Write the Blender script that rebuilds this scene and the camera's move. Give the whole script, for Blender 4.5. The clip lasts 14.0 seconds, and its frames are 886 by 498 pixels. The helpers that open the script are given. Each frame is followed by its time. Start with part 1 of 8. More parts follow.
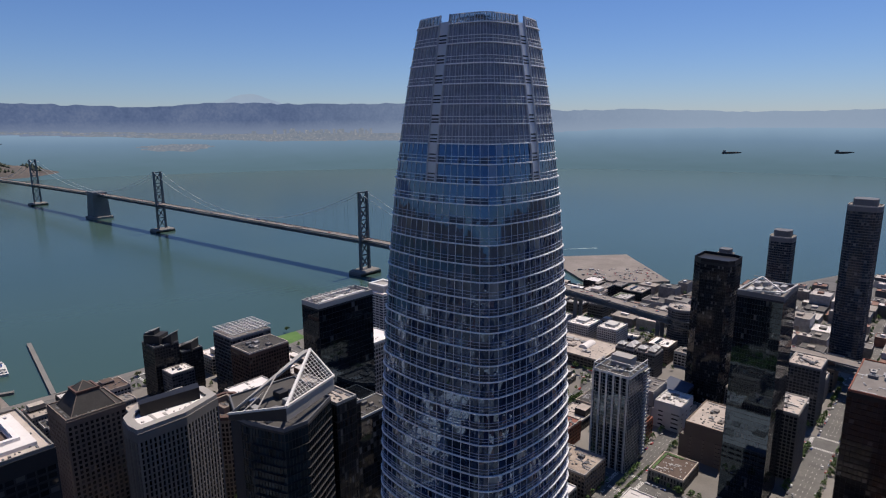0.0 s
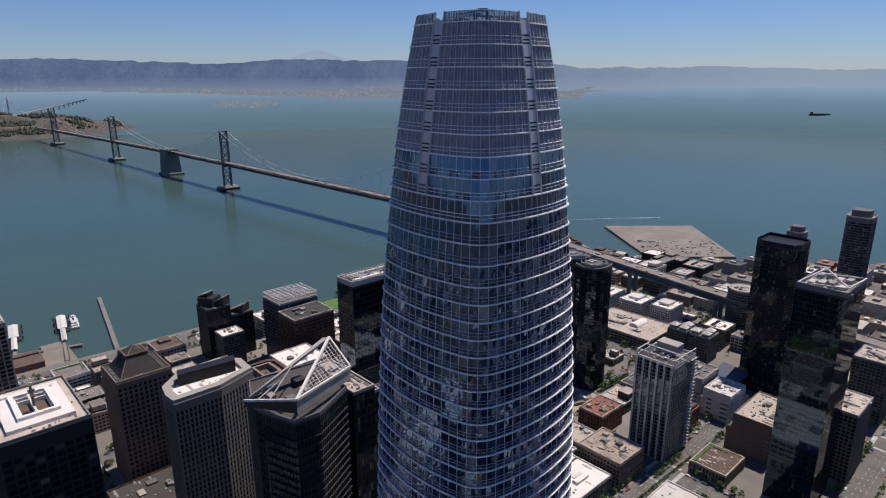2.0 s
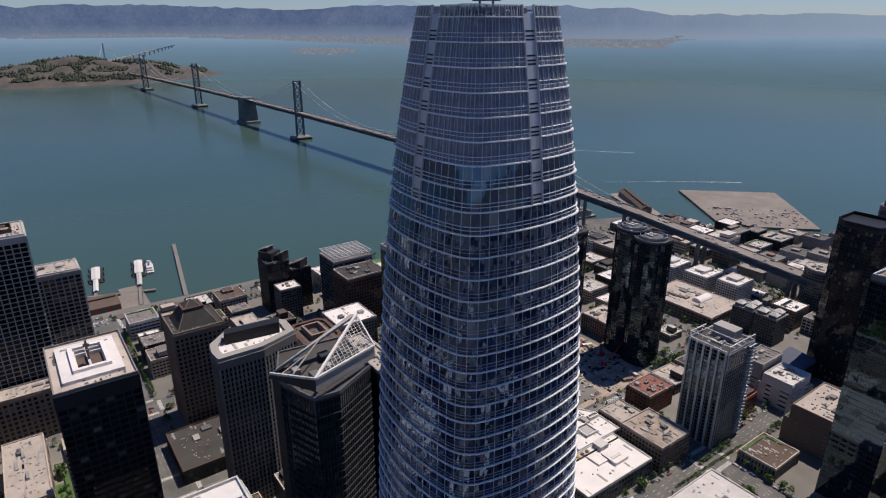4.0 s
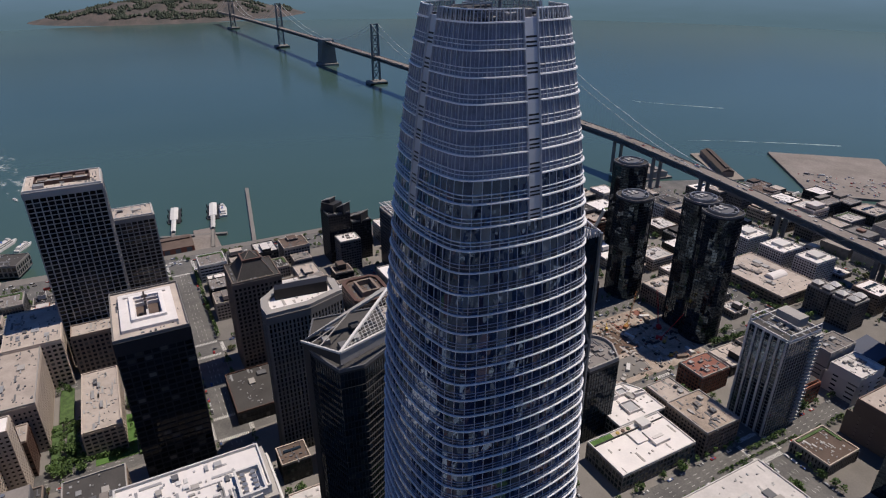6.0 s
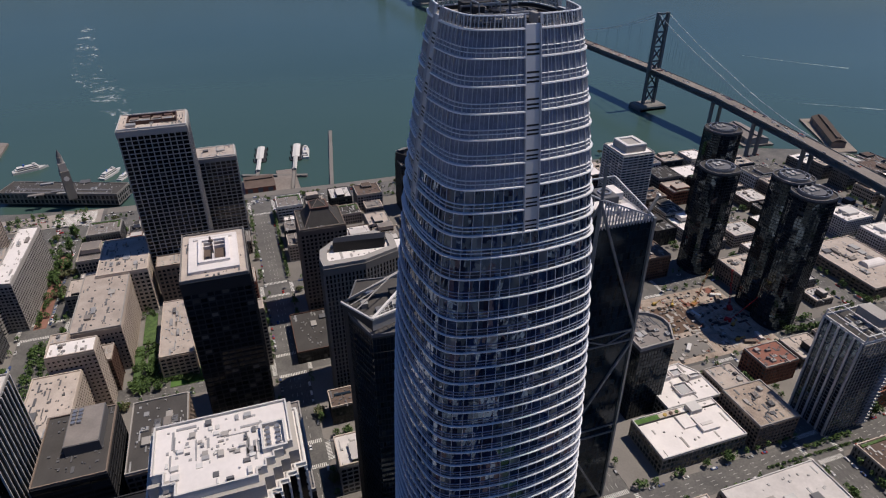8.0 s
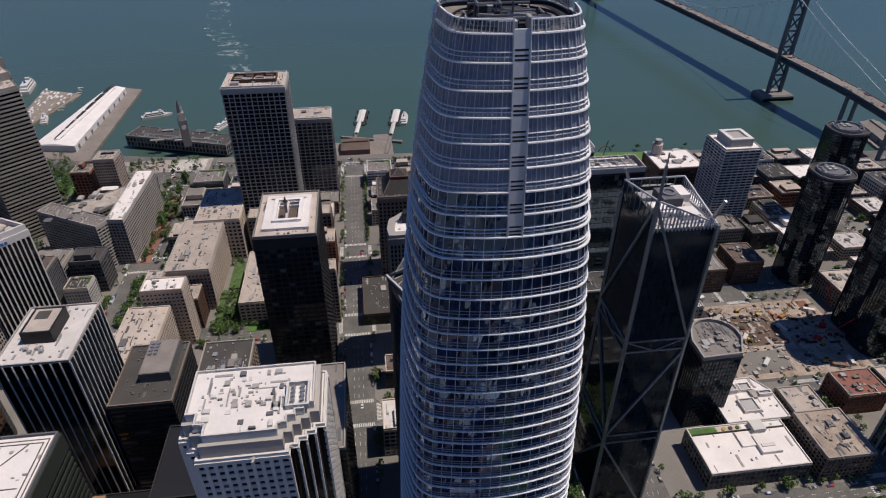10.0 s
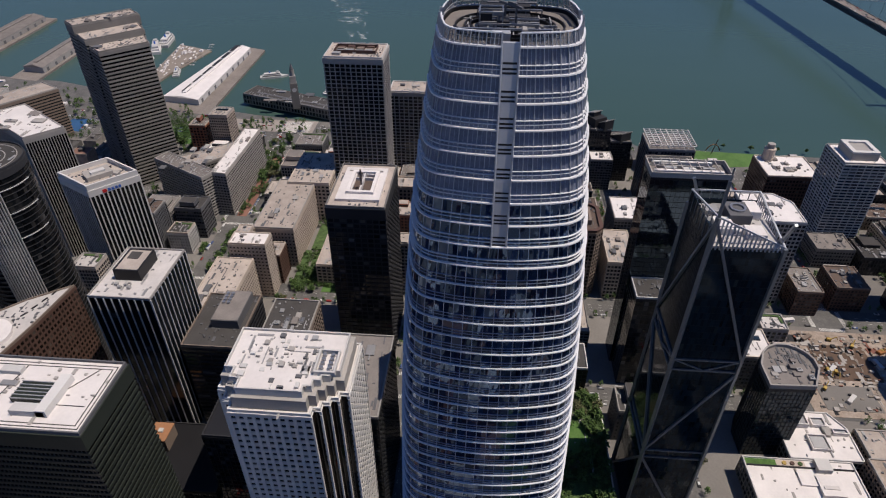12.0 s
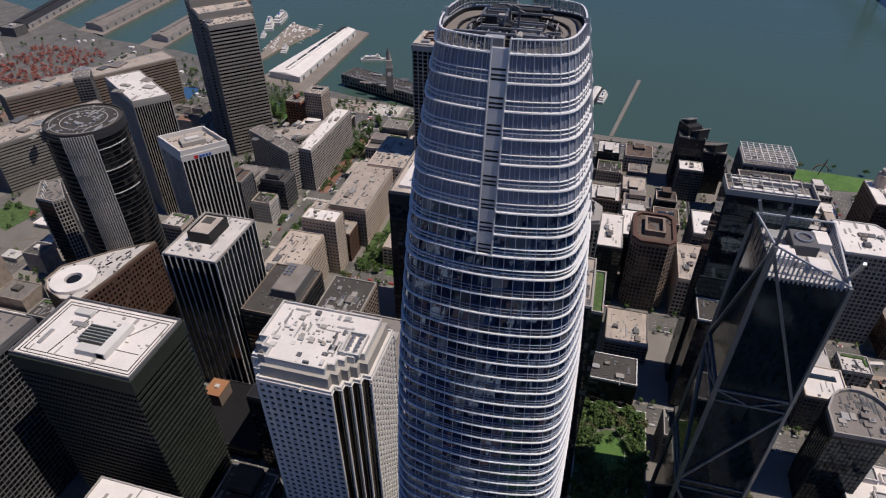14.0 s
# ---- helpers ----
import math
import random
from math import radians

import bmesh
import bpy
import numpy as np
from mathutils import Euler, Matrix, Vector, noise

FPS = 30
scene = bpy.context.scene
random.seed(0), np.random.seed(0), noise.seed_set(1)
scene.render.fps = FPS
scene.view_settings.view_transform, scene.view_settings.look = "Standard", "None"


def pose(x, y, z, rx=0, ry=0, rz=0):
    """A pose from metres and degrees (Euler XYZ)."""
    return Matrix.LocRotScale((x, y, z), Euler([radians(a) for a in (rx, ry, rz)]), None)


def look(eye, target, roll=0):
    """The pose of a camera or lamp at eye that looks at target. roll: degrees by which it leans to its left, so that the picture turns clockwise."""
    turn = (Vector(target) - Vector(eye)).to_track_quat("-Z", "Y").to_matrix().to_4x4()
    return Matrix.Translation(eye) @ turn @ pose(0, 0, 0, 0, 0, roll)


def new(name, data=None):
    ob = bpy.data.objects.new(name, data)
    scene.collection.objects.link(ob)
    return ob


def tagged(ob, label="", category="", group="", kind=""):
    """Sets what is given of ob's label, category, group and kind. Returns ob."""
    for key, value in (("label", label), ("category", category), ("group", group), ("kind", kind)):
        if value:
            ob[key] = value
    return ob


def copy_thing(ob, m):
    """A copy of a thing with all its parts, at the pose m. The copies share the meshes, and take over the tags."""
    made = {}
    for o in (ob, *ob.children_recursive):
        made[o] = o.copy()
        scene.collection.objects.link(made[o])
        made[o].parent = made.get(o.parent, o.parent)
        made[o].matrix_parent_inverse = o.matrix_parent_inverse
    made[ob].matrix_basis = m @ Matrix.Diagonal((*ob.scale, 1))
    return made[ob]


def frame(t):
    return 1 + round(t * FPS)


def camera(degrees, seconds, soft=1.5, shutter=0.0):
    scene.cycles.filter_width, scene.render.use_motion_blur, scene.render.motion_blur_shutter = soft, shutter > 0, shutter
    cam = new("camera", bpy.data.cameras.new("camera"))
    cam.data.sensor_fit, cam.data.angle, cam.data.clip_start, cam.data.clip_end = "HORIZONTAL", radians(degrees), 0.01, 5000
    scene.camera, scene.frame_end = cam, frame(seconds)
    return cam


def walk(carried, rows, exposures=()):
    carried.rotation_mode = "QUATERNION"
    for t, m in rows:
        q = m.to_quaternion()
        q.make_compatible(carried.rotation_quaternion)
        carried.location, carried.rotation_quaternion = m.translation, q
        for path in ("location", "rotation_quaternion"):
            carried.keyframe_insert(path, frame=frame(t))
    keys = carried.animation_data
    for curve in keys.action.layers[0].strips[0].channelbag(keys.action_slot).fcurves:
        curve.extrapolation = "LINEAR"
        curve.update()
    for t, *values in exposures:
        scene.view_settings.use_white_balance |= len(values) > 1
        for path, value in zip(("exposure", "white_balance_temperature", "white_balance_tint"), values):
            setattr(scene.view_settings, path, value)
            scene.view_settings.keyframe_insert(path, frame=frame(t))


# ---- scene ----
cam = camera(71.45, 14.0, soft=1.15)
PATH = [
    (0, (113.820, -166.714, 297.919), (112.5349, -165.2399, 297.5012), -0.28),
    (0.5, (114.980, -160.552, 301.180), (113.6638, -159.1150, 300.7327), -0.25),
    (1, (116.095, -154.501, 304.436), (114.7456, -153.1039, 303.9562), -0.17),
    (1.5, (117.161, -148.568, 307.625), (115.7801, -147.2151, 307.1107), -0.11),
    (2, (118.344, -142.691, 310.687), (116.9320, -141.3854, 310.1375), -0.11),
    (2.5, (119.410, -136.821, 313.677), (117.9673, -135.5659, 313.0909), -0.04),
    (3, (120.402, -130.946, 316.603), (118.9307, -129.7434, 315.9786), 0.01),
    (5.5, (123.978, -102.876, 331.970), (122.3990, -101.9661, 331.1457), 0.04),
    (6, (124.359, -97.424, 335.545), (122.7675, -96.5780, 334.6773), 0.03),
    (6.5, (124.822, -91.994, 339.019), (123.2205, -91.2164, 338.1081), -0.01),
    (7, (125.360, -86.549, 342.281), (123.7500, -85.8427, 341.3281), -0.03),
    (7.5, (125.979, -81.028, 345.309), (124.3627, -80.3962, 344.3146), 0.07),
    (10, (131.104, -48.352, 354.061), (129.4562, -48.1338, 352.9485), 0.19),
    (10.5, (131.396, -41.431, 355.770), (129.7517, -41.3019, 354.6388), 0.27),
    (11, (131.396, -34.530, 357.493), (129.7585, -34.4864, 356.3452), 0.26),
    (11.5, (131.039, -27.872, 359.171), (129.4126, -27.9115, 358.0073), 0.23),
    (12, (130.344, -21.541, 360.626), (128.7337, -21.6599, 359.4467), 0.17),
    (12.5, (129.299, -15.415, 361.692), (127.7063, -15.6099, 360.4992), 0.12),
    (13, (128.016, -9.546, 362.237), (126.4389, -9.8147, 361.0361), 0.04),
    (13.5, (126.451, -3.975, 362.398), (124.8897, -4.3135, 361.1947), 0.09),
    (14, (124.762, 1.342, 362.492), (123.2197, 0.9340, 361.2863), 0.13),
]
walk(cam, [(t, look(eye, target, roll)) for t, eye, target, roll in PATH], [(0.0, 0.0), (3.0, -0.05), (6.0, -0.2), (10.0, -0.25), (14.0, -0.28)])

# ---- light: high late-morning sun from the south-east (+y), clear sky ----
SUN_EL, SUN_ROT = radians(66.0), radians(-2.5)
world = bpy.data.worlds.new("sky")
scene.world = world
world.use_nodes = True
wn = world.node_tree.nodes
sky = wn.new("ShaderNodeTexSky")
sky.sky_type, sky.sun_disc = "NISHITA", False
sky.sun_elevation, sky.sun_rotation = SUN_EL, SUN_ROT
sky.altitude, sky.air_density, sky.dust_density, sky.ozone_density = 0, 1.0, 0.0, 1.0
wn["Background"].inputs[1].default_value = 0.047
split, merge = wn.new("ShaderNodeSeparateColor"), wn.new("ShaderNodeCombineColor")
world.node_tree.links.new(sky.outputs[0], split.inputs[0])
for i, (power, gain) in enumerate(((1.05, 0.80), (1.0, 1.15), (1.0, 1.84))):
    pw, mu = wn.new("ShaderNodeMath"), wn.new("ShaderNodeMath")
    pw.operation, mu.operation = "POWER", "MULTIPLY"
    pw.inputs[1].default_value, mu.inputs[1].default_value = power, gain
    world.node_tree.links.new(split.outputs[i], pw.inputs[0])
    world.node_tree.links.new(pw.outputs[0], mu.inputs[0])
    world.node_tree.links.new(mu.outputs[0], merge.inputs[i])
world.node_tree.links.new(merge.outputs[0], wn["Background"].inputs[0])
sun_data = bpy.data.lights.new("sun", "SUN")
sun_data.energy, sun_data.angle, sun_data.color = 4.9, radians(0.55), (1.0, 0.89, 0.795)
sun = new("sun", sun_data)
sun.matrix_world = look((0, 0, 900), Vector((0, 0, 900)) - Vector((math.sin(SUN_ROT) * math.cos(SUN_EL), math.cos(SUN_ROT) * math.cos(SUN_EL), math.sin(SUN_EL))))

# ---- materials ----
LAND = 3.0


def tree_of(name):
    m = bpy.data.materials.new(name)
    m.use_nodes = True
    nt = m.node_tree
    return m, nt, nt.nodes["Principled BSDF"]


def wire(nt, a, b):
    nt.links.new(a, b)


def mat(name, col, rough=0.7, metal=0.0, var=0.25, big=0.05, fine=1.2, bump=0.15, each=0.12):
    """A painted or mineral surface: stains at a large scale, grain at a small one, and a shade of its own for each object."""
    m, nt, p = tree_of(name)
    n = nt.nodes
    tc = n.new("ShaderNodeTexCoord")
    a, b = n.new("ShaderNodeTexNoise"), n.new("ShaderNodeTexNoise")
    a.inputs["Scale"].default_value, a.inputs["Detail"].default_value = big, 6
    b.inputs["Scale"].default_value, b.inputs["Detail"].default_value = fine, 4
    info = n.new("ShaderNodeObjectInfo")
    mixn = n.new("ShaderNodeMath"); mixn.operation = "ADD"
    s1 = n.new("ShaderNodeMath"); s1.operation = "MULTIPLY_ADD"
    s2 = n.new("ShaderNodeMath"); s2.operation = "MULTIPLY_ADD"
    geo = n.new("ShaderNodeNewGeometry")
    wire(nt, geo.outputs["Position"], a.inputs["Vector"])
    wire(nt, geo.outputs["Position"], b.inputs["Vector"])
    wire(nt, a.outputs[0], s1.inputs[0]); s1.inputs[1].default_value = 2 * var; s1.inputs[2].default_value = 1 - var
    wire(nt, b.outputs[0], s2.inputs[0]); s2.inputs[1].default_value = var; s2.inputs[2].default_value = -0.5 * var
    wire(nt, s1.outputs[0], mixn.inputs[0]); wire(nt, s2.outputs[0], mixn.inputs[1])
    s3 = n.new("ShaderNodeMath"); s3.operation = "MULTIPLY_ADD"
    wire(nt, info.outputs["Random"], s3.inputs[0]); s3.inputs[1].default_value = 2 * each; s3.inputs[2].default_value = 1 - each
    s4 = n.new("ShaderNodeMath"); s4.operation = "MULTIPLY"
    wire(nt, mixn.outputs[0], s4.inputs[0]); wire(nt, s3.outputs[0], s4.inputs[1])
    sc = n.new("ShaderNodeVectorMath"); sc.operation = "SCALE"
    sc.inputs[0].default_value = col
    wire(nt, s4.outputs[0], sc.inputs["Scale"])
    wire(nt, sc.outputs[0], p.inputs["Base Color"])
    p.inputs["Roughness"].default_value, p.inputs["Metallic"].default_value = rough, metal
    if metal < 0.1:
        p.inputs["Specular IOR Level"].default_value = 0.18
    if bump:
        bp = n.new("ShaderNodeBump")
        bp.inputs["Strength"].default_value, bp.inputs["Distance"].default_value = bump, 0.2
        wire(nt, b.outputs[0], bp.inputs["Height"]); wire(nt, bp.outputs[0], p.inputs["Normal"])
    return m


def glass(name, tint, pale, share=0.14, rough=0.05, coat=0.0):
    """Window glass seen from outside: dark rooms, some panes with blinds drawn, each pane a little different."""
    m, nt, p = tree_of(name)
    n = nt.nodes
    geo, info = n.new("ShaderNodeNewGeometry"), n.new("ShaderNodeObjectInfo")
    cx = n.new("ShaderNodeCombineXYZ")
    wire(nt, geo.outputs["Random Per Island"], cx.inputs[0]); wire(nt, info.outputs["Random"], cx.inputs[1])
    wh = n.new("ShaderNodeTexWhiteNoise"); wh.noise_dimensions = "3D"
    wire(nt, cx.outputs[0], wh.inputs["Vector"])
    ramp = n.new("ShaderNodeValToRGB")
    e = ramp.color_ramp.elements
    e[0].position, e[0].color = 0.0, (*[c * 0.5 for c in tint], 1)
    e[1].position, e[1].color = 1 - share, (*[c * 1.5 for c in tint], 1)
    q = e.new(1 - share + 0.02); q.color = (*[c * 0.35 for c in pale], 1)
    q = e.new(1.0); q.color = (*pale, 1)
    wire(nt, wh.outputs["Value"], ramp.inputs[0])
    wire(nt, ramp.outputs[0], p.inputs["Base Color"])
    p.inputs["Roughness"].default_value = rough
    p.inputs["IOR"].default_value = 1.55
    p.inputs["Specular IOR Level"].default_value = 0.25 + coat
    nz, bp = n.new("ShaderNodeTexNoise"), n.new("ShaderNodeBump")
    nz.inputs["Scale"].default_value = 0.35
    wire(nt, geo.outputs["Position"], nz.inputs["Vector"])
    bp.inputs["Strength"].default_value, bp.inputs["Distance"].default_value = 0.06, 0.12
    wire(nt, nz.outputs[0], bp.inputs["Height"]); wire(nt, bp.outputs[0], p.inputs["Normal"])
    return m


def water_mat():
    m, nt, p = tree_of("bay_water")
    n = nt.nodes
    geo = n.new("ShaderNodeNewGeometry")
    a, b, c = n.new("ShaderNodeTexNoise"), n.new("ShaderNodeTexNoise"), n.new("ShaderNodeTexNoise")
    for t, s, d in ((a, 0.0011, 5), (b, 0.12, 5), (c, 0.018, 4)):
        t.inputs["Scale"].default_value, t.inputs["Detail"].default_value = s, d
    st = n.new("ShaderNodeMapping"); st.inputs["Scale"].default_value = (1, 0.45, 1); st.inputs["Rotation"].default_value = (0, 0, 0.5)
    wire(nt, geo.outputs["Position"], st.inputs["Vector"])
    for t in (a, b, c):
        wire(nt, st.outputs[0], t.inputs["Vector"])
    ramp = n.new("ShaderNodeValToRGB")
    e = ramp.color_ramp.elements
    e[0].position, e[0].color = 0.35, (0.042, 0.080, 0.071, 1)
    e[1].position, e[1].color = 0.68, (0.056, 0.098, 0.084, 1)
    wire(nt, a.outputs[0], ramp.inputs[0])
    wire(nt, ramp.outputs[0], p.inputs["Base Color"])
    p.inputs["Roughness"].default_value = 0.2
    p.inputs["IOR"].default_value = 1.33
    p.inputs["Specular IOR Level"].default_value = 0.32
    add = n.new("ShaderNodeMath"); add.operation = "MULTIPLY_ADD"
    wire(nt, c.outputs[0], add.inputs[0]); add.inputs[1].default_value = 3.0; wire(nt, b.outputs[0], add.inputs[2])
    bp = n.new("ShaderNodeBump")
    bp.inputs["Strength"].default_value, bp.inputs["Distance"].default_value = 0.14, 0.6
    wire(nt, add.outputs[0], bp.inputs["Height"]); wire(nt, bp.outputs[0], p.inputs["Normal"])
    return m


def leaf_mat(name, a, b):
    m, nt, p = tree_of(name)
    n = nt.nodes
    geo, info = n.new("ShaderNodeNewGeometry"), n.new("ShaderNodeObjectInfo")
    ad = n.new("ShaderNodeMath"); ad.operation = "ADD"
    wire(nt, geo.outputs["Random Per Island"], ad.inputs[0]); wire(nt, info.outputs["Random"], ad.inputs[1])
    fr = n.new("ShaderNodeMath"); fr.operation = "FRACT"
    wire(nt, ad.outputs[0], fr.inputs[0])
    ramp = n.new("ShaderNodeValToRGB")
    e = ramp.color_ramp.elements
    e[0].color, e[1].color = (*a, 1), (*b, 1)
    wire(nt, fr.outputs[0], ramp.inputs[0]); wire(nt, ramp.outputs[0], p.inputs["Base Color"])
    p.inputs["Roughness"].default_value = 0.75
    return m


def ground_mat(name, cols, scale, rough=0.9):
    """Ground or far country: patches of several colours."""
    m, nt, p = tree_of(name)
    n = nt.nodes
    geo, nz, nf = n.new("ShaderNodeNewGeometry"), n.new("ShaderNodeTexNoise"), n.new("ShaderNodeTexNoise")
    nz.inputs["Scale"].default_value, nz.inputs["Detail"].default_value, nz.inputs["Roughness"].default_value = scale, 9, 0.72
    nf.inputs["Scale"].default_value, nf.inputs["Detail"].default_value = scale * 14, 5
    wire(nt, geo.outputs["Position"], nz.inputs["Vector"]); wire(nt, geo.outputs["Position"], nf.inputs["Vector"])
    mx = n.new("ShaderNodeMath"); mx.operation = "MULTIPLY_ADD"
    wire(nt, nf.outputs[0], mx.inputs[0]); mx.inputs[1].default_value = 0.5
    of = n.new("ShaderNodeMath"); of.operation = "SUBTRACT"; of.inputs[1].default_value = 0.25
    wire(nt, nz.outputs[0], of.inputs[0]); wire(nt, of.outputs[0], mx.inputs[2])
    ramp = n.new("ShaderNodeValToRGB")
    e = ramp.color_ramp.elements
    e[0].position, e[0].color = 0.3, (*cols[0], 1)
    e[1].position, e[1].color = 0.7, (*cols[-1], 1)
    for i, c in enumerate(cols[1:-1]):
        q = e.new(0.3 + 0.4 * (i + 1) / (len(cols) - 1)); q.color = (*c, 1)
    wire(nt, mx.outputs[0], ramp.inputs[0]); wire(nt, ramp.outputs[0], p.inputs["Base Color"])
    p.inputs["Roughness"].default_value = rough
    return m


WATER = water_mat()
ASPHALT = ground_mat("asphalt", [(0.075, 0.073, 0.071), (0.11, 0.106, 0.10), (0.16, 0.152, 0.142)], 0.05)
PAVING = mat("paving", (0.18, 0.168, 0.153), 0.9, var=0.3, big=0.04, fine=0.7)
CONCRETE = mat("concrete", (0.20, 0.188, 0.172), 0.85, var=0.25)
PALE = mat("pale_concrete", (0.34, 0.32, 0.295), 0.8, var=0.2)
WHITE = mat("white_paint", (0.54, 0.525, 0.50), 0.7, var=0.15)
CREAM = mat("cream_render", (0.48, 0.41, 0.345), 0.85, var=0.2)
BEIGE = mat("beige_stone", (0.43, 0.36, 0.30), 0.85, var=0.22)
TAN = mat("tan_stone", (0.20, 0.158, 0.128), 0.85, var=0.22)
BROWN = mat("brown_granite", (0.105, 0.062, 0.048), 0.55, var=0.25)
BRICK = mat("red_brick", (0.26, 0.105, 0.07), 0.85, var=0.25)
GREY = mat("grey_panel", (0.12, 0.12, 0.125), 0.6, var=0.2)
DARK = mat("dark_panel", (0.033, 0.033, 0.035), 0.6, var=0.25)
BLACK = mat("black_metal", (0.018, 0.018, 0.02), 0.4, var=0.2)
GREENISH = mat("green_black_metal", (0.030, 0.036, 0.030), 0.4, var=0.2)
STEEL = mat("steel", (0.32, 0.33, 0.35), 0.4, 0.7, var=0.2)
BRIDGE_GREY = mat("bridge_paint", (0.125, 0.132, 0.135), 0.6, var=0.2)
CABLE = mat("cable_paint", (0.55, 0.58, 0.58), 0.6)
ROOF_WHITE = mat("white_roof_coat", (0.68, 0.64, 0.61), 0.75, var=0.16, big=0.09, fine=0.6, each=0.06)
ROOF_PALE = mat("pale_roof_sheet", (0.50, 0.47, 0.445), 0.85, var=0.25, big=0.09, fine=0.6)
ROOF_BROWN = mat("brown_roof_felt", (0.115, 0.085, 0.07), 0.9, var=0.35, big=0.09, fine=0.8)
ROOF_GREY = mat("grey_roof_felt", (0.20, 0.18, 0.165), 0.9, var=0.35, big=0.09, fine=0.8)
ROOF_TAN = mat("gravel_roof", (0.40, 0.345, 0.30), 0.95, var=0.35, big=0.09, fine=0.9)
ROOF_DARK = mat("dark_roof_felt", (0.065, 0.061, 0.058), 0.9, var=0.35, big=0.09, fine=0.8)
TILE_RED = mat("red_roof_tile", (0.22, 0.10, 0.075), 0.85, var=0.25)
MACHINE = mat("machine_grey", (0.34, 0.335, 0.325), 0.5, 0.3, var=0.3)
ORANGE = mat("orange_machine", (0.36, 0.16, 0.06), 0.6)
YELLOW = mat("yellow_machine", (0.42, 0.29, 0.08), 0.6)
RED = mat("red_paint", (0.45, 0.03, 0.03), 0.6)
BLUE = mat("blue_paint", (0.05, 0.13, 0.42), 0.5)
EARTH = ground_mat("building_site_earth", [(0.20, 0.155, 0.12), (0.31, 0.25, 0.20), (0.43, 0.365, 0.305)], 0.06)
GRASS = ground_mat("lawn", [(0.045, 0.10, 0.02), (0.07, 0.15, 0.03), (0.10, 0.18, 0.045)], 0.08)
SHRUBS = ground_mat("planting", [(0.03, 0.05, 0.016), (0.055, 0.10, 0.028), (0.10, 0.16, 0.05)], 0.25)
PIER_TOP = ground_mat("pier_asphalt", [(0.15, 0.128, 0.11), (0.20, 0.173, 0.15), (0.25, 0.22, 0.195)], 0.022)
TIMBER = mat("grey_timber", (0.22, 0.19, 0.16), 0.9, var=0.3)
MARK = mat("road_paint", (0.62, 0.61, 0.57), 0.8)
def thin_foam():
    """Broken foam: white flecks with clear water between them."""
    m, nt, p = tree_of("thin_foam")
    n = nt.nodes
    geo, a, b = n.new("ShaderNodeNewGeometry"), n.new("ShaderNodeTexNoise"), n.new("ShaderNodeTexNoise")
    mul, mr = n.new("ShaderNodeMath"), n.new("ShaderNodeMapRange")
    mul.operation = "MULTIPLY"
    for t, s, d in ((a, 0.06, 5), (b, 0.022, 3)):
        t.inputs["Scale"].default_value, t.inputs["Detail"].default_value = s, d
        t.inputs["Distortion"].default_value = 1.2
        wire(nt, geo.outputs["Position"], t.inputs["Vector"])
    wire(nt, a.outputs[0], mul.inputs[0]); wire(nt, b.outputs[0], mul.inputs[1])
    wire(nt, mul.outputs[0], mr.inputs[0])
    mr.inputs[1].default_value, mr.inputs[2].default_value, mr.inputs[4].default_value = 0.29, 0.42, 0.55
    wire(nt, mr.outputs[0], p.inputs["Alpha"])
    p.inputs["Base Color"].default_value = (0.62, 0.68, 0.67, 1)
    p.inputs["Roughness"].default_value = 0.7
    return m


FOAM_THIN = thin_foam()
FOAM = ground_mat("foam", [(0.16, 0.24, 0.23), (0.34, 0.42, 0.41), (0.6, 0.66, 0.65)], 0.1, 0.6)
BARK = mat("bark", (0.10, 0.07, 0.05), 0.95)
LEAF = leaf_mat("leaves", (0.026, 0.056, 0.013), (0.10, 0.17, 0.04))
LEAF_ISLAND = leaf_mat("island_leaves", (0.020, 0.032, 0.016), (0.045, 0.058, 0.030))
LEAF_DRY = leaf_mat("dry_leaves", (0.05, 0.06, 0.025), (0.12, 0.12, 0.05))
TYRE = mat("tyre", (0.02, 0.02, 0.02), 0.9)
CAR_GLASS = glass("car_glass", (0.02, 0.022, 0.025), (0.03, 0.03, 0.03), 0.05)
CAR_PAINTS = [mat("car_" + nm, c, 0.25, 0.2, var=0.05, bump=0) for nm, c in
              (("white", (0.75, 0.75, 0.74)), ("silver", (0.45, 0.46, 0.47)), ("black", (0.02, 0.02, 0.022)), ("grey", (0.16, 0.16, 0.17)), ("red", (0.42, 0.03, 0.025)), ("blue", (0.05, 0.10, 0.26)))]
GL_DARK = glass("dark_window_glass", (0.014, 0.016, 0.019), (0.16, 0.155, 0.145), 0.12)
GL_BLUE = glass("blue_window_glass", (0.016, 0.026, 0.040), (0.17, 0.18, 0.18), 0.12)
GL_GREEN = glass("green_window_glass", (0.016, 0.027, 0.025), (0.15, 0.16, 0.15), 0.10)
GL_BRONZE = glass("bronze_window_glass", (0.020, 0.015, 0.012), (0.14, 0.12, 0.10), 0.10)
GL_BLACK = glass("black_window_glass", (0.006, 0.007, 0.008), (0.06, 0.058, 0.055), 0.04, 0.12, -0.1)
GL_SMOOTH = glass("smooth_green_glass", (0.008, 0.016, 0.023), (0.035, 0.045, 0.045), 0.05, 0.09, -0.02)
GL_SMOOTH.node_tree.nodes["Principled BSDF"].inputs["Specular Tint"].default_value = (0.55, 0.78, 1.0, 1)
GL_MIRROR = glass("mirror_window_glass", (0.008, 0.010, 0.014), (0.10, 0.10, 0.10), 0.05, 0.03, 0.25)
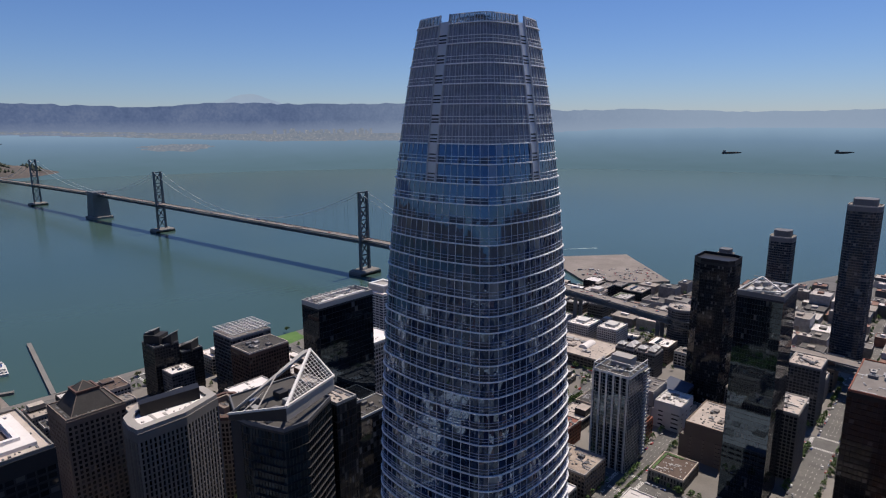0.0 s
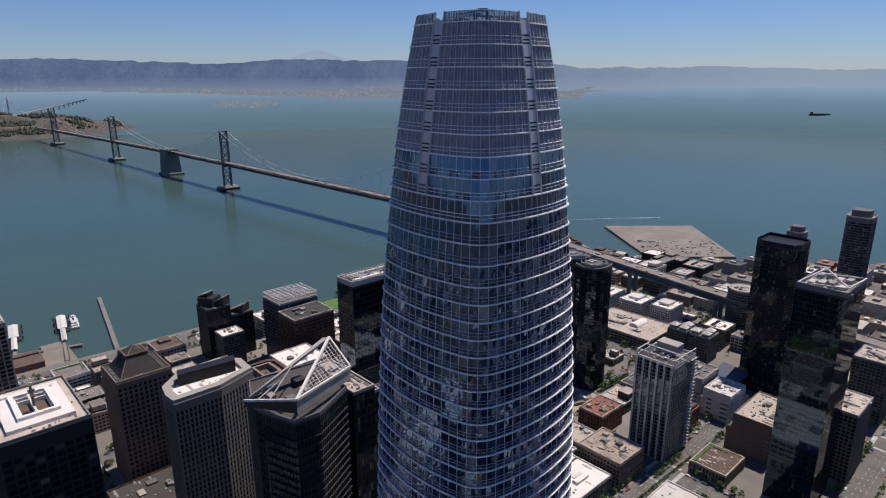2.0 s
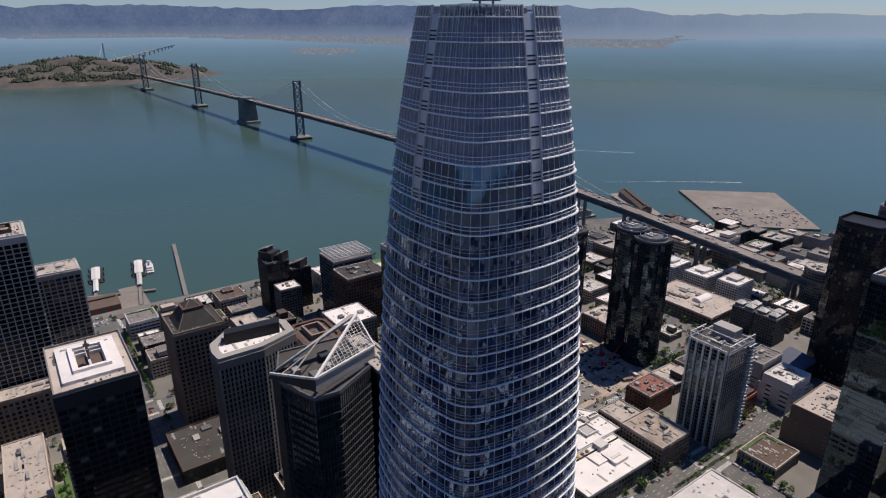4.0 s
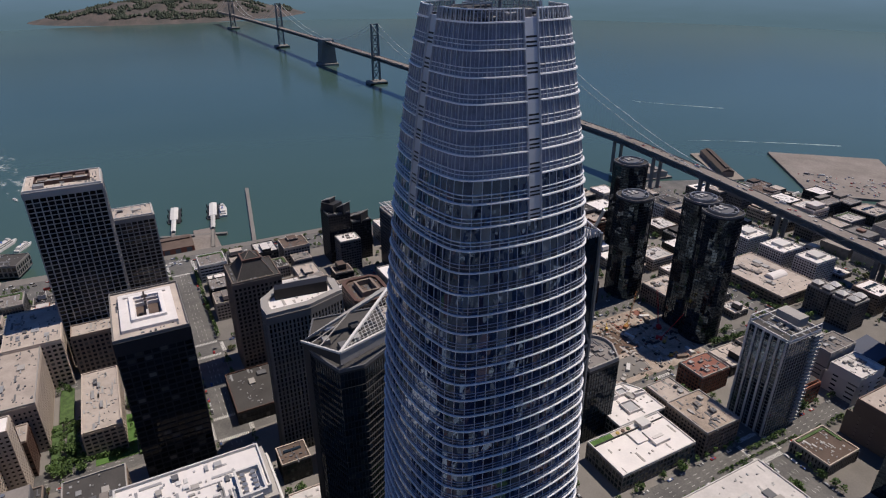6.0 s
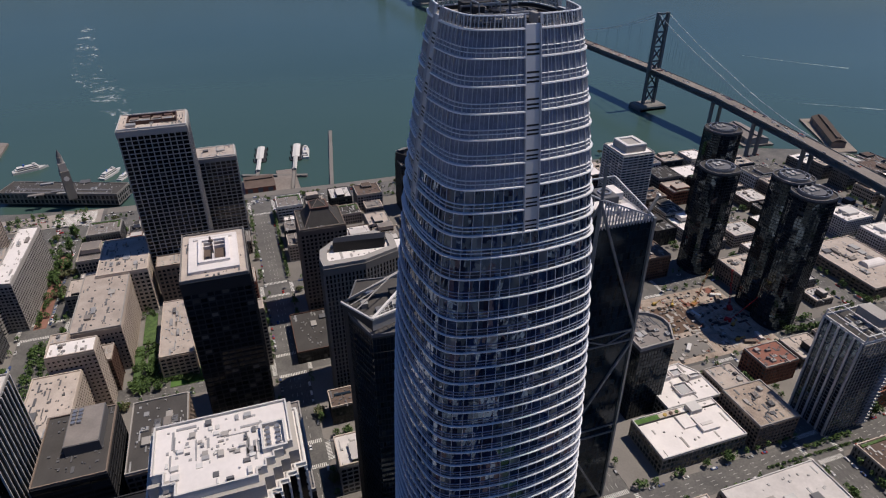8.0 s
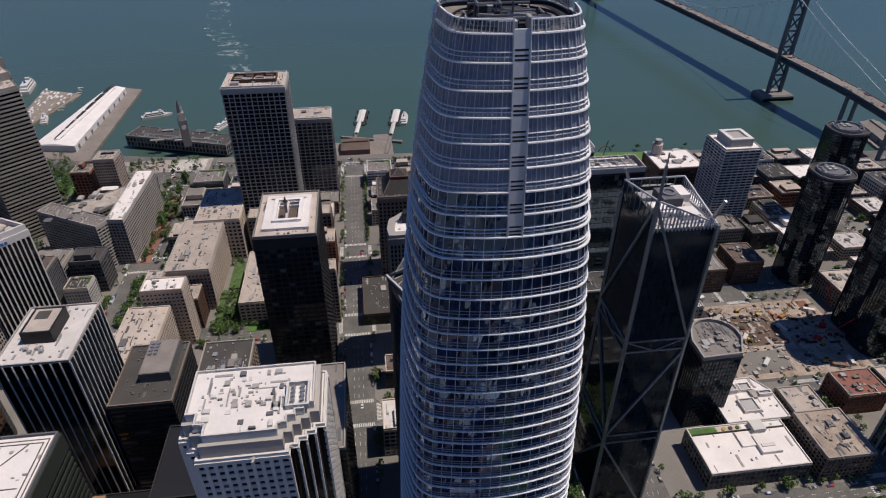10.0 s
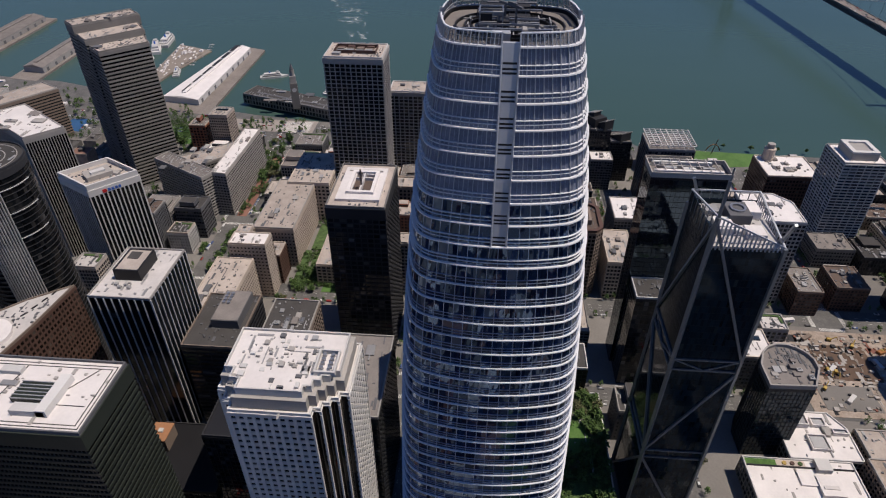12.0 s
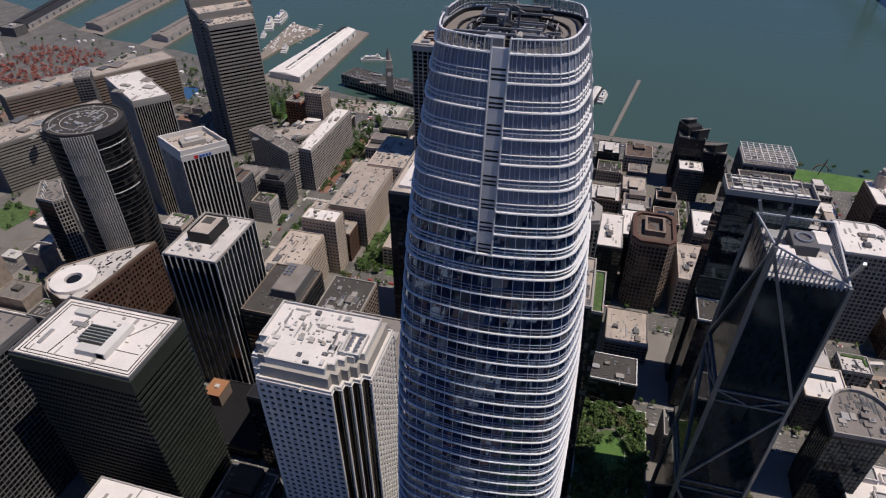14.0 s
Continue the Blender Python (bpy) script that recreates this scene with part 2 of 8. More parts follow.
GL_MIRROR.node_tree.nodes["Principled BSDF"].inputs["IOR"].default_value = 1.9
GL_MIRROR.node_tree.nodes["Principled BSDF"].inputs["Specular Tint"].default_value = (0.55, 0.78, 1.0, 1)
GL_TOWER = glass("tower_glass", (0.007, 0.017, 0.046), (0.16, 0.165, 0.17), 0.06, 0.02, 0.45)
GL_TOWER.node_tree.nodes["Principled BSDF"].inputs["IOR"].default_value = 1.95
GL_TOWER.node_tree.nodes["Principled BSDF"].inputs["Specular Tint"].default_value = (0.42, 0.66, 1.0, 1)
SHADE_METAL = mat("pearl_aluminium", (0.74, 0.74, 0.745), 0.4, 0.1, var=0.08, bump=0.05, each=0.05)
RAIL_METAL = mat("slim_blade_metal", (0.30, 0.33, 0.40), 0.4, 0.2, var=0.08, bump=0.05, each=0.05)
SCREEN_METAL = mat("perforated_aluminium", (0.20, 0.222, 0.285), 0.55, 0.0, var=0.5, big=0.5, fine=1.6, bump=0.1, each=0.12)
MULLION_METAL = mat("mullion_metal", (0.40, 0.42, 0.46), 0.4, 0.3, var=0.1, bump=0)
SPANDREL_METAL = mat("tower_spandrel", (0.022, 0.032, 0.055), 0.3, 0.5, var=0.15, bump=0.05, each=0.1)
STRIP_METAL = mat("brushed_grey_panel", (0.44, 0.45, 0.47), 0.45, 0.25, var=0.12, bump=0.05)
RIM_GLASS = glass("rim_glass", (0.16, 0.17, 0.19), (0.2, 0.2, 0.2), 0.05, 0.1)
RIM_GLASS.node_tree.nodes["Principled BSDF"].inputs["Alpha"].default_value = 0.4
TRUSS_METAL = mat("grey_cladding", (0.21, 0.225, 0.24), 0.45, 0.5, var=0.15)


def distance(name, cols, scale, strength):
    """Plain backdrop of distance: haze of the bay's bright air painted as glowing colour."""
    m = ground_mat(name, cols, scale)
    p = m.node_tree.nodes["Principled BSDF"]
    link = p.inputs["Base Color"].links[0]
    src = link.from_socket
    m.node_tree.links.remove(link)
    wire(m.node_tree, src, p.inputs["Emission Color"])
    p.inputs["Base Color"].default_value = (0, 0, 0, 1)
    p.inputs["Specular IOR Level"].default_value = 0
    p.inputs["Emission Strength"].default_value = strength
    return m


# hills and flats: blue air haze painted into their glow
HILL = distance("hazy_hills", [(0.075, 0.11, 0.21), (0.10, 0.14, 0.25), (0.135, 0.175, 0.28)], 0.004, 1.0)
# mountain: pale haze painted as its glowing colour
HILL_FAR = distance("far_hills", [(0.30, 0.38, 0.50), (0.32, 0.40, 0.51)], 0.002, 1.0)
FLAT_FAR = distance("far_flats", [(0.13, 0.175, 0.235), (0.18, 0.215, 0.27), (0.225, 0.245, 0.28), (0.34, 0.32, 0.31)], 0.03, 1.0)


# Far water glows; its ramp paints haze and sky sheen, paler towards the horizon.
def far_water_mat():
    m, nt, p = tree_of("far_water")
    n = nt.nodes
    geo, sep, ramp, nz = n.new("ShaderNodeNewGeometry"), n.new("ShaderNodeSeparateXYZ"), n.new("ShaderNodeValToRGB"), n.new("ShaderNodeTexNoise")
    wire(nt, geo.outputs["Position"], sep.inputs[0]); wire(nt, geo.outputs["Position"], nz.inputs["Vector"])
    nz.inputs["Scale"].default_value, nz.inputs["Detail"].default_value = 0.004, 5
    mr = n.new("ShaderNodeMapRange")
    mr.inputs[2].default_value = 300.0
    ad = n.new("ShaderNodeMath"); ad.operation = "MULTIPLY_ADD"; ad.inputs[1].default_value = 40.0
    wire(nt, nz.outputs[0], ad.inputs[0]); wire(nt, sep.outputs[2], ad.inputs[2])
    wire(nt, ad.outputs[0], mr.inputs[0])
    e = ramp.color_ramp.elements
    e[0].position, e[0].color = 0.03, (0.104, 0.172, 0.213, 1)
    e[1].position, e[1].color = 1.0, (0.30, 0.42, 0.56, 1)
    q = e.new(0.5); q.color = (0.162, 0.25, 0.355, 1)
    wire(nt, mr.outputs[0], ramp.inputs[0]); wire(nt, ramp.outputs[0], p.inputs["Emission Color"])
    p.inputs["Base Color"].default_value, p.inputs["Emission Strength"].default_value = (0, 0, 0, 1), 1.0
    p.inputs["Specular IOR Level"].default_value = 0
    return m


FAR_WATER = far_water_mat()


def paint_haze_by_height(m, low, z0, z1):
    """Paints haze into the glow: a far range's foot paler than its crest."""
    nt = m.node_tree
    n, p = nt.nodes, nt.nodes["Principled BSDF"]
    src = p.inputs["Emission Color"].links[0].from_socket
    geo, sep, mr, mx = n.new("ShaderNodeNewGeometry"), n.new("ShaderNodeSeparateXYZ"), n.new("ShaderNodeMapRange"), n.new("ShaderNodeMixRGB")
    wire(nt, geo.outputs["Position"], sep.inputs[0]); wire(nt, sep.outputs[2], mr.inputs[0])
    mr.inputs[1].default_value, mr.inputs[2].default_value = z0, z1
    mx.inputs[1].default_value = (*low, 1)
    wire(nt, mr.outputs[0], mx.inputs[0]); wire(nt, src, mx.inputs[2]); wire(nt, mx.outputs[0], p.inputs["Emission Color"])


paint_haze_by_height(HILL, (0.18, 0.225, 0.325), 205, 285)
def paint_haze_by_side(m, pale, u0, u1):
    """Paints thicker haze into the glow on the sun's side of the bay."""
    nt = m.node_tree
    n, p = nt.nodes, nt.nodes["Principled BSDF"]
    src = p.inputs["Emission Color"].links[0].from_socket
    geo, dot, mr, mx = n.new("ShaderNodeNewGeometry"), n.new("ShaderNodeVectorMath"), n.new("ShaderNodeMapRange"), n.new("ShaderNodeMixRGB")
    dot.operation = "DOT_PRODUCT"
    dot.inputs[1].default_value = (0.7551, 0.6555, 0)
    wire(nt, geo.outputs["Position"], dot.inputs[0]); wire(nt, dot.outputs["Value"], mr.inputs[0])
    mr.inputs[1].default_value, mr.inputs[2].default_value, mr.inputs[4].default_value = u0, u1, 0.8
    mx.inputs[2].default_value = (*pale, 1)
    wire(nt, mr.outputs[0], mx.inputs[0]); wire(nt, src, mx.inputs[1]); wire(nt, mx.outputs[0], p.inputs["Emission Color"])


paint_haze_by_side(HILL, (0.31, 0.39, 0.50), -1200, 1800)
paint_haze_by_height(HILL_FAR, (0.38, 0.46, 0.60), 290, 420)
ISLAND_EARTH = ground_mat("island_scrub", [(0.045, 0.045, 0.042), (0.080, 0.069, 0.060), (0.135, 0.106, 0.090)], 0.012)

# ---- building blocks of mesh ----


def obj(name, V, F, material, parent=None, label="", smooth=False, at=None):
    me = bpy.data.meshes.new(name)
    me.from_pydata(V, [], F)
    me.materials.append(material)
    if smooth:
        me.shade_smooth()
    ob = new(name, me)
    if parent is not None:
        ob.parent = parent
    if at is not None:
        ob.location = at
    if label:
        ob["label"] = label
    return ob


def again(ob, at, rz=0.0, parent=None):
    """Another object on the same mesh."""
    o = new(ob.name.split(".")[0], ob.data)
    o.parent = parent if parent is not None else ob.parent
    o.location, o.rotation_euler = at, (0, 0, rz)
    return o


def thing(name, x, y, z, label, category, group="", kind="", rz=0.0):
    e = new(name)
    e.empty_display_size = 1
    e.location, e.rotation_euler = (x, y, z), (0, 0, rz)
    return tagged(e, label, category, group, kind)


def join(*pieces):
    V, F = [], []
    for v, f in pieces:
        k = len(V)
        V += v
        F += [tuple(i + k for i in q) for q in f]
    return V, F


def box(x0, x1, y0, y1, z0, z1):
    V = [(x0, y0, z0), (x1, y0, z0), (x1, y1, z0), (x0, y1, z0), (x0, y0, z1), (x1, y0, z1), (x1, y1, z1), (x0, y1, z1)]
    return V, [(3, 2, 1, 0), (4, 5, 6, 7), (0, 1, 5, 4), (1, 2, 6, 5), (2, 3, 7, 6), (3, 0, 4, 7)]


def chamfered(x0, x1, y0, y1, z0, z1, c):
    """A box whose upper edges are cut off."""
    V = [(x0, y0, z0), (x1, y0, z0), (x1, y1, z0), (x0, y1, z0), (x0, y0, z1 - c), (x1, y0, z1 - c), (x1, y1, z1 - c), (x0, y1, z1 - c),
         (x0 + c, y0 + c, z1), (x1 - c, y0 + c, z1), (x1 - c, y1 - c, z1), (x0 + c, y1 - c, z1)]
    F = [(3, 2, 1, 0), (8, 9, 10, 11)]
    for i in range(4):
        j = (i + 1) % 4
        F += [(i, j, 4 + j, 4 + i), (4 + i, 4 + j, 8 + j, 8 + i)]
    return V, F


def bar(a, b, w, h=None):
    """A square bar from a to b."""
    a, b = Vector(a), Vector(b)
    h = h or w
    d = (b - a).normalized()
    u = d.cross(Vector((0, 0, 1)))
    u = u.normalized() if u.length > 1e-4 else Vector((1, 0, 0))
    v = u.cross(d).normalized()
    V = []
    for c in (a, b):
        V += [tuple(c + u * sx * w / 2 + v * sy * h / 2) for sx, sy in ((-1, -1), (1, -1), (1, 1), (-1, 1))]
    return V, [(3, 2, 1, 0), (4, 5, 6, 7), (0, 1, 5, 4), (1, 2, 6, 5), (2, 3, 7, 6), (3, 0, 4, 7)]


def tube(pts, w, n=6):
    """A round bar along a run of points."""
    V, F = [], []
    for i, p in enumerate(pts):
        d = (Vector(pts[min(i + 1, len(pts) - 1)]) - Vector(pts[max(i - 1, 0)])).normalized()
        u = d.cross(Vector((0, 0, 1))).normalized()
        v = u.cross(d)
        for k in range(n):
            a = 2 * math.pi * k / n
            V.append(tuple(Vector(p) + (u * math.cos(a) + v * math.sin(a)) * w / 2))
    for i in range(len(pts) - 1):
        for k in range(n):
            F.append((i * n + k, i * n + (k + 1) % n, (i + 1) * n + (k + 1) % n, (i + 1) * n + k))
    return V, F


def prism(poly, z0, z1, top=True):
    n = len(poly)
    V = [(x, y, z0) for x, y in poly] + [(x, y, z1) for x, y in poly]
    F = [(i, (i + 1) % n, n + (i + 1) % n, n + i) for i in range(n)]
    F.append(tuple(reversed(range(n))))
    if top:
        F.append(tuple(range(n, 2 * n)))
    return V, F


def ring(outer, inner, z0, z1):
    """A closed band between two loops of as many points."""
    n = len(outer)
    V = [(x, y, z0) for x, y in outer] + [(x, y, z0) for x, y in inner] + [(x, y, z1) for x, y in outer] + [(x, y, z1) for x, y in inner]
    F = []
    for i in range(n):
        j = (i + 1) % n
        F += [(i, j, 2 * n + j, 2 * n + i), (n + j, n + i, 3 * n + i, 3 * n + j), (2 * n + i, 2 * n + j, 3 * n + j, 3 * n + i), (j, i, n + i, n + j)]
    return V, F


def ccw(poly):
    s = sum(poly[i][0] * poly[(i + 1) % len(poly)][1] - poly[(i + 1) % len(poly)][0] * poly[i][1] for i in range(len(poly)))
    return list(poly) if s > 0 else list(reversed(poly))


def offset(poly, d):
    """The outline moved outwards by d."""
    n, out = len(poly), []
    for i in range(n):
        p, a, b = Vector(poly[i]), Vector(poly[i - 1]), Vector(poly[(i + 1) % n])
        e1, e2 = (p - a).normalized(), (b - p).normalized()
        n1, n2 = Vector((e1.y, -e1.x)), Vector((e2.y, -e2.x))
        m = (n1 + n2)
        m = m / max(0.25, m.dot(m)) * 2
        out.append((p.x + m.x * d, p.y + m.y * d))
    return out


def rect(x0, x1, y0, y1):
    return [(x0, y0), (x1, y0), (x1, y1), (x0, y1)]


def turned(cx, cy, w, d, deg):
    c, s = math.cos(radians(deg)), math.sin(radians(deg))
    return [(cx + x * c - y * s, cy + x * s + y * c) for x, y in ((-w / 2, -d / 2), (w / 2, -d / 2), (w / 2, d / 2), (-w / 2, d / 2))]


def disc(cx, cy, rx, ry, n=24, p=2.0):
    out = []
    for i in range(n):
        a = 2 * math.pi * (i + 0.5) / n
        c, s = math.cos(a), math.sin(a)
        out.append((cx + rx * math.copysign(abs(c) ** (2 / p), c), cy + ry * math.copysign(abs(s) ** (2 / p), s)))
    return out


TAKEN = []


def facade(e, poly, z0, z1, storey, sill, bay, pier, wall, pane, proud=0.35, count=True, band=True):
    """Storeys of panes between sills and upright piers, on the outline poly (local to e)."""
    rng = random.Random(int(z1 * 10) + len(poly))
    n = max(1, round((z1 - z0) / storey))
    h = (z1 - z0) / n
    V, F, piers = [], [], []
    for i, p in enumerate(poly):
        a, b = Vector(p), Vector(poly[(i + 1) % len(poly)])
        L = (b - a).length
        if L < 0.4:
            continue
        d = (b - a) / L
        nrm = Vector((d.y, -d.x))
        k = max(1, round(L / bay))
        for j in range(k):
            s, t = a + d * (L * j / k), a + d * (L * (j + 1) / k)
            o = [0.04 + rng.random() * 0.006 for _ in range(4)]
            q = len(V)
            V += [(*(s + nrm * o[0]), sill), (*(t + nrm * o[1]), sill), (*(t + nrm * o[2]), h), (*(s + nrm * o[3]), h)]
            F.append((q, q + 1, q + 2, q + 3))
            piers.append((s, math.atan2(d.y, d.x)))
    Vn, Fn, m4 = [], [], len(V)
    for i in range(n):
        for x, y, z in V:
            j = rng.uniform(-0.003, 0.003)
            Vn.append((x + j, y + j, z + i * h))
        Fn += [tuple(k + i * m4 for k in q) for q in F]
    tagged(obj("window_pane", Vn, Fn, pane, e, at=(0, 0, z0)), kind="stuff")
    if sill > 0 and band:
        one = ring(offset(poly, proud * 0.75), offset(poly, -0.2), 0, sill)
        if count:
            sp = obj("spandrel", *one, wall, e, at=(0, 0, z0))
            for i in range(1, n):
                again(sp, (0, 0, z0 + i * h))
        else:
            tagged(obj("spandrel", *join(*[([(x, y, z + i * h) for x, y, z in one[0]], one[1]) for i in range(n)]), wall, e, at=(0, 0, z0)), kind="stuff")
    if pier > 0:
        H = z1 - z0
        if count:
            one = None
            for s, a in piers:
                if one is None:
                    one = obj("pier", *box(-pier / 2, pier / 2, -proud, 0.25, 0, H), wall, e, at=(s.x, s.y, z0))
                    one.rotation_euler = (0, 0, a)
                else:
                    again(one, (s.x, s.y, z0), a)
        else:
            P = []
            for s, a in piers:
                v, f = box(-pier / 2, pier / 2, -proud, 0.25, 0, H)
                c, sn = math.cos(a), math.sin(a)
                P.append(([(s.x + x * c - y * sn, s.y + x * sn + y * c, z) for x, y, z in v], f))
            tagged(obj("pier", *join(*P), wall, e, at=(0, 0, z0)), kind="stuff")


def scatter(seed, x0, x1, y0, y1, z, n, big=0.9):
    """Small boxes, pipes and trays lying about on a flat."""
    g, out = random.Random(seed), []
    for _ in range(n):
        w, d, h = g.uniform(0.2, big), g.uniform(0.2, big), g.uniform(0.2, big)
        if g.random() < 0.25:
            w, h = g.uniform(1.5, 5), 0.3
        if g.random() < 0.15:
            d, h = g.uniform(1.5, 5), 0.3
        x, y = g.uniform(x0, x1), g.uniform(y0, y1)
        out.append(box(x - w, x + w, y - d, y + d, z, z + h))
    return join(*out)


def roofs(e, poly, z, material, rim, high=1.1, thick=0.6, clutter=4, seed=0, spread=0.62):
    """A roof deck with its parapet and machines."""
    inner = offset(poly, -thick)
    obj("roof", *prism(inner, z - 0.4, z + 0.15), material, e)
    obj("parapet", *ring(offset(poly, 0.12), inner, z - 0.5, z + high), rim, e)
    rng = random.Random(seed + int(z * 7))
    if clutter >= 0:
        small = []
        k = len(inner)
        mid = Vector((sum(p[0] for p in inner) / k, sum(p[1] for p in inner) / k))
        size = max((Vector(p) - mid).length for p in inner)
        for _ in range(min(90, int(size * (0.7 if material is ROOF_WHITE else 1.6)))):
            i = rng.randrange(k)
            a, b = Vector(inner[i]), Vector(inner[(i + 1) % k])
            q = mid + ((a + (b - a) * rng.random()) - mid) * math.sqrt(rng.random()) * 0.92
            w, d, h = rng.uniform(0.2, 0.9), rng.uniform(0.2, 0.9), rng.uniform(0.2, 0.9)
            if rng.random() < 0.25:
                w, h = rng.uniform(1.5, 5), 0.3
            small.append(box(q.x - w, q.x + w, q.y - d, q.y + d, z + 0.15, z + 0.15 + h))
        tagged(obj("roof_fitting", *join(*small), PALE if material is ROOF_WHITE else MACHINE if seed % 2 else GREY, e), kind="stuff")
    xs, ys = [p[0] for p in poly], [p[1] for p in poly]
    cx, cy, w, d = (min(xs) + max(xs)) / 2, (min(ys) + max(ys)) / 2, (max(xs) - min(xs)) * spread, (max(ys) - min(ys)) * spread
    for i in range(clutter):
        bw, bd, bh = rng.uniform(0.06, 0.2) * w + 1.0, rng.uniform(0.06, 0.2) * d + 1.0, rng.uniform(0.9, 2.6)
        x, y = cx + rng.uniform(-0.5, 0.5) * w, cy + rng.uniform(-0.5, 0.5) * d
        u = obj("roof_unit", *chamfered(x - bw / 2, x + bw / 2, y - bd / 2, y + bd / 2, z + 0.15, z + bh, 0.12), rng.choice((MACHINE, PALE, ROOF_GREY, GREY)), e)
        if i % 4 == 0 and clutter > 3:
            c = disc(x, y, min(bw, bd) * 0.32, min(bw, bd) * 0.32, 10)
            obj("fan", *ring(c, [(x + (a - x) * 0.8, y + (b - y) * 0.8) for a, b in c], z + bh, z + bh + 0.5), STEEL, u)
        if i % 4 == 1:
            obj("duct", *box(x + bw / 2, x + bw / 2 + rng.uniform(2, 6), y - 0.4, y + 0.4, z + 0.3, z + 1.0), MACHINE, e)


def building(name, poly, z1, label, wall, pane, storey=3.9, sill=1.2, bay=4.0, pier=0.8, top=4.0, roof=ROOF_GREY, rim=None, clutter=4, count=True,
             proud=0.35, category="building", group="", high=1.1, core=None, z0=LAND, base=0.0, thick=0.6, band=True):
    """A building: core, storeys of windows, roof and parapet. Its Empty stands at the middle of its foot."""
    poly = ccw(poly)
    cx, cy = sum(p[0] for p in poly) / len(poly), sum(p[1] for p in poly) / len(poly)
    TAKEN.append((min(p[0] for p in poly), max(p[0] for p in poly), min(p[1] for p in poly), max(p[1] for p in poly)))
    e = thing(name, cx, cy, z0, label, category, group)
    loc = [(x - cx, y - cy) for x, y in poly]
    H = z1 - z0
    obj("wall", *prism(loc, 0, H - 0.3), core or wall, e)
    facade(e, loc, base, H - top, storey, sill, bay, pier, wall, pane, proud, count, band)
    if top > 0.5:
        obj("top_band", *ring(offset(loc, proud), offset(loc, -0.2), H - top, H - 0.5), wall, e)
    roofs(e, loc, H, roof, rim or wall, high, thick, clutter, len(TAKEN))
    return e

# ---- water, land and distance ----
EYE0 = Vector((118, -145, 308))
AHEAD, RIGHT = Vector((-0.6555, 0.7551, 0)), Vector((0.7551, 0.6555, 0))


def far(x, y, z):
    """Country beyond 3.7 km is drawn in towards the eye along its line of sight, so that all of it lies within 4.8 km."""
    v = Vector((x, y, z)) - EYE0
    D = math.hypot(v.x, v.y)
    if D < 3700:
        return (x, y, z)
    s = (3700 + 1050 * (1 - math.exp(-(D - 3700) / 1050))) / D
    return tuple(EYE0 + v * s)


def polar(D, deg, z):
    a = radians(deg)
    p = EYE0 + D * (AHEAD * math.cos(a) + RIGHT * math.sin(a))
    return far(p.x, p.y, z)


def sheet(name, Ds, degs, height, material, label, category):
    V = [polar(D, g, height(D, g)) for D in Ds for g in degs]
    n = len(degs)
    F = [(i * n + j, i * n + j + 1, (i + 1) * n + j + 1, (i + 1) * n + j) for i in range(len(Ds) - 1) for j in range(n - 1)]
    return tagged(obj(name, V, F, material, smooth=True), label, category, kind="structure")


ALL = [-78 + 0.5 * i for i in range(300)] + [72 + 3.5 * i for i in range(61)]
sheet("water", [1, 300, 800, 1500, 2400, 3000, 3700], ALL, lambda D, g: 0.0, WATER, "calm grey-green bay water with a light ripple", "water")
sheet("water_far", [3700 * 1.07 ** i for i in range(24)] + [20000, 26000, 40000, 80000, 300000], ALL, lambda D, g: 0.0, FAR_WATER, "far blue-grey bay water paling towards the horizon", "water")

SHORE = [(-1100, -1700), (-900, -1150), (-775, -850), (-755, -690), (-692, -489), (-655, -344), (-640, -250), (-628, -91), (-621, 30), (-619, 160), (-600, 172), (-590, 290),
         (-585, 400), (-565, 500), (-552, 640), (-500, 760), (-390, 812), (-300, 870), (-240, 960), (-130, 1010), (-60, 1180), (20, 1250), (160, 1600), (420, 2400), (800, 3300)]
outline = SHORE + [(3300, 2300), (3500, 0), (3300, -2400), (600, -3300), (-500, -3000)]
tagged(obj("ground", *prism(ccw(outline), -2.0, LAND), ASPHALT), "grey asphalt city ground behind a sea wall", "ground", kind="structure")
SOUTH_PIER = [(-569, 951), (-392, 813), (-288, 925), (-447, 1086)]
tagged(obj("pier_deck", *prism(ccw(SOUTH_PIER), -1.0, 3.6), PIER_TOP), "wide bare pier deck of pale worn asphalt", "pier", kind="structure")


def ridge(g, seed, a, b):
    return a + b * (noise.noise((g * 0.09, seed, 0)) + 0.5 * noise.noise((g * 0.23, seed, 3)) + 0.3 * noise.noise((g * 0.6, seed, 7)) + 0.2 * noise.noise((g * 1.7, seed, 9)) + 0.1 * noise.noise((g * 4.1, seed, 2)))


def fall(g, a, b):
    t = max(0.0, min(1.0, (g - a) / (b - a)))
    return t * t * (3 - 2 * t)


EAST = [-75 + 0.5 * i for i in range(281)]
HD = [11500, 12500, 13500, 14500, 15500, 16500, 17200, 19000]


def hill_z(D, g):
    top = (ridge(g, 2.0, 620, 200)) * (1 - 0.34 * fall(g, -4, 14))
    s = fall(D, 11500, 17200)
    z = 6 + (top + 60 * noise.noise((D * 0.0009, g * 0.35, 5)) * (1 - abs(2 * s - 1))) * s * (0.72 + 0.28 * s)
    return (z if D > coast(g) else -30) if D < 18000 else -200


COAST = [(-80, 15500), (-36, 14200), (-30, 11800), (-24, 9900), (-16, 8350), (-8, 8150), (0, 8050), (5.6, 7850), (6.6, 11200), (12, 13000), (16, 15500), (24, 16600), (90, 16800)]


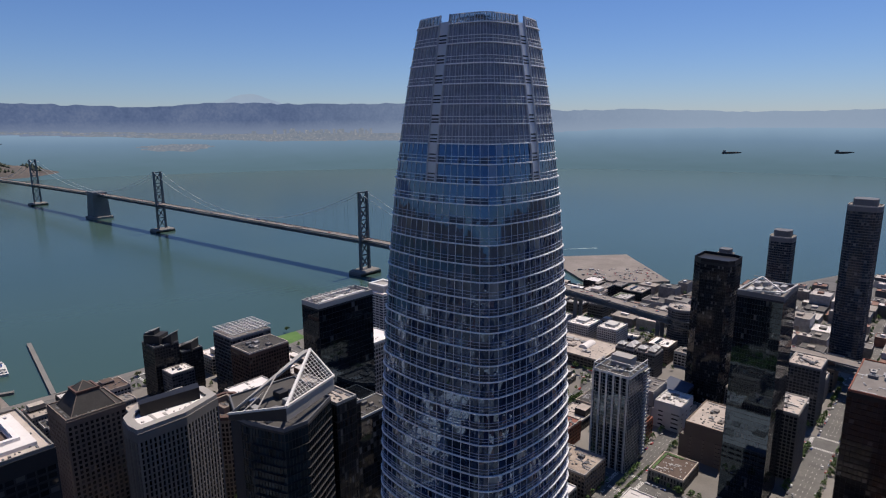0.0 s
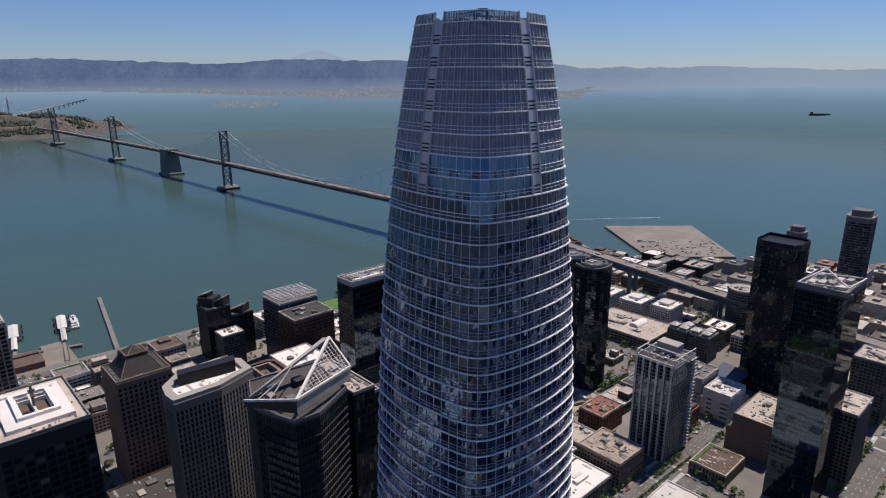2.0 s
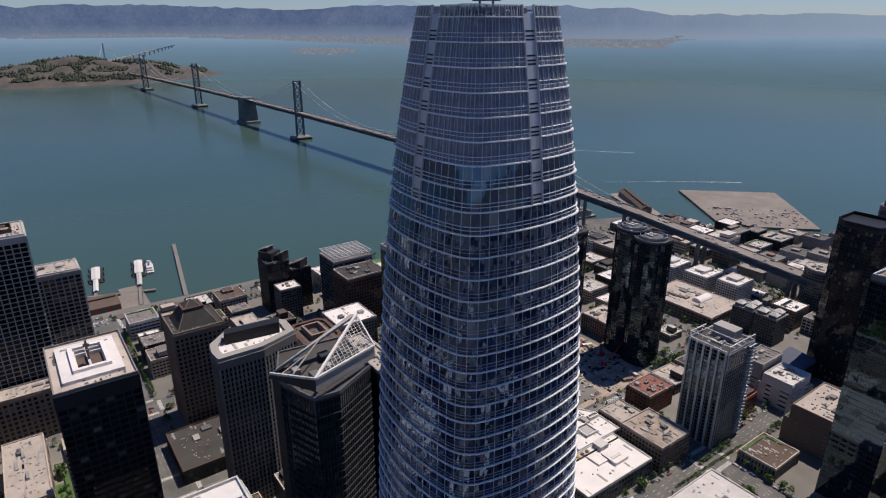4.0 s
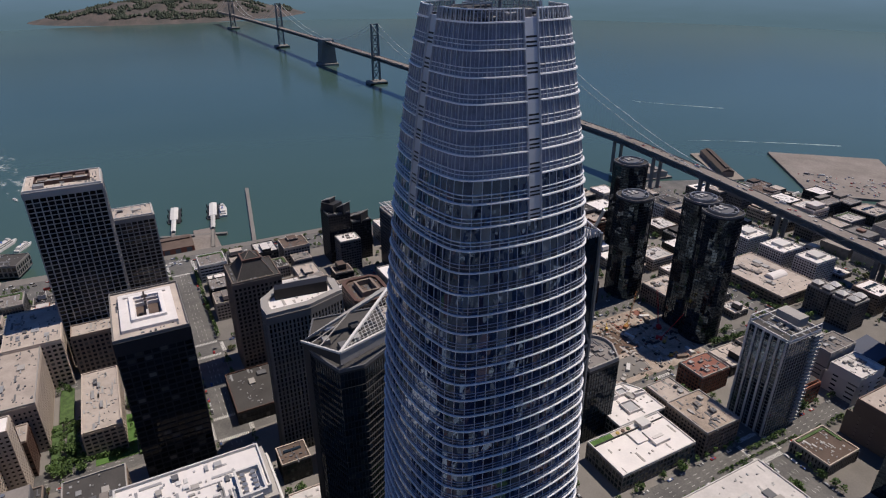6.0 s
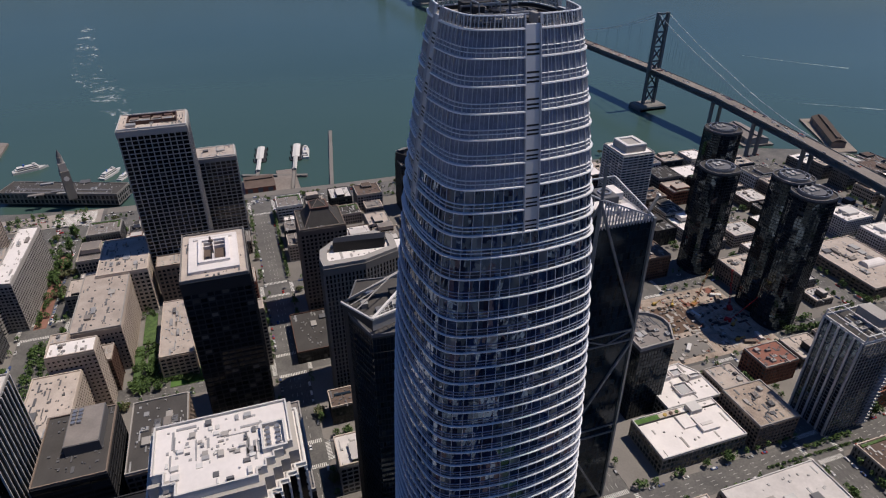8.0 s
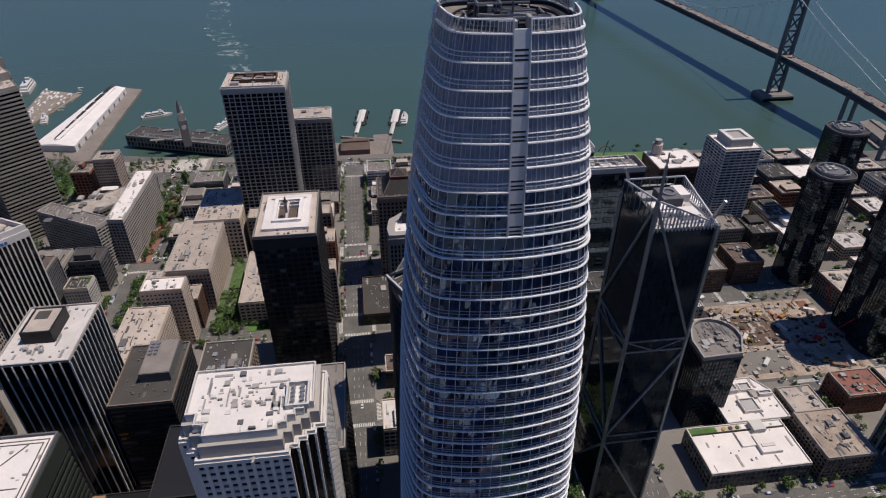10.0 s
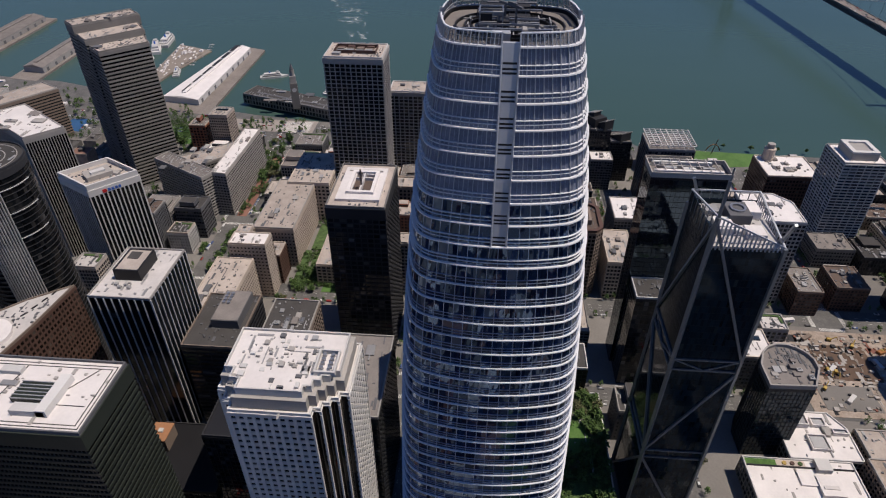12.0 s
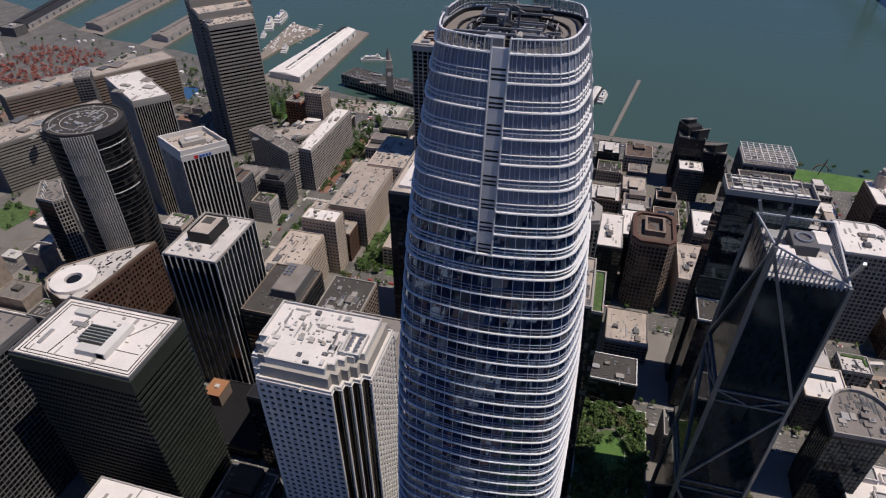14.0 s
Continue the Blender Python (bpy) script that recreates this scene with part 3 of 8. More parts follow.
def coast(g):
    return float(np.interp(g, [c[0] for c in COAST], [c[1] for c in COAST])) + 260 * noise.noise((g * 0.55, 2, 8)) + 120 * noise.noise((g * 2.1, 5, 8))


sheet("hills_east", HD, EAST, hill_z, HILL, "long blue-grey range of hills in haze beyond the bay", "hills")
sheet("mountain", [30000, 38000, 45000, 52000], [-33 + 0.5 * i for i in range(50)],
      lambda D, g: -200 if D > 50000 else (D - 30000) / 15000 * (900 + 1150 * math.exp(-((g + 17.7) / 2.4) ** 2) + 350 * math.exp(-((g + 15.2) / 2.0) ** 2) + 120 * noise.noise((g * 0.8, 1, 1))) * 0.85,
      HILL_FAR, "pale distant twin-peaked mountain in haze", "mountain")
EAST_FINE = [-75 + 0.25 * i for i in range(561)]
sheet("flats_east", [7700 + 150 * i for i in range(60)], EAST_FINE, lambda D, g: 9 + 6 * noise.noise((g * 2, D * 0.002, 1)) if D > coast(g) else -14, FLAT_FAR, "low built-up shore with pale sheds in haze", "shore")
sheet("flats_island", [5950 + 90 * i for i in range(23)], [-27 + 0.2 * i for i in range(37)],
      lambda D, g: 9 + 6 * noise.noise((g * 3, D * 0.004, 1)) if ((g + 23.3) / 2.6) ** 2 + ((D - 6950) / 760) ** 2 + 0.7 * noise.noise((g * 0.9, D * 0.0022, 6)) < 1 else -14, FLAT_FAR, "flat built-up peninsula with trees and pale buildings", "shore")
sheet("hills_west", [3300, 3500, 3700, 3900], [62 + 2 * i for i in range(118)], lambda D, g: 5 if D < 3400 else ridge(g, 8, 190, 90) * fall(D, 3300, 3900), ISLAND_EARTH, "built-over city hills", "hills")

# sheds, silos and towers of the far shore
rng = random.Random(19)
P = []


def far_block(D, g, w, h):
    x, y, _ = polar(D, g, 0)
    k = (Vector((x, y, 0)) - Vector((EYE0.x, EYE0.y, 0))).length / D
    z0, z1 = polar(D, g, 4)[2], polar(D, g, 8 + h)[2]
    w *= k
    P.append(([(x + a * AHEAD.x * w * 0.5 + b * RIGHT.x * w, y + a * AHEAD.y * w * 0.5 + b * RIGHT.y * w, z) for z in (z0, z1) for a, b in ((-1, -1), (-1, 1), (1, 1), (1, -1))], [(0, 1, 5, 4), (1, 2, 6, 5), (2, 3, 7, 6), (3, 0, 4, 7), (4, 5, 6, 7)]))


for _ in range(900):
    g = rng.uniform(-46, 7)
    far_block(coast(g) + 150 + 3200 * rng.random() ** 1.6, g, rng.uniform(12, 110), rng.uniform(2, 12))
for _ in range(150):
    far_block(rng.uniform(6450, 7450), rng.gauss(-23.3, 1.1), rng.uniform(10, 40), rng.uniform(3, 10))
for _ in range(46):
    far_block(rng.uniform(10600, 12200), rng.gauss(-10.5, 2.4), rng.uniform(16, 34), rng.uniform(20, 95))
# sheds glow in haze-toned colours instead of taking the sun
far_haze_glow = distance("far_blocks", [(0.14, 0.18, 0.24), (0.18, 0.215, 0.27), (0.22, 0.24, 0.285), (0.42, 0.41, 0.42)], 0.05, 1.0)
tagged(obj("far_sheds", *join(*P), far_haze_glow), "pale sheds and blocks of the far shore in haze", "buildings", kind="stuff")

# wooded island where the bridge lands
IX, IY = -3950, 330


def island_z(u, v):
    r = math.hypot(u, v)
    return -3 + 135 * max(0.0, 1 - r ** 1.7) * (0.75 + 0.5 * noise.noise((u * 3, v * 3, 1))) + 26 * noise.noise((u * 7, v * 7, 4)) * max(0, 1 - r)


V, F, NI = [], [], 56
for i in range(NI + 1):
    for j in range(NI + 1):
        u, v = 2 * i / NI - 1, 2 * j / NI - 1
        V.append(far(IX + u * 430, IY + v * 760, island_z(u, v)))
F = [(i * (NI + 1) + j, (i + 1) * (NI + 1) + j, (i + 1) * (NI + 1) + j + 1, i * (NI + 1) + j + 1) for i in range(NI) for j in range(NI)]
tagged(obj("island", V, F, ISLAND_EARTH, smooth=True), "steep wooded island with bare tan slopes at the water", "island", kind="structure")
rng = random.Random(4)
pieces = []
for _ in range(9000):
    u, v = rng.uniform(-0.9, 0.9), rng.uniform(-0.9, 0.9)
    if u * u + v * v > 0.75 or noise.noise((u * 4, v * 4, 9)) < -0.16:
        continue
    if noise.noise((u * 3.4, v * 5.2, 3)) < -0.12:
        continue
    x, y, z = far(IX + u * 430, IY + v * 760, island_z(u, v))
    s = rng.uniform(6, 13)
    w = [(x + s * rng.uniform(0.5, 1) * math.cos(k * 1.257), y + s * rng.uniform(0.5, 1) * math.sin(k * 1.257), z + s * rng.uniform(0.2, 0.6)) for k in range(5)] + [(x, y, z + s * rng.uniform(1.0, 1.6)), (x, y, z - 2)]
    pieces.append((w, [(k, (k + 1) % 5, 5) for k in range(5)] + [((k + 1) % 5, k, 6) for k in range(5)]))
tagged(obj("island_trees", *join(*pieces), LEAF_ISLAND), "dark wood of trees over the island", "trees", kind="stuff")

# ---- streets ----
X_STREETS = [(-584, 34), (-397, 18), (-282, 22), (-182, 18), (-74, 18), (40, 20), (150, 20), (262, 20), (380, 20), (500, 20)]
Y_STREETS = [(-700, 18), (-600, 18), (-500, 18), (-400, 18), (-272, 34), (-68, 24), (118, 20), (275, 22), (450, 20), (625, 20), (800, 20), (980, 20)]


def inland(x, y):
    for i in range(len(SHORE) - 1):
        (x0, y0), (x1, y1) = SHORE[i], SHORE[i + 1]
        if y0 <= y <= y1:
            return x > x0 + (x1 - x0) * (y - y0) / (y1 - y0) + 8
    return x > -60


BLOCKS = []
for (xa, wa), (xb, wb) in zip(X_STREETS, X_STREETS[1:]):
    for (ya, va), (yb, vb) in zip(Y_STREETS, Y_STREETS[1:]):
        b = (xa + wa / 2, xb - wb / 2, ya + va / 2, yb - vb / 2)
        if inland(b[0], b[2]) and inland(b[0], b[3]):
            BLOCKS.append(b)
for b in BLOCKS:
    tagged(obj("pavement", *prism([(b[0] + 3, b[2]), (b[1] - 3, b[2]), (b[1], b[2] + 3), (b[1], b[3] - 3), (b[1] - 3, b[3]), (b[0] + 3, b[3]), (b[0], b[3] - 3), (b[0], b[2] + 3)], LAND - 0.3, LAND + 0.16), PAVING),
           "grey concrete pavement round a city block", "pavement", kind="structure")
P = []
for xs, w in X_STREETS[:7]:
    y = -690
    while y < 980:
        if inland(xs, y) and not any(abs(y - c) < v / 2 + 6 for c, v in Y_STREETS):
            for o in ((-3.4, 0, 3.4) if w < 30 else (-10, -6.6, 6.6, 10)):
                P.append(box(xs + o - 0.09, xs + o + 0.09, y, y + 3.2, LAND + 0.004, LAND + 0.012))
        y += 9
for ys, w in Y_STREETS[2:11]:
    x = -570
    while x < 260:
        if inland(x, ys) and not any(abs(x - c) < v / 2 + 6 for c, v in X_STREETS):
            for o in (-3.4, 0, 3.4):
                P.append(box(x, x + 3.2, ys + o - 0.09, ys + o + 0.09, LAND + 0.004, LAND + 0.012))
        x += 9
for xs, w in X_STREETS[:7]:
    for ys, v in Y_STREETS[2:11]:
        if not inland(xs, ys):
            continue
        for s in (-1, 1):
            k = -w / 2 + 1
            while k < w / 2 - 1:
                P.append(box(xs + k, xs + k + 0.6, ys + s * (v / 2 + 2.2) - 1.7, ys + s * (v / 2 + 2.2) + 1.7, LAND + 0.004, LAND + 0.012)); k += 1.3
            k = -v / 2 + 1
            while k < v / 2 - 1:
                P.append(box(xs + s * (w / 2 + 2.2) - 1.7, xs + s * (w / 2 + 2.2) + 1.7, ys + k, ys + k + 0.6, LAND + 0.004, LAND + 0.012)); k += 1.3
tagged(obj("road_marking", *join(*P), MARK), "worn white lane lines and crossings on the streets", "road marking", kind="stuff")

# ---- the great tower ----
TX, TY = -2.3, -17.4
NSEG = 128
SIDE = NSEG // 4
SIDE_R, CORNER_R = 2.6, 0.33


def unit_ring(dense=900):
    """The tower's plan: four faint arcs joined by round corners; 1 is the distance of a face's middle."""
    b = SIDE_R - 1
    c = (-2 * b + math.sqrt(4 * b * b - 8 * (b * b - (SIDE_R - CORNER_R) ** 2))) / 4
    tang = math.atan2(c, c + b)
    quarter = [(1 - SIDE_R + SIDE_R * math.cos(a), SIDE_R * math.sin(a)) for a in np.linspace(0, tang, dense, endpoint=False)]
    quarter += [(c + CORNER_R * math.cos(a), c + CORNER_R * math.sin(a)) for a in np.linspace(tang, math.pi / 2 - tang, dense, endpoint=False)]
    quarter += [(SIDE_R * math.sin(a), 1 - SIDE_R + SIDE_R * math.cos(a)) for a in np.linspace(tang, 0, dense, endpoint=False)]
    pts = np.array([(x * u - y * v, x * v + y * u) for u, v in ((1, 0), (0, 1), (-1, 0), (0, -1)) for x, y in quarter])
    seg = np.linalg.norm(np.roll(pts, -1, 0) - pts, axis=1)
    acc = np.concatenate([[0], np.cumsum(seg)])
    k = np.searchsorted(acc, np.arange(NSEG) * acc[-1] / NSEG, side="right") - 1
    return [Vector(pts[i]) for i in k]


UNIT = unit_ring()
NORM = []
for i in range(NSEG):
    d = UNIT[(i + 1) % NSEG] - UNIT[i - 1]
    NORM.append(Vector((d.y, -d.x)).normalized())
STRIP_W = 1.85
LEDGES = [322.7 - 5.3 * k for k in range(9)] + [280.3 - 5.42 * k for k in range(1, 5)]
STRIP_LOW = LEDGES[8]
while LEDGES[-1] > 12:
    LEDGES.append(LEDGES[-1] - 4.68)
GLASS_TOP = LEDGES[6]
RIM = 325.2


def half(z):
    u = max(0.0, z - 120) / 206
    return 28.42 + 0.02 * max(0.0, 120 - z) - 5.14 * u + 2.82 * u ** 2 - 9.28 * u ** 3 - 2.69 * u ** 5


def tpoint(i, z, out=0.0):
    """A point of the outline at height z; beside the upright strips the outline ends at the strip's edge."""
    i %= NSEG
    h, k = half(z), i % SIDE
    if z > STRIP_LOW - 0.5 and k in (1, 2, SIDE - 2, SIDE - 1):
        q = round(i / SIDE) % 4
        w = STRIP_W / h * (1 if k < SIDE / 2 else -1) * (1 if k in (2, SIDE - 2) else 0.5)
        x = 1 - SIDE_R + math.sqrt(SIDE_R ** 2 - w * w)
        u, v = ((1, 0), (0, 1), (-1, 0), (0, -1))[q]
        p, n = Vector((x * u - w * v, x * v + w * u)), Vector((u, v))
    else:
        p, n = UNIT[i], NORM[i]
    p = p * h + n * out
    return (p.x, p.y, z - LAND)


def tring(z0, z1, o_in, o_out, keep=None):
    V, F = [], []
    for i in range(NSEG):
        V += [tpoint(i, z0, o_out), tpoint(i, z0, o_in), tpoint(i, z1, o_out), tpoint(i, z1, o_in)]
    for i in range(NSEG):
        if keep and not keep(i):
            continue
        a, b = 4 * i, 4 * ((i + 1) % NSEG)
        F += [(a, b, b + 2, a + 2), (b + 1, a + 1, a + 3, b + 3), (a + 2, b + 2, b + 3, a + 3), (b, a, a + 1, b + 1)]
        if keep and not keep(i - 1):
            F.append((a, a + 2, a + 3, a + 1))
        if keep and not keep((i + 1) % NSEG):
            F.append((b, b + 1, b + 3, b + 2))
    return V, F


def open_face(i):
    k = (i % NSEG) % SIDE
    return not (k < 2 or k >= SIDE - 2)


def upright(i, zs, o0, o1, w):
    """A slim post that follows the outline's point i through the heights zs."""
    V, F = [], []
    tang = Vector((-NORM[i].y, NORM[i].x))
    for z in zs:
        p, q = Vector(tpoint(i, z, o0)), Vector(tpoint(i, z, o1))
        t = Vector((tang.x, tang.y, 0)) * w / 2
        V += [tuple(p - t), tuple(p + t), tuple(q + t), tuple(q - t)]
    for k in range(len(zs) - 1):
        a = 4 * k
        F += [(a + 1, a, a + 4, a + 5), (a + 2, a + 1, a + 5, a + 6), (a + 3, a + 2, a + 6, a + 7), (a, a + 3, a + 7, a + 4)]
    m = 4 * (len(zs) - 1)
    return V, F + [(0, 1, 2, 3), (m + 3, m + 2, m + 1, m)]


TAKEN.append((-34, 30, -50, 15))
tower = thing("glass_tower", TX, TY, LAND, "tall tapering glass tower ringed by pearl-white metal sunshades", "skyscraper")
rng = random.Random(11)
PANES, SCREENS, made_panes = ([], []), ([], []), 0
for n, z in enumerate(LEDGES):
    top = LEDGES[n - 1] if n else RIM
    keep = open_face if z > STRIP_LOW - 1 and n != 8 else None
    screen = z > GLASS_TOP - 1
    obj("sunshade", *tring(z - 0.14, z + 0.14, -0.1, 0.72 if n < 10 else 0.52, keep), SHADE_METAL, tower)
    if n:
        low = n > 9
        obj("louvre_blade", *tring(z + 1.02, z + 1.12, 0.02, 0.2 if low else 0.36, keep or (open_face if n == 8 else None)), RAIL_METAL if low else SHADE_METAL, tower)
        obj("louvre_blade", *tring(z + 1.9, z + 2.02, 0.02, 0.24 if low else 0.46, keep or (open_face if n == 8 else None)), RAIL_METAL if low else SHADE_METAL, tower)
        if not screen:
            obj("spandrel", *tring(z - 0.35, z + 1.6, -0.25, 0.05, keep), SPANDREL_METAL, tower)
    for i in range(0, NSEG, 2):
        if keep and not keep(i):
            continue
        o = [0.05 + rng.uniform(-0.035, 0.035) for _ in range(4)]
        za, zb = z + 0.15, top - 0.15
        j, m = (i + 1) % NSEG, (i + 2) % NSEG
        quad = [tpoint(i, za, o[0]), tpoint(j, za, (o[0] + o[1]) / 2 + 0.01), tpoint(m, za, o[1]), tpoint(m, zb, o[2]), tpoint(j, zb, (o[2] + o[3]) / 2 + 0.01), tpoint(i, zb, o[3])]
        faces = [(0, 1, 4, 5), (1, 2, 3, 4)]
        if not screen and n < 20 and (i > 116 or i < 22 or 92 < i < 108) and made_panes < 300:
            obj("pane", quad, faces, GL_TOWER, tower)
            made_panes += 1
            continue
        if n == 0:
            continue
        V, F = SCREENS if screen else PANES
        q = len(V)
        V += quad
        F += [tuple(q + a for a in fc) for fc in faces]
tagged(obj("window_pane", *PANES, GL_TOWER, tower), kind="stuff")
tagged(obj("screen_panel", *SCREENS, SCREEN_METAL, tower, "grey perforated metal screen panels"), kind="stuff")
ZS = [LAND + 1] + list(reversed(LEDGES)) + [RIM]
for i in range(0, NSEG, 2):
    zs = [z for z in ZS if open_face(i) or open_face(i - 1) or z < STRIP_LOW + 1]
    obj("mullion", *upright(i, zs, -0.1, 0.16, 0.17), MULLION_METAL, tower)
for i in range(NSEG):
    if open_face(i) or open_face(i - 1):
        obj("crown_fin", *upright(i, [z for z in ZS if z > GLASS_TOP - 0.5], 0.0, 0.36 if i % 2 == 0 else 0.14, 0.15 if i % 2 == 0 else 0.08), STRIP_METAL if i % 2 == 0 else MULLION_METAL, tower)
# core behind the glass and the four upright strips
V, F = [], []
zs = [LAND + 0.2] + list(reversed(LEDGES))
for z in zs:
    for i in range(NSEG):
        V.append(tpoint(i, z, -0.5))
for k in range(len(zs) - 1):
    for i in range(NSEG):
        j = (i + 1) % NSEG
        F.append((k * NSEG + i, k * NSEG + j, (k + 1) * NSEG + j, (k + 1) * NSEG + i))
obj("core_wall", V, F, DARK, tower)
for q in range(4):
    ang = q * math.pi / 2
    c, s = math.cos(ang), math.sin(ang)
    zs = list(reversed(LEDGES[:9])) + [323.4]
    V, F = [], []
    for z in zs:
        a = half(z)
        for d, w in ((-0.6, -1.85), (0.42, -1.85), (0.58, -1.77), (0.58, -1.61), (0.2, -1.52), (0.2, 1.52), (0.58, 1.61), (0.58, 1.77), (0.42, 1.85), (-0.6, 1.85)):
            V.append(((a + d) * c - w * s, (a + d) * s + w * c, z - LAND))
    for k in range(len(zs) - 1):
        for j in range(9):
            F.append((10 * k + j, 10 * k + j + 1, 10 * k + j + 11, 10 * k + j + 10))
    F += [tuple(range(10)), tuple(range(10 * len(zs) - 1, 10 * len(zs) - 11, -1))]
    st = obj("upright_strip", V, F, STRIP_METAL, tower, "smooth grey metal strip up the face")
    for w in (-1.75, 1.75):
        v, f = bar((half(323.4) + 0.45, w, 323.3 - LAND), (half(325.3) + 0.45, w, 325.3 - LAND), 0.3)
        obj("strip_post", [(x * c - y * s, x * s + y * c, zz) for x, y, zz in v], f, STRIP_METAL, st)
    for z in LEDGES[1:9]:
        for dz in (0.25, 1.05, 2.1):
            a0, a1 = half(z + dz) + 0.16, half(z + dz + 0.4) + 0.16
            V = [(a0 - 0.1, -1.4, z + dz), (a0 + 0.06, -1.4, z + dz), (a0 + 0.06, 1.4, z + dz), (a0 - 0.1, 1.4, z + dz), (a1 - 0.1, -1.4, z + dz + 0.4), (a1 + 0.06, -1.4, z + dz + 0.4), (a1 + 0.06, 1.4, z + dz + 0.4), (a1 - 0.1, 1.4, z + dz + 0.4)]
            obj("slot", [(x * c - y * s, x * s + y * c, zz - LAND) for x, y, zz in V], box(0, 1, 0, 1, 0, 1)[1], BLACK, st)
# crown: glazed rim, deck, oval crane track and gantries
obj("rim_rail", *tring(RIM - 0.12, RIM + 0.1, -0.14, 0.2, open_face), SHADE_METAL, tower)
obj("rim_panel", *tring(LEDGES[0] + 0.2, RIM - 0.1, -0.03, 0.03, open_face), RIM_GLASS, tower, "clear rim glazing between slim posts")
obj("inner_rail", *tring(LEDGES[0] + 1.1, LEDGES[0] + 1.25, -0.6, -0.45, open_face), STRIP_METAL, tower)
obj("roof_deck", *prism([tpoint(i, LEDGES[0], -0.55)[:2] for i in range(NSEG)], 317 - LAND, 321.9 - LAND), ROOF_GREY, tower)
DK = 321.9 - LAND


def stadium(a, b, n=16):
    """An oval of two straights along y and two half circles."""
    out = []
    for s in (1, -1):
        for k in range(n + 1):
            t = math.pi * k / n
            out.append((s * a * math.cos(t), s * (b - a + a * math.sin(t))))
    return out


for a, b in ((9.6, 11.6), (7.4, 9.6), (4.6, 8.6)):
    obj("track_rail", *ring(stadium(a, b), stadium(a - 0.28, b - 0.28), DK, DK + 0.75), BLACK, tower)
obj("track_walk", *ring(stadium(9.2, 11.2), stadium(7.8, 10.0), DK, DK + 0.2), ROOF_GREY, tower)
for x, y0, y1, w, h, m in ((8.8, -10.5, 8.0, 0.5, 2.2, STEEL), (2.4, -6.5, 6.0, 0.35, 1.3, MACHINE), (1.2, -6.5, 6.0, 0.35, 1.3, MACHINE), (-1.6, -5.5, 6.0, 0.4, 1.2, STEEL), (-3.0, -5.5, 6.0, 0.4, 1.2, GREY), (-7.6, -7, 7, 0.5, 1.6, STEEL), (-10.2, -5, 6, 1.0, 2.4, GREY)):
    obj("beam", *bar((x, y0, DK + h), (x, y1, DK + h), w, 0.4), m, tower)
    for k in range(5):
        y = y0 + (y1 - y0) * k / 4
        obj("beam_leg", *bar((x, y, DK), (x, y, DK + h), 0.25), GREY, tower)
for x, y, w, d, h, m in ((-2.2, -5.0, 1.2, 1.2, 2.6, DARK), (0.4, -1.5, 1.9, 1.3, 2.0, DARK), (10.4, -2.0, 0.9, 1.9, 2.3, STRIP_METAL), (9.8, 2.6, 1.2, 0.5, 2.9, PALE), (3.5, 3.5, 0.8, 1.6, 1.0, GREY), (-4.6, 2.0, 1.0, 2.4, 1.4, DARK), (5.2, -3.5, 0.7, 1.4, 1.1, MACHINE), (-6.0, -3.0, 0.6, 1.4, 1.6, PALE), (-9.2, -1.0, 1.4, 5.5, 2.4, DARK)):
    obj("roof_unit", *chamfered(x - w, x + w, y - d, y + d, DK, DK + h, 0.15), m, tower)
frame_pts = [(-2.6, -6.4), (2.2, -6.4), (2.2, -1.6), (-2.6, -1.6)]
P = [bar((x, y, DK), (x, y, DK + 3.6), 0.22) for x, y in frame_pts] + [bar((*frame_pts[k], DK + 3.6), (*frame_pts[(k + 1) % 4], DK + 3.6), 0.3) for k in range(4)]
obj("gantry_frame", *join(*P), STEEL, tower)
g = random.Random(5)
P = []
for k in range(60):
    x, y = g.uniform(-6.5, 6.5), g.uniform(-9, 9)
    w, d = (g.uniform(0.6, 2.2), 0.12) if g.random() < 0.5 else (0.12, g.uniform(0.6, 2.6))
    h = g.uniform(0.3, 1.1)
    P.append(box(x - w, x + w, y - d, y + d, DK, DK + h))
tagged(obj("deck_pipe", *join(*P), MACHINE, tower, "thin pipes and trays on the deck"), kind="stuff")
crane = [bar((-2.6, -2.3, 326.5 - LAND), (2.6, 2.3, 326.5 - LAND), 0.45), bar((-1.2, -1.1, DK), (-1.2, -1.1, 326.5 - LAND), 0.4), bar((1.2, 1.1, DK), (1.2, 1.1, 326.5 - LAND), 0.4), bar((-0.6, -0.5, 326.9 - LAND), (1.4, 1.2, 326.9 - LAND), 0.4)]
obj("window_cleaning_crane", *join(*crane), GREY, tower)

# ---- towers north-west of the great tower ----
ow = building("office_tower", rect(-470, -429.5, -175.5, -120.5), 166, "pale gridded concrete office tower with dark windows", PALE, GL_BLACK, 3.95, 0.6, 5.0, 0.8, 6, ROOF_TAN, WHITE, proud=1.1, clutter=3)
obj("machine_screen", *ring(rect(-9, 9, -20, 20), rect(-8.4, 8.4, -19.4, 19.4), 163, 166.4), BROWN, ow)
for k in range(12):
    obj("cooling_unit", *chamfered(-7.4 + 5 * (k % 3), -3.4 + 5 * (k % 3), -18 + 9.2 * (k // 3), -11 + 9.2 * (k // 3), 163, 165.2 + 0.6 * (k % 2), 0.2), (BROWN, TAN, MACHINE)[k % 3], ow)
building("office_tower", rect(-532, -502.5, -127, -86), 105, "pale gridded concrete tower beside its taller twin", PALE, GL_BRONZE, 3.95, 0.75, 5.0, 0.95, 5, ROOF_TAN, WHITE, proud=1.1, clutter=3)
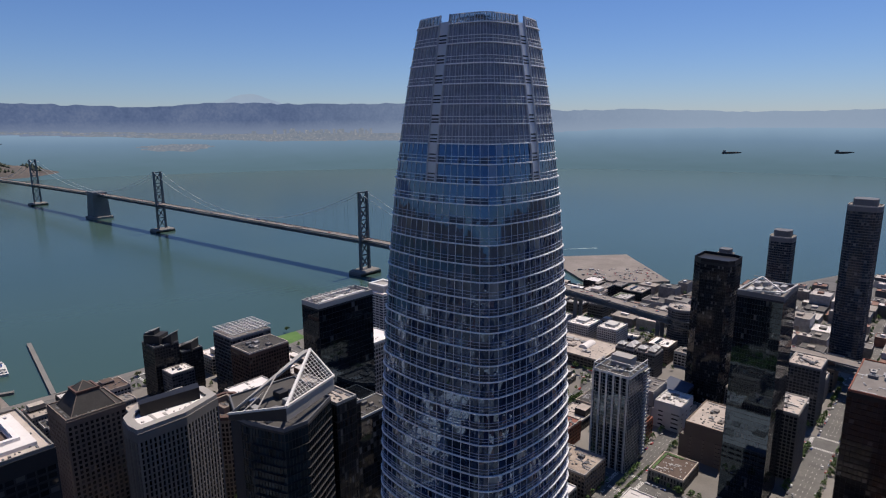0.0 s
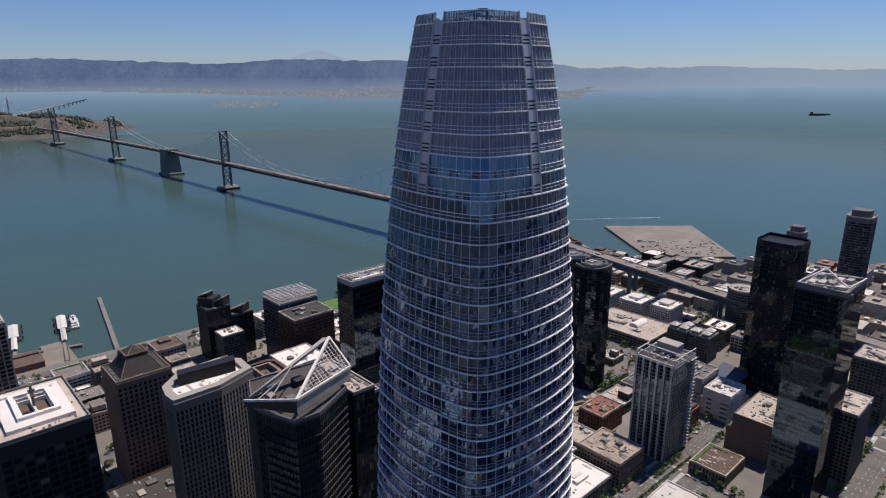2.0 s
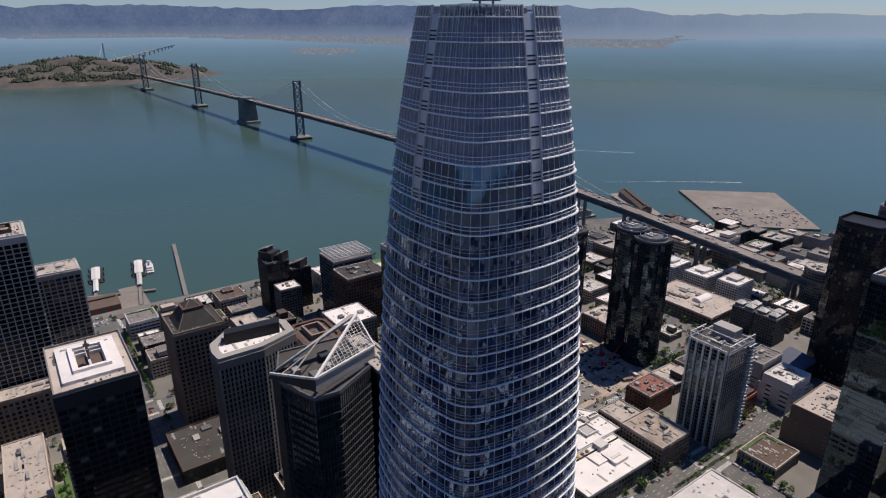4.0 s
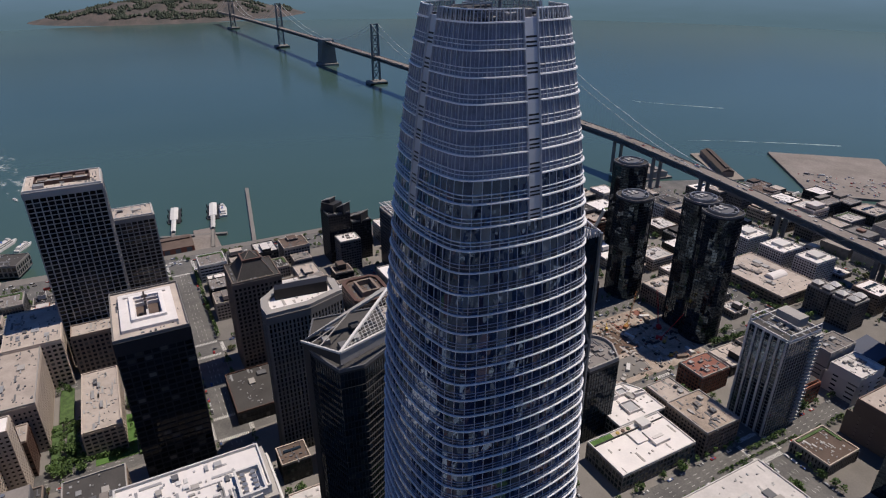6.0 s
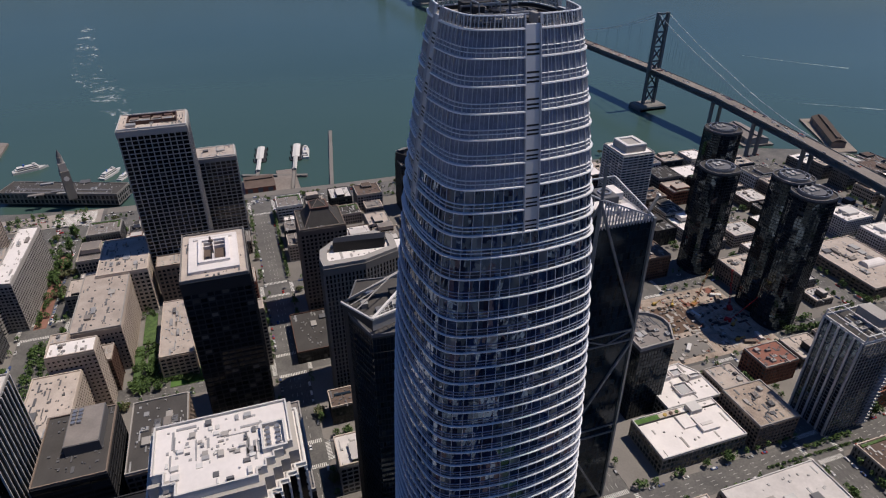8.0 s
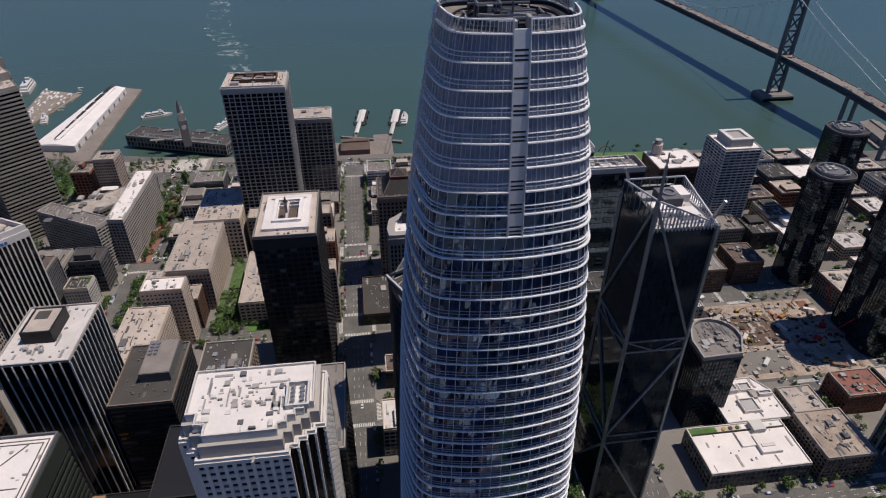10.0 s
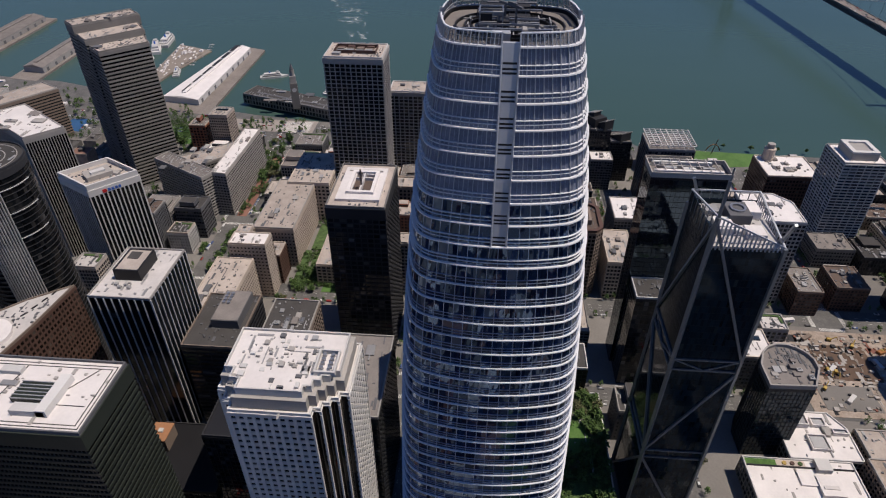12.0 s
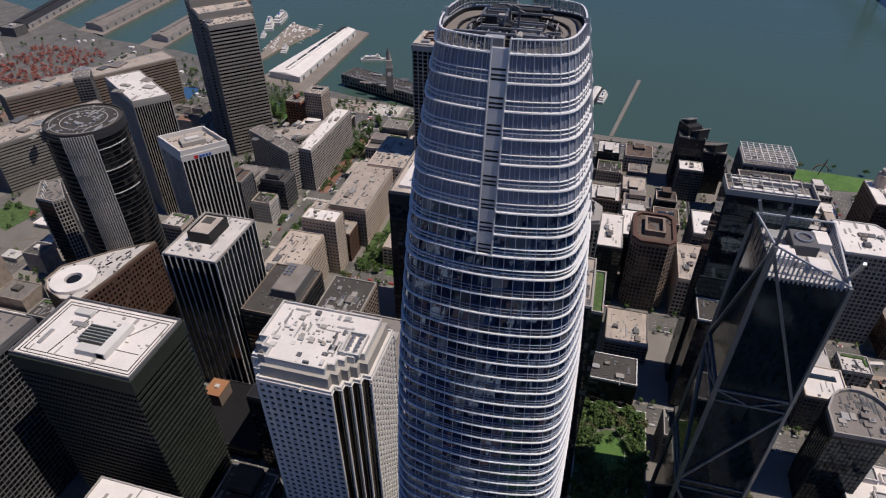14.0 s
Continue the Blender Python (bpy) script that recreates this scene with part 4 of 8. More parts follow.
building("office_building", rect(-462, -398, -218, -176), 48, "cream stone block with a roof terrace", CREAM, GL_DARK, 4.2, 1.8, 4.0, 1.6, 3, ROOF_TAN, clutter=9, count=False)
building("office_building", rect(-424, -404, -170, -90), 44, "tan stone block below the gridded tower", TAN, GL_DARK, 4.2, 1.8, 4.0, 1.6, 3, ROOF_TAN, clutter=6, count=False)
wa = building("office_tower", rect(-268, -209.5, -125, -85.3), 142, "dark office tower with slim piers and a white roof", DARK, GL_DARK, 3.9, 1.1, 4.6, 0.7, 9, ROOF_TAN, CONCRETE, 0, proud=0.5, high=1.4)
obj("roof_slab", *ring(rect(-22, 22, -15, 15), rect(-12, 12, -6, 7), 139.1, 141.2), ROOF_WHITE, wa)
obj("penthouse", *ring(rect(-15, 15, -9, 10), rect(-12.6, 12.6, -6.6, 7.6), 141.2, 143.0), ROOF_WHITE, wa)
obj("well_divider", *join(box(-12, 12, -0.6, 0.6, 139.1, 142.4), box(-7, -6, -6, 7, 139.1, 141.8), box(-18, -16, -12, 12, 141.2, 142.2)), ROOF_PALE, wa)
obj("well_floor", *box(-12, 12, -6, 7, 139.1, 139.5), ROOF_BROWN, wa)
obj("mast", *join(bar((4, 0, 139), (4, 0, 154), 1.1), bar((2.5, 0, 148), (5.5, 0, 148), 1.5), bar((4, -1.5, 151), (4, 1.5, 151), 1.3)), TAN, wa)
r45 = building("office_tower", [(-242, -39), (-232, -38), (-232, -9), (-241, 16), (-259, 17), (-270, 6), (-268, -22), (-254, -37)], 121, "pale many-sided concrete tower with upright slots", CONCRETE, GL_BLACK, 3.7, 0.7, 2.6, 1.3, 6, ROOF_WHITE, PALE, 0, proud=0.7, thick=5.0, high=2.2)
c45 = r45.location
obj("penthouse", *prism(ccw([(-258 - c45.x, -26 - c45.y), (-251 - c45.x, -28 - c45.y), (-247 - c45.x, 8 - c45.y), (-255 - c45.x, 11 - c45.y)]), 118, 126), BLACK, r45)
py = building("office_tower", rect(-379, -341, -43, -4), 93, "tan concrete gridded tower with a dark pyramid roof", TAN, GL_BRONZE, 3.8, 1.4, 3.4, 1.5, 5, ROOF_DARK, clutter=0, proud=0.5)
V = [(-15, -15, 90), (15, -15, 90), (15, 15, 90), (-15, 15, 90), (-7, -7, 103), (7, -7, 103), (7, 7, 103), (-7, 7, 103), (0, 0, 109)]
obj("pyramid_roof", V, [(0, 1, 5, 4), (1, 2, 6, 5), (2, 3, 7, 6), (3, 0, 4, 7), (4, 5, 8), (5, 6, 8), (6, 7, 8), (7, 4, 8)], ROOF_DARK, py)
for sx, sy in ((1, 1), (1, -1), (-1, 1), (-1, -1)):
    obj("hip_rib", *join(bar((sx * 15, sy * 15, 90), (sx * 7, sy * 7, 103), 0.5), bar((sx * 7, sy * 7, 103), (0, 0, 109), 0.4)), TAN, py)
obj("roof_collar", *ring(rect(-8, 8, -8, 8), rect(-6.6, 6.6, -6.6, 6.6), 102.2, 104.2), BROWN, py)
# glass tower with a lattice sail on its roof
f5 = building("glass_office_tower", [(-113, -42), (-105, -41), (-88, -35), (-87, -24), (-98, -3), (-130, 0), (-134, -33)], 172, "dark blue glass tower with a sloping white lattice sail", DARK, GL_SMOOTH, 3.9, 0.35, 1.6, 0.16, 1.5, ROOF_DARK, GREY, -1, proud=0.25, category="skyscraper")
o5 = f5.location
W5, S5, E5, T5 = [Vector(p) - o5 for p in ((-116, -43.7, 174), (-85.6, -35, 183.6), (-99, 0.3, 181.5), (-117, 1, 190))]
for a, b, w, h in ((S5, T5, 1.2, 1.0), (E5, T5, 0.7, 0.7), (S5, E5, 0.9, 1.0), (W5, S5, 0.9, 0.9)):
    obj("sail_beam", *bar(a, b, w, h), WHITE, f5)
obj("roof_blade", [tuple(W5), tuple(W5 + Vector((-3.5, 3.0, -2.5))), tuple(T5 + Vector((-3.5, -1.5, -1))), tuple(T5), tuple(W5 - Vector((0, 0, 1.2))), tuple(W5 + Vector((-3.5, 3.0, -3.7))), tuple(T5 + Vector((-3.5, -1.5, -2.2))), tuple(T5 - Vector((0, 0, 1.2)))],
    [(0, 3, 2, 1), (4, 5, 6, 7), (0, 4, 7, 3), (1, 2, 6, 5), (0, 1, 5, 4), (3, 7, 6, 2)], PALE, f5, "broad pale metal blade rising over the roof")
DROP = Vector((0, 0, 6.4))
for nm, a, b, m in (("fascia", S5, E5, PALE), ("fascia", W5, S5, DARK)):
    inn = Vector((-1.2, 0.6, 0))
    d0, d1 = (DROP, DROP) if m is PALE else (DROP * 0.45, DROP)
    V = [tuple(p) for p in (a, b, b - d1, a - d0, a + inn, b + inn, b + inn - d1, a + inn - d0)]
    obj(nm, V, [(3, 2, 1, 0), (4, 5, 6, 7), (0, 1, 5, 4), (1, 2, 6, 5), (2, 3, 7, 6), (3, 0, 4, 7)], m, f5)
for k in range(1, 16):
    t = k / 16
    obj("lattice_bar", *bar(S5.lerp(E5, t), S5.lerp(T5, t), 0.2), WHITE, f5)
for k in range(1, 12):
    t = k / 12
    obj("lattice_bar", *bar(S5.lerp(T5, t), E5.lerp(T5, t), 0.16), WHITE, f5)
obj("roof_brace", *join(bar(W5.lerp(S5, 0.5), T5.lerp(W5, 0.45), 0.5), bar(W5.lerp(S5, 0.2) - Vector((0, 0, 1)), T5.lerp(W5, 0.6) - Vector((0, 0, 3)), 0.4)), PALE, f5)
for x, y, w, d, h, m in ((-4, -8, 2.2, 1.6, 3.0, MACHINE), (4, -2, 3.0, 2.0, 2.4, GREY), (-8, 8, 2.5, 2.5, 3.4, DARK), (8, -8, 1.6, 2.2, 2.0, PALE), (0, 6, 2.0, 1.4, 2.6, MACHINE), (-12, -4, 1.4, 3.0, 2.2, STEEL)):
    obj("roof_unit", *chamfered(x - w, x + w, y - d, y + d, 169, 169 + h, 0.2), m, f5)
obj("blade_wall", *prism(ccw([(W5.x + 0.6, W5.y + 0.6), (W5.x + 7.2, W5.y + 2.4), (W5.x + 6.9, W5.y + 3.2), (W5.x + 0.2, W5.y + 1.4)]), 0, 168), DARK, f5)
for k in range(40):
    z = 8 + 3.9 * k
    obj("sunshade", *join(*[bar((a[0] - o5.x, a[1] - o5.y, z), (b[0] - o5.x, b[1] - o5.y, z), 0.8, 0.1) for a, b in (((-103.5, -41), (-88, -35.6)), ((-87.6, -35), (-86.4, -24)), ((-86.6, -24), (-97.6, -3)))]), DARK, f5)
building("glass_office_tower", rect(-138, -100, 2, 14), 166, "black glass wing with a planted terrace", BLACK, GL_DARK, 3.9, 0.5, 1.6, 0.12, 1.5, ROOF_TAN, PALE, 3, proud=0.2)
building("glass_office_tower", rect(-136, -104, 14.4, 20), 160, "black glass step with shrubs on its terrace", BLACK, GL_DARK, 3.9, 0.5, 1.6, 0.12, 1.5, SHRUBS, PALE, -1, proud=0.2)

# ---- towers west and north, along the wide diagonal street ----
b4 = building("office_tower", rect(-65, -23.6, -257, -189), 140, "dark green-black metal tower with a white roof", GREENISH, GL_BLACK, 3.8, 1.7, 60, 0.0, 10, ROOF_WHITE, GREY, 0, proud=0.8, high=1.6)
for x0, x1, y0, y1, h, m in ((-4, 6, -6, 10, 3.2, GREENISH), (8, 13, -2, 14, 3.6, WHITE), (-9, 13, 10, 15, 4.2, WHITE), (-14, -10, -22, -12, 2.5, WHITE), (-6, -3, -18, -10, 1.2, MACHINE), (2, 12, -26, -24, 1.0, MACHINE)):
    obj("roof_unit", *chamfered(x0, x1, y0, y1, 137, 137 + h, 0.15), m, b4)
for k in range(6):
    obj("grille", *bar((-4 + k * 2, -6, 140.4), (-4 + k * 2, 10, 140.4), 0.5), MACHINE, b4)
for m in (2.4, 4.2):
    obj("roof_line", *ring(rect(-20.7 + m, 20.7 - m, -34 + m, 34 - m), rect(-20.3 + m, 20.3 - m, -33.6 + m, 33.6 - m), 137.1, 137.4), ROOF_DARK, b4)
obj("pipe_run", *join(bar((-16, -12, 137.4), (16, -16, 137.4), 0.35), bar((-2, 14, 137.4), (-16, 24, 137.4), 0.3), bar((6, 15, 137.4), (6, 28, 137.4), 0.3)), ROOF_DARK, b4)
tagged(obj("front_louvre", *join(*[box(20.75, 21.15, -33 + 2.0 * k, -32.6 + 2.0 * k, 0, 126.6) for k in range(34)]), DARK, b4), kind="stuff")
bk = building("office_tower", rect(-179, -130, -251, -213), 123, "black tower striped by white upright piers", WHITE, GL_BLACK, 3.9, 0.0, 4.6, 0.6, 0.4, ROOF_PALE, PALE, 0, proud=0.7, core=BLACK)
obj("penthouse", *ring(rect(-14, 8, -10, 6), rect(-13, 7, -9, 5), 120, 128), BLACK, bk)
obj("penthouse_roof", *prism(rect(-13, 7, -9, 5), 124, 127.6), ROOF_TAN, bk)
obj("roof_grating", *box(-11, -4, -7, 0, 127.6, 127.9), ROOF_DARK, bk)
for k in range(4):
    obj("roof_unit", *chamfered(12 + 2.5 * (k % 2), 14 + 2.5 * (k % 2), -8 + 3 * k, -6 + 3 * k, 120, 122, 0.2), MACHINE, bk)
gl = building("office_building", rect(-187, -136, -208, -172), 80, "dark ribbed office block with a grey felt roof", DARK, GL_DARK, 3.8, 1.6, 8.0, 0.3, 3, ROOF_DARK, TAN, 2)
obj("penthouse", *box(-22, 8, -4, 14, 77, 84), GREY, gl)
obj("penthouse_roof", *box(-21.5, 7.5, -3.5, 13.5, 84, 84.3), ROOF_GREY, gl)
for k in range(8):
    obj("fan", *prism(disc(-18 + 3 * (k % 4), -1 + 3.2 * (k // 4), 1.2, 1.2, 10), 84.3, 85.6), STEEL, gl)
# white stepped tower
wbp = [(-66, -128), (-36, -128), (-36, -124), (-30.5, -124), (-30.5, -120), (-25, -120), (-25, -86), (-28.2, -86), (-28.2, -82.8), (-31.4, -82.8), (-31.4, -79.8), (-34, -79.8), (-34, -76.6), (-37, -76.6), (-37, -73), (-66, -73)]
w8 = building("office_tower", wbp, 161, "white office tower with stepped corners and punched windows", WHITE, GL_DARK, 3.85, 2.1, 3.3, 1.45, 2.5, ROOF_WHITE, WHITE, 0, proud=0.5, count=False)
cw = w8.location
sm = [(x + (1.6 if x < -45 else -1.6) - cw.x, y + (1.6 if y < -98 else -1.6) - cw.y) for x, y in wbp]
for x, y in ((-28.2, -84.4), (-31.4, -81.3), (-34, -78.2), (-37, -74.8)):
    obj("corner_glass", *box(x - cw.x + 0.1, x - cw.x + 0.62, y - cw.y - 1.1, y - cw.y + 1.1, 0, 157.2), GL_BRONZE, w8)
for x, y in ((-26.6, -86), (-29.8, -82.8), (-32.7, -79.8), (-35.5, -76.6)):
    obj("corner_glass", *box(x - cw.x - 1.1, x - cw.x + 1.1, y - cw.y + 0.1, y - cw.y + 0.62, 0, 157.2), GL_BRONZE, w8)
obj("upper_tier", *prism(ccw(sm), 157, 164.5), PALE, w8)
sm2 = [(x + (3.4 if x < -45 else -3.4) - cw.x, y + (3.4 if y < -98 else -3.4) - cw.y) for x, y in wbp]
obj("upper_tier", *prism(ccw(sm2), 164.5, 167.2), WHITE, w8)
obj("upper_roof", *prism(offset(ccw(sm2), -0.8), 167.2, 167.4), ROOF_WHITE, w8)
obj("parapet", *ring(offset(ccw(sm2), 0.1), offset(ccw(sm2), -0.5), 167.0, 168.4), WHITE, w8)
tagged(obj("roof_fitting", *scatter(3, -60 - cw.x, -40 - cw.x, -98 - cw.y - 22, -98 - cw.y + 12, 167.4, 46, 0.6), MACHINE, w8), kind="stuff")
rng = random.Random(3)
ux, uy = -44 - cw.x, -98 - cw.y
for k in range(46):
    x, y = ux + rng.uniform(-16, 14), uy + rng.uniform(-22, 10)
    w, d, h = rng.uniform(0.3, 1.5), rng.uniform(0.3, 1.4), rng.uniform(0.3, 1.3)
    obj("roof_unit", *chamfered(x - w, x + w, y - d, y + d, 167.4, 167.4 + h, 0.1), rng.choice((WHITE, WHITE, PALE, MACHINE, GREY)), w8)
obj("machine_well", *ring(rect(ux - 7, ux + 6, uy + 11, uy + 20), rect(ux - 6.2, ux + 5.2, uy + 11.8, uy + 19.2), 167.4, 169.7), WHITE, w8)
for k in range(10):
    obj("fan", *prism(disc(ux - 5 + 2.4 * (k % 5), uy + 13.5 + 3.6 * (k // 5), 0.9, 0.9, 10), 167.4, 168.8), STEEL, w8)
building("office_building", rect(-132, -72, -125, -70), 102, "black block with a crowded machine roof", BLACK, GL_GREEN, 3.9, 1.3, 3.0, 0.5, 3, ROOF_GREY, PALE, 16, count=False)
building("office_building", rect(-196, -140, -166, -134), 70, "low grey block with rooftop machines", TAN, GL_DARK, 3.9, 1.3, 3.4, 0.9, 3, ROOF_DARK, PALE, 14, count=False)
# white-ribbed tower with a sign band (turned to the northern grid)
ub = building("bank_tower", [(-287.3, -368.2), (-267.4, -332.7), (-296.2, -305.6), (-316.1, -341.1)], 110, "white tower with slim upright ribs and a sign band", WHITE, GL_BLACK, 3.9, 0.0, 3.4, 0.95, 6, ROOF_TAN, WHITE, 3, proud=0.8, core=BLACK, high=4.2, thick=1.2)
ou = ub.location
obj("penthouse", *prism(turned(0, 0, 14, 20, 46), 107, 111), PALE, ub)
obj("penthouse_top", *prism(turned(1, 1, 5, 11, 46), 111, 112.6), WHITE, ub)
d1, d0 = (Vector((-296.2, -305.6, 0)) - Vector((-267.4, -332.7, 0))).normalized(), Vector((-267.4, -332.7, 0)) - ou
nu = Vector((-d1.y, d1.x, 0)) if (Vector((-d1.y, d1.x, 0))).dot(d0) > 0 else Vector((d1.y, -d1.x, 0))
obj("sign_badge", *bar(d0 + d1 * 10 + nu * 1.0 + Vector((0, 0, 106)), d0 + d1 * 13.2 + nu * 1.0 + Vector((0, 0, 106)), 0.3, 2.8), RED, ub)
for k in range(4):
    obj("sign_bar", *bar(d0 + d1 * (14.2 + 2.7 * k) + nu * 1.0 + Vector((0, 0, 106)), d0 + d1 * (16.2 + 2.7 * k) + nu * 1.0 + Vector((0, 0, 106)), 0.3, 2.2), BLUE, ub)
building("office_tower", [(-361, -476), (-317, -411), (-341, -389), (-386, -454)], 128, "grey tower with fine upright ribs", PALE, GL_BLACK, 3.9, 0.0, 2.2, 0.55, 5, ROOF_WHITE, PALE, 5, core=DARK, proud=0.6, count=False)
building("slab_tower", [(-486, -450), (-535, -404), (-552, -422), (-503, -468)], 171, "tall concrete slab tower with close horizontal bands", CONCRETE, GL_BLACK, 3.9, 1.9, 60, 0.0, 10, ROOF_TAN, CONCRETE, 4, proud=0.9)
building("slab_tower", [(-466, -428), (-509, -388), (-532, -406.5), (-486.5, -449.5)], 163, "middle step of a banded concrete slab tower", CONCRETE, GL_BLACK, 3.9, 1.9, 60, 0.0, 5, ROOF_TAN, CONCRETE, 2, proud=0.9)
building("slab_tower", [(-450, -407), (-485, -373), (-507, -388.5), (-467, -426)], 157, "lower step of a banded concrete slab tower", CONCRETE, GL_BLACK, 3.9, 1.9, 60, 0.0, 4, ROOF_TAN, CONCRETE, 2, proud=0.9)
rd = building("round_tower", disc(-184, -331, 25, 25, 64), 181, "round black glass tower with a stack of pale upright ribs", DARK, GL_BLACK, 3.8, 0.5, 2.4, 0.0, 5, ROOF_DARK, DARK, 0, core=BLACK, count=False, category="skyscraper", proud=0.5)
for k in range(16):
    a = k * 0.5
    obj("roof_unit", *chamfered(8 * math.cos(a) + k % 3 * 3 - 4, 8 * math.cos(a) + k % 3 * 3 - 2, 9 * math.sin(a) - 1, 9 * math.sin(a) + 1, 177, 178.6 + k % 2, 0.1), MACHINE, rd)
for r in (21.5, 15):
    obj("roof_line", *ring(disc(0, 0, r, r, 36), disc(0, 0, r - 0.5, r - 0.5, 36), 178.1, 178.4), PALE, rd)
for k in range(13):
    a = radians(9 + 3.4 * k)
    for z0, z1, out in ((0, 132, 25.4), (132, 150, 25.8), (150, 166, 26.2), (166, 178, 26.6)):
        obj("pale_rib", *bar((out * math.cos(a), out * math.sin(a), z0), (out * math.cos(a), out * math.sin(a), z1), 0.75, 0.75), PALE, rd)
for z in (132, 150, 166):
    for k in range(15):
        a, b = radians(50 + 3.2 * k), radians(52.3 + 3.2 * k)
        obj("ring_piece", *bar((25.7 * math.cos(a), 25.7 * math.sin(a), z), (25.7 * math.cos(b), 25.7 * math.sin(b), z), 0.6, 0.5), WHITE, rd)
for k in range(46):
    z = 4 + 3.8 * k
    tagged(obj("balcony_edge", *join(*[bar((25.9 * math.cos(radians(a)), 25.9 * math.sin(radians(a)), z), (25.9 * math.cos(radians(a + 9)), 25.9 * math.sin(radians(a + 9)), z), 0.5, 0.9) for a in range(-82, 4, 9)]), DARK, rd), kind="stuff")
# wedge-shaped block with a round roof ring
fl = building("office_tower", [(-98, -319), (-92, -303), (-94, -291), (-122, -287), (-160, -283.4), (-144, -305), (-120, -327), (-106, -327)], 104.5, "red-brown wedge-shaped tower with a white round roof", BROWN, GL_BRONZE, 3.9, 1.6, 3.0, 1.1, 3, ROOF_PALE, TAN, 0, count=False)
obj("roof_slot", *join(*[bar((-12 - 7 * k, 6 + 2.4 * k, 101.8), (-16 - 7 * k, 8 + 2.0 * k, 101.8), 0.9, 0.8) for k in range(4)]), BLACK, fl)
of = fl.location
cr_ = disc(-110 - of.x, -308 - of.y, 14, 14, 28)
obj("roof_ring", *ring(cr_, disc(-110 - of.x, -308 - of.y, 5.5, 5.5, 28), 101.5, 104), ROOF_WHITE, fl)
obj("skylight", *prism(disc(-110 - of.x, -308 - of.y, 4.5, 4.5, 16), 101.5, 103), GL_DARK, fl)
# hotel with two slanting wings
hp1 = [(-429, -370), (-392, -304), (-408, -296), (-445, -362)]
building("hotel", hp1, 52, "stepped grey concrete hotel wing with slotted side", PALE, GL_DARK, 3.2, 1.5, 4.0, 0.5, 3, ROOF_GREY, PALE, 3, count=False, group="hotel wings")
building("hotel", [(-404, -299), (-402, -283), (-508, -281), (-509, -299)], 52, "long grey hotel wing with a grid of small windows", PALE, GL_DARK, 3.2, 1.3, 3.2, 1.0, 3, ROOF_WHITE, PALE, 4, count=False, group="hotel wings")
building("hotel", [(-414, -336), (-440, -357), (-484, -306), (-452, -301)], 46, "terraced roof between the hotel wings", CONCRETE, GL_DARK, 3.2, 1.5, 4.0, 0.6, 3, ROOF_TAN, PALE, 9, count=False, group="hotel wings")
building("office_building", rect(-406, -319, -228, -191), 46, "long beige block with small windows and a pale roof", BEIGE, GL_DARK, 3.9, 1.9, 3.0, 1.7, 5, ROOF_TAN, PALE, 3, count=False)
building("office_building", rect(-316, -296, -238, -226), 50, "slim beige brick block", BEIGE, GL_BRONZE, 3.8, 2.0, 4.2, 2.4, 3, ROOF_TAN, CREAM, 3, count=False)
building("office_building", rect(-292, -275, -232.5, -201), 59, "cream brick tower block with green-edged roof", CREAM, GL_BRONZE, 3.6, 1.9, 3.0, 1.6, 3, ROOF_WHITE, CREAM, 4, count=False)
building("office_building", rect(-314, -294, -216, -198), 34, "brown brick wing with a roof terrace", BROWN, GL_BRONZE, 3.6, 1.9, 3.0, 1.6, 3, ROOF_TAN, CREAM, 4, count=False)
building("office_building", rect(-272, -192, -243, -212), 46, "cream stone front with rows of small windows", CREAM, GL_DARK, 3.7, 1.8, 2.6, 1.3, 3, ROOF_TAN, CREAM, 7, count=False)
building("office_building", rect(-372, -294, -166, -140), 26, "long low beige wing with a tan roof by the garden", BEIGE, GL_DARK, 3.8, 1.6, 4, 1.2, 2, ROOF_TAN, CREAM, 4, count=False)
building("office_building", rect(-300, -286, -128, -82), 60, "narrow cream block beside the dark tower", CREAM, GL_DARK, 3.7, 1.4, 3, 0.8, 3, ROOF_TAN, CREAM, 5, count=False)
building("long_block", [(-420, -700), (-405, -672), (-575, -560), (-592, -590)], 66, "long tan slab of close horizontal bands", TAN, GL_DARK, 3.6, 2.0, 60, 0, 4, ROOF_TAN, PALE, 6, proud=0.7)
building("long_block", [(-330, -640), (-310, -600), (-420, -540), (-440, -575)], 60, "banded grey slab block", CONCRETE, GL_DARK, 3.6, 2.0, 60, 0, 4, ROOF_TAN, PALE, 6, proud=0.7)
building("apartment_tower", turned(-455, -600, 24, 18, 36), 84, "grey apartment tower with white balconies", GREY, GL_DARK, 3.2, 1.1, 3.5, 0.5, 3, ROOF_GREY, PALE, 2, count=False)
gt = building("apartment_tower", [(-196, -421), (-195, -405), (-203, -400), (-225, -424), (-219, -438)], 96, "dark apartment tower with curved balconies and a pale gridded side", DARK, GL_BLACK, 3.6, 0.5, 3.0, 0.0, 3, ROOF_GREY, PALE, 0, proud=0.9)
og = gt.location
ga, gq = Vector((-195, -405)) - Vector((og.x, og.y)), Vector((-203, -400)) - Vector((og.x, og.y))
gn = Vector((gq.y - ga.y, ga.x - gq.x)).normalized()
gn = gn if gn.dot(ga) > 0 else -gn
for k in range(5):
    p = ga.lerp(gq, k / 4) + gn * 0.9
    obj("grid_post", *bar((p.x, p.y, 0), (p.x, p.y, 93), 0.6), PALE, gt)
for k in range(25):
    p, q = ga + gn * 0.9, gq + gn * 0.9
    obj("grid_rail", *bar((p.x, p.y, 3.7 * k + 3), (q.x, q.y, 3.7 * k + 3), 0.5), PALE, gt)
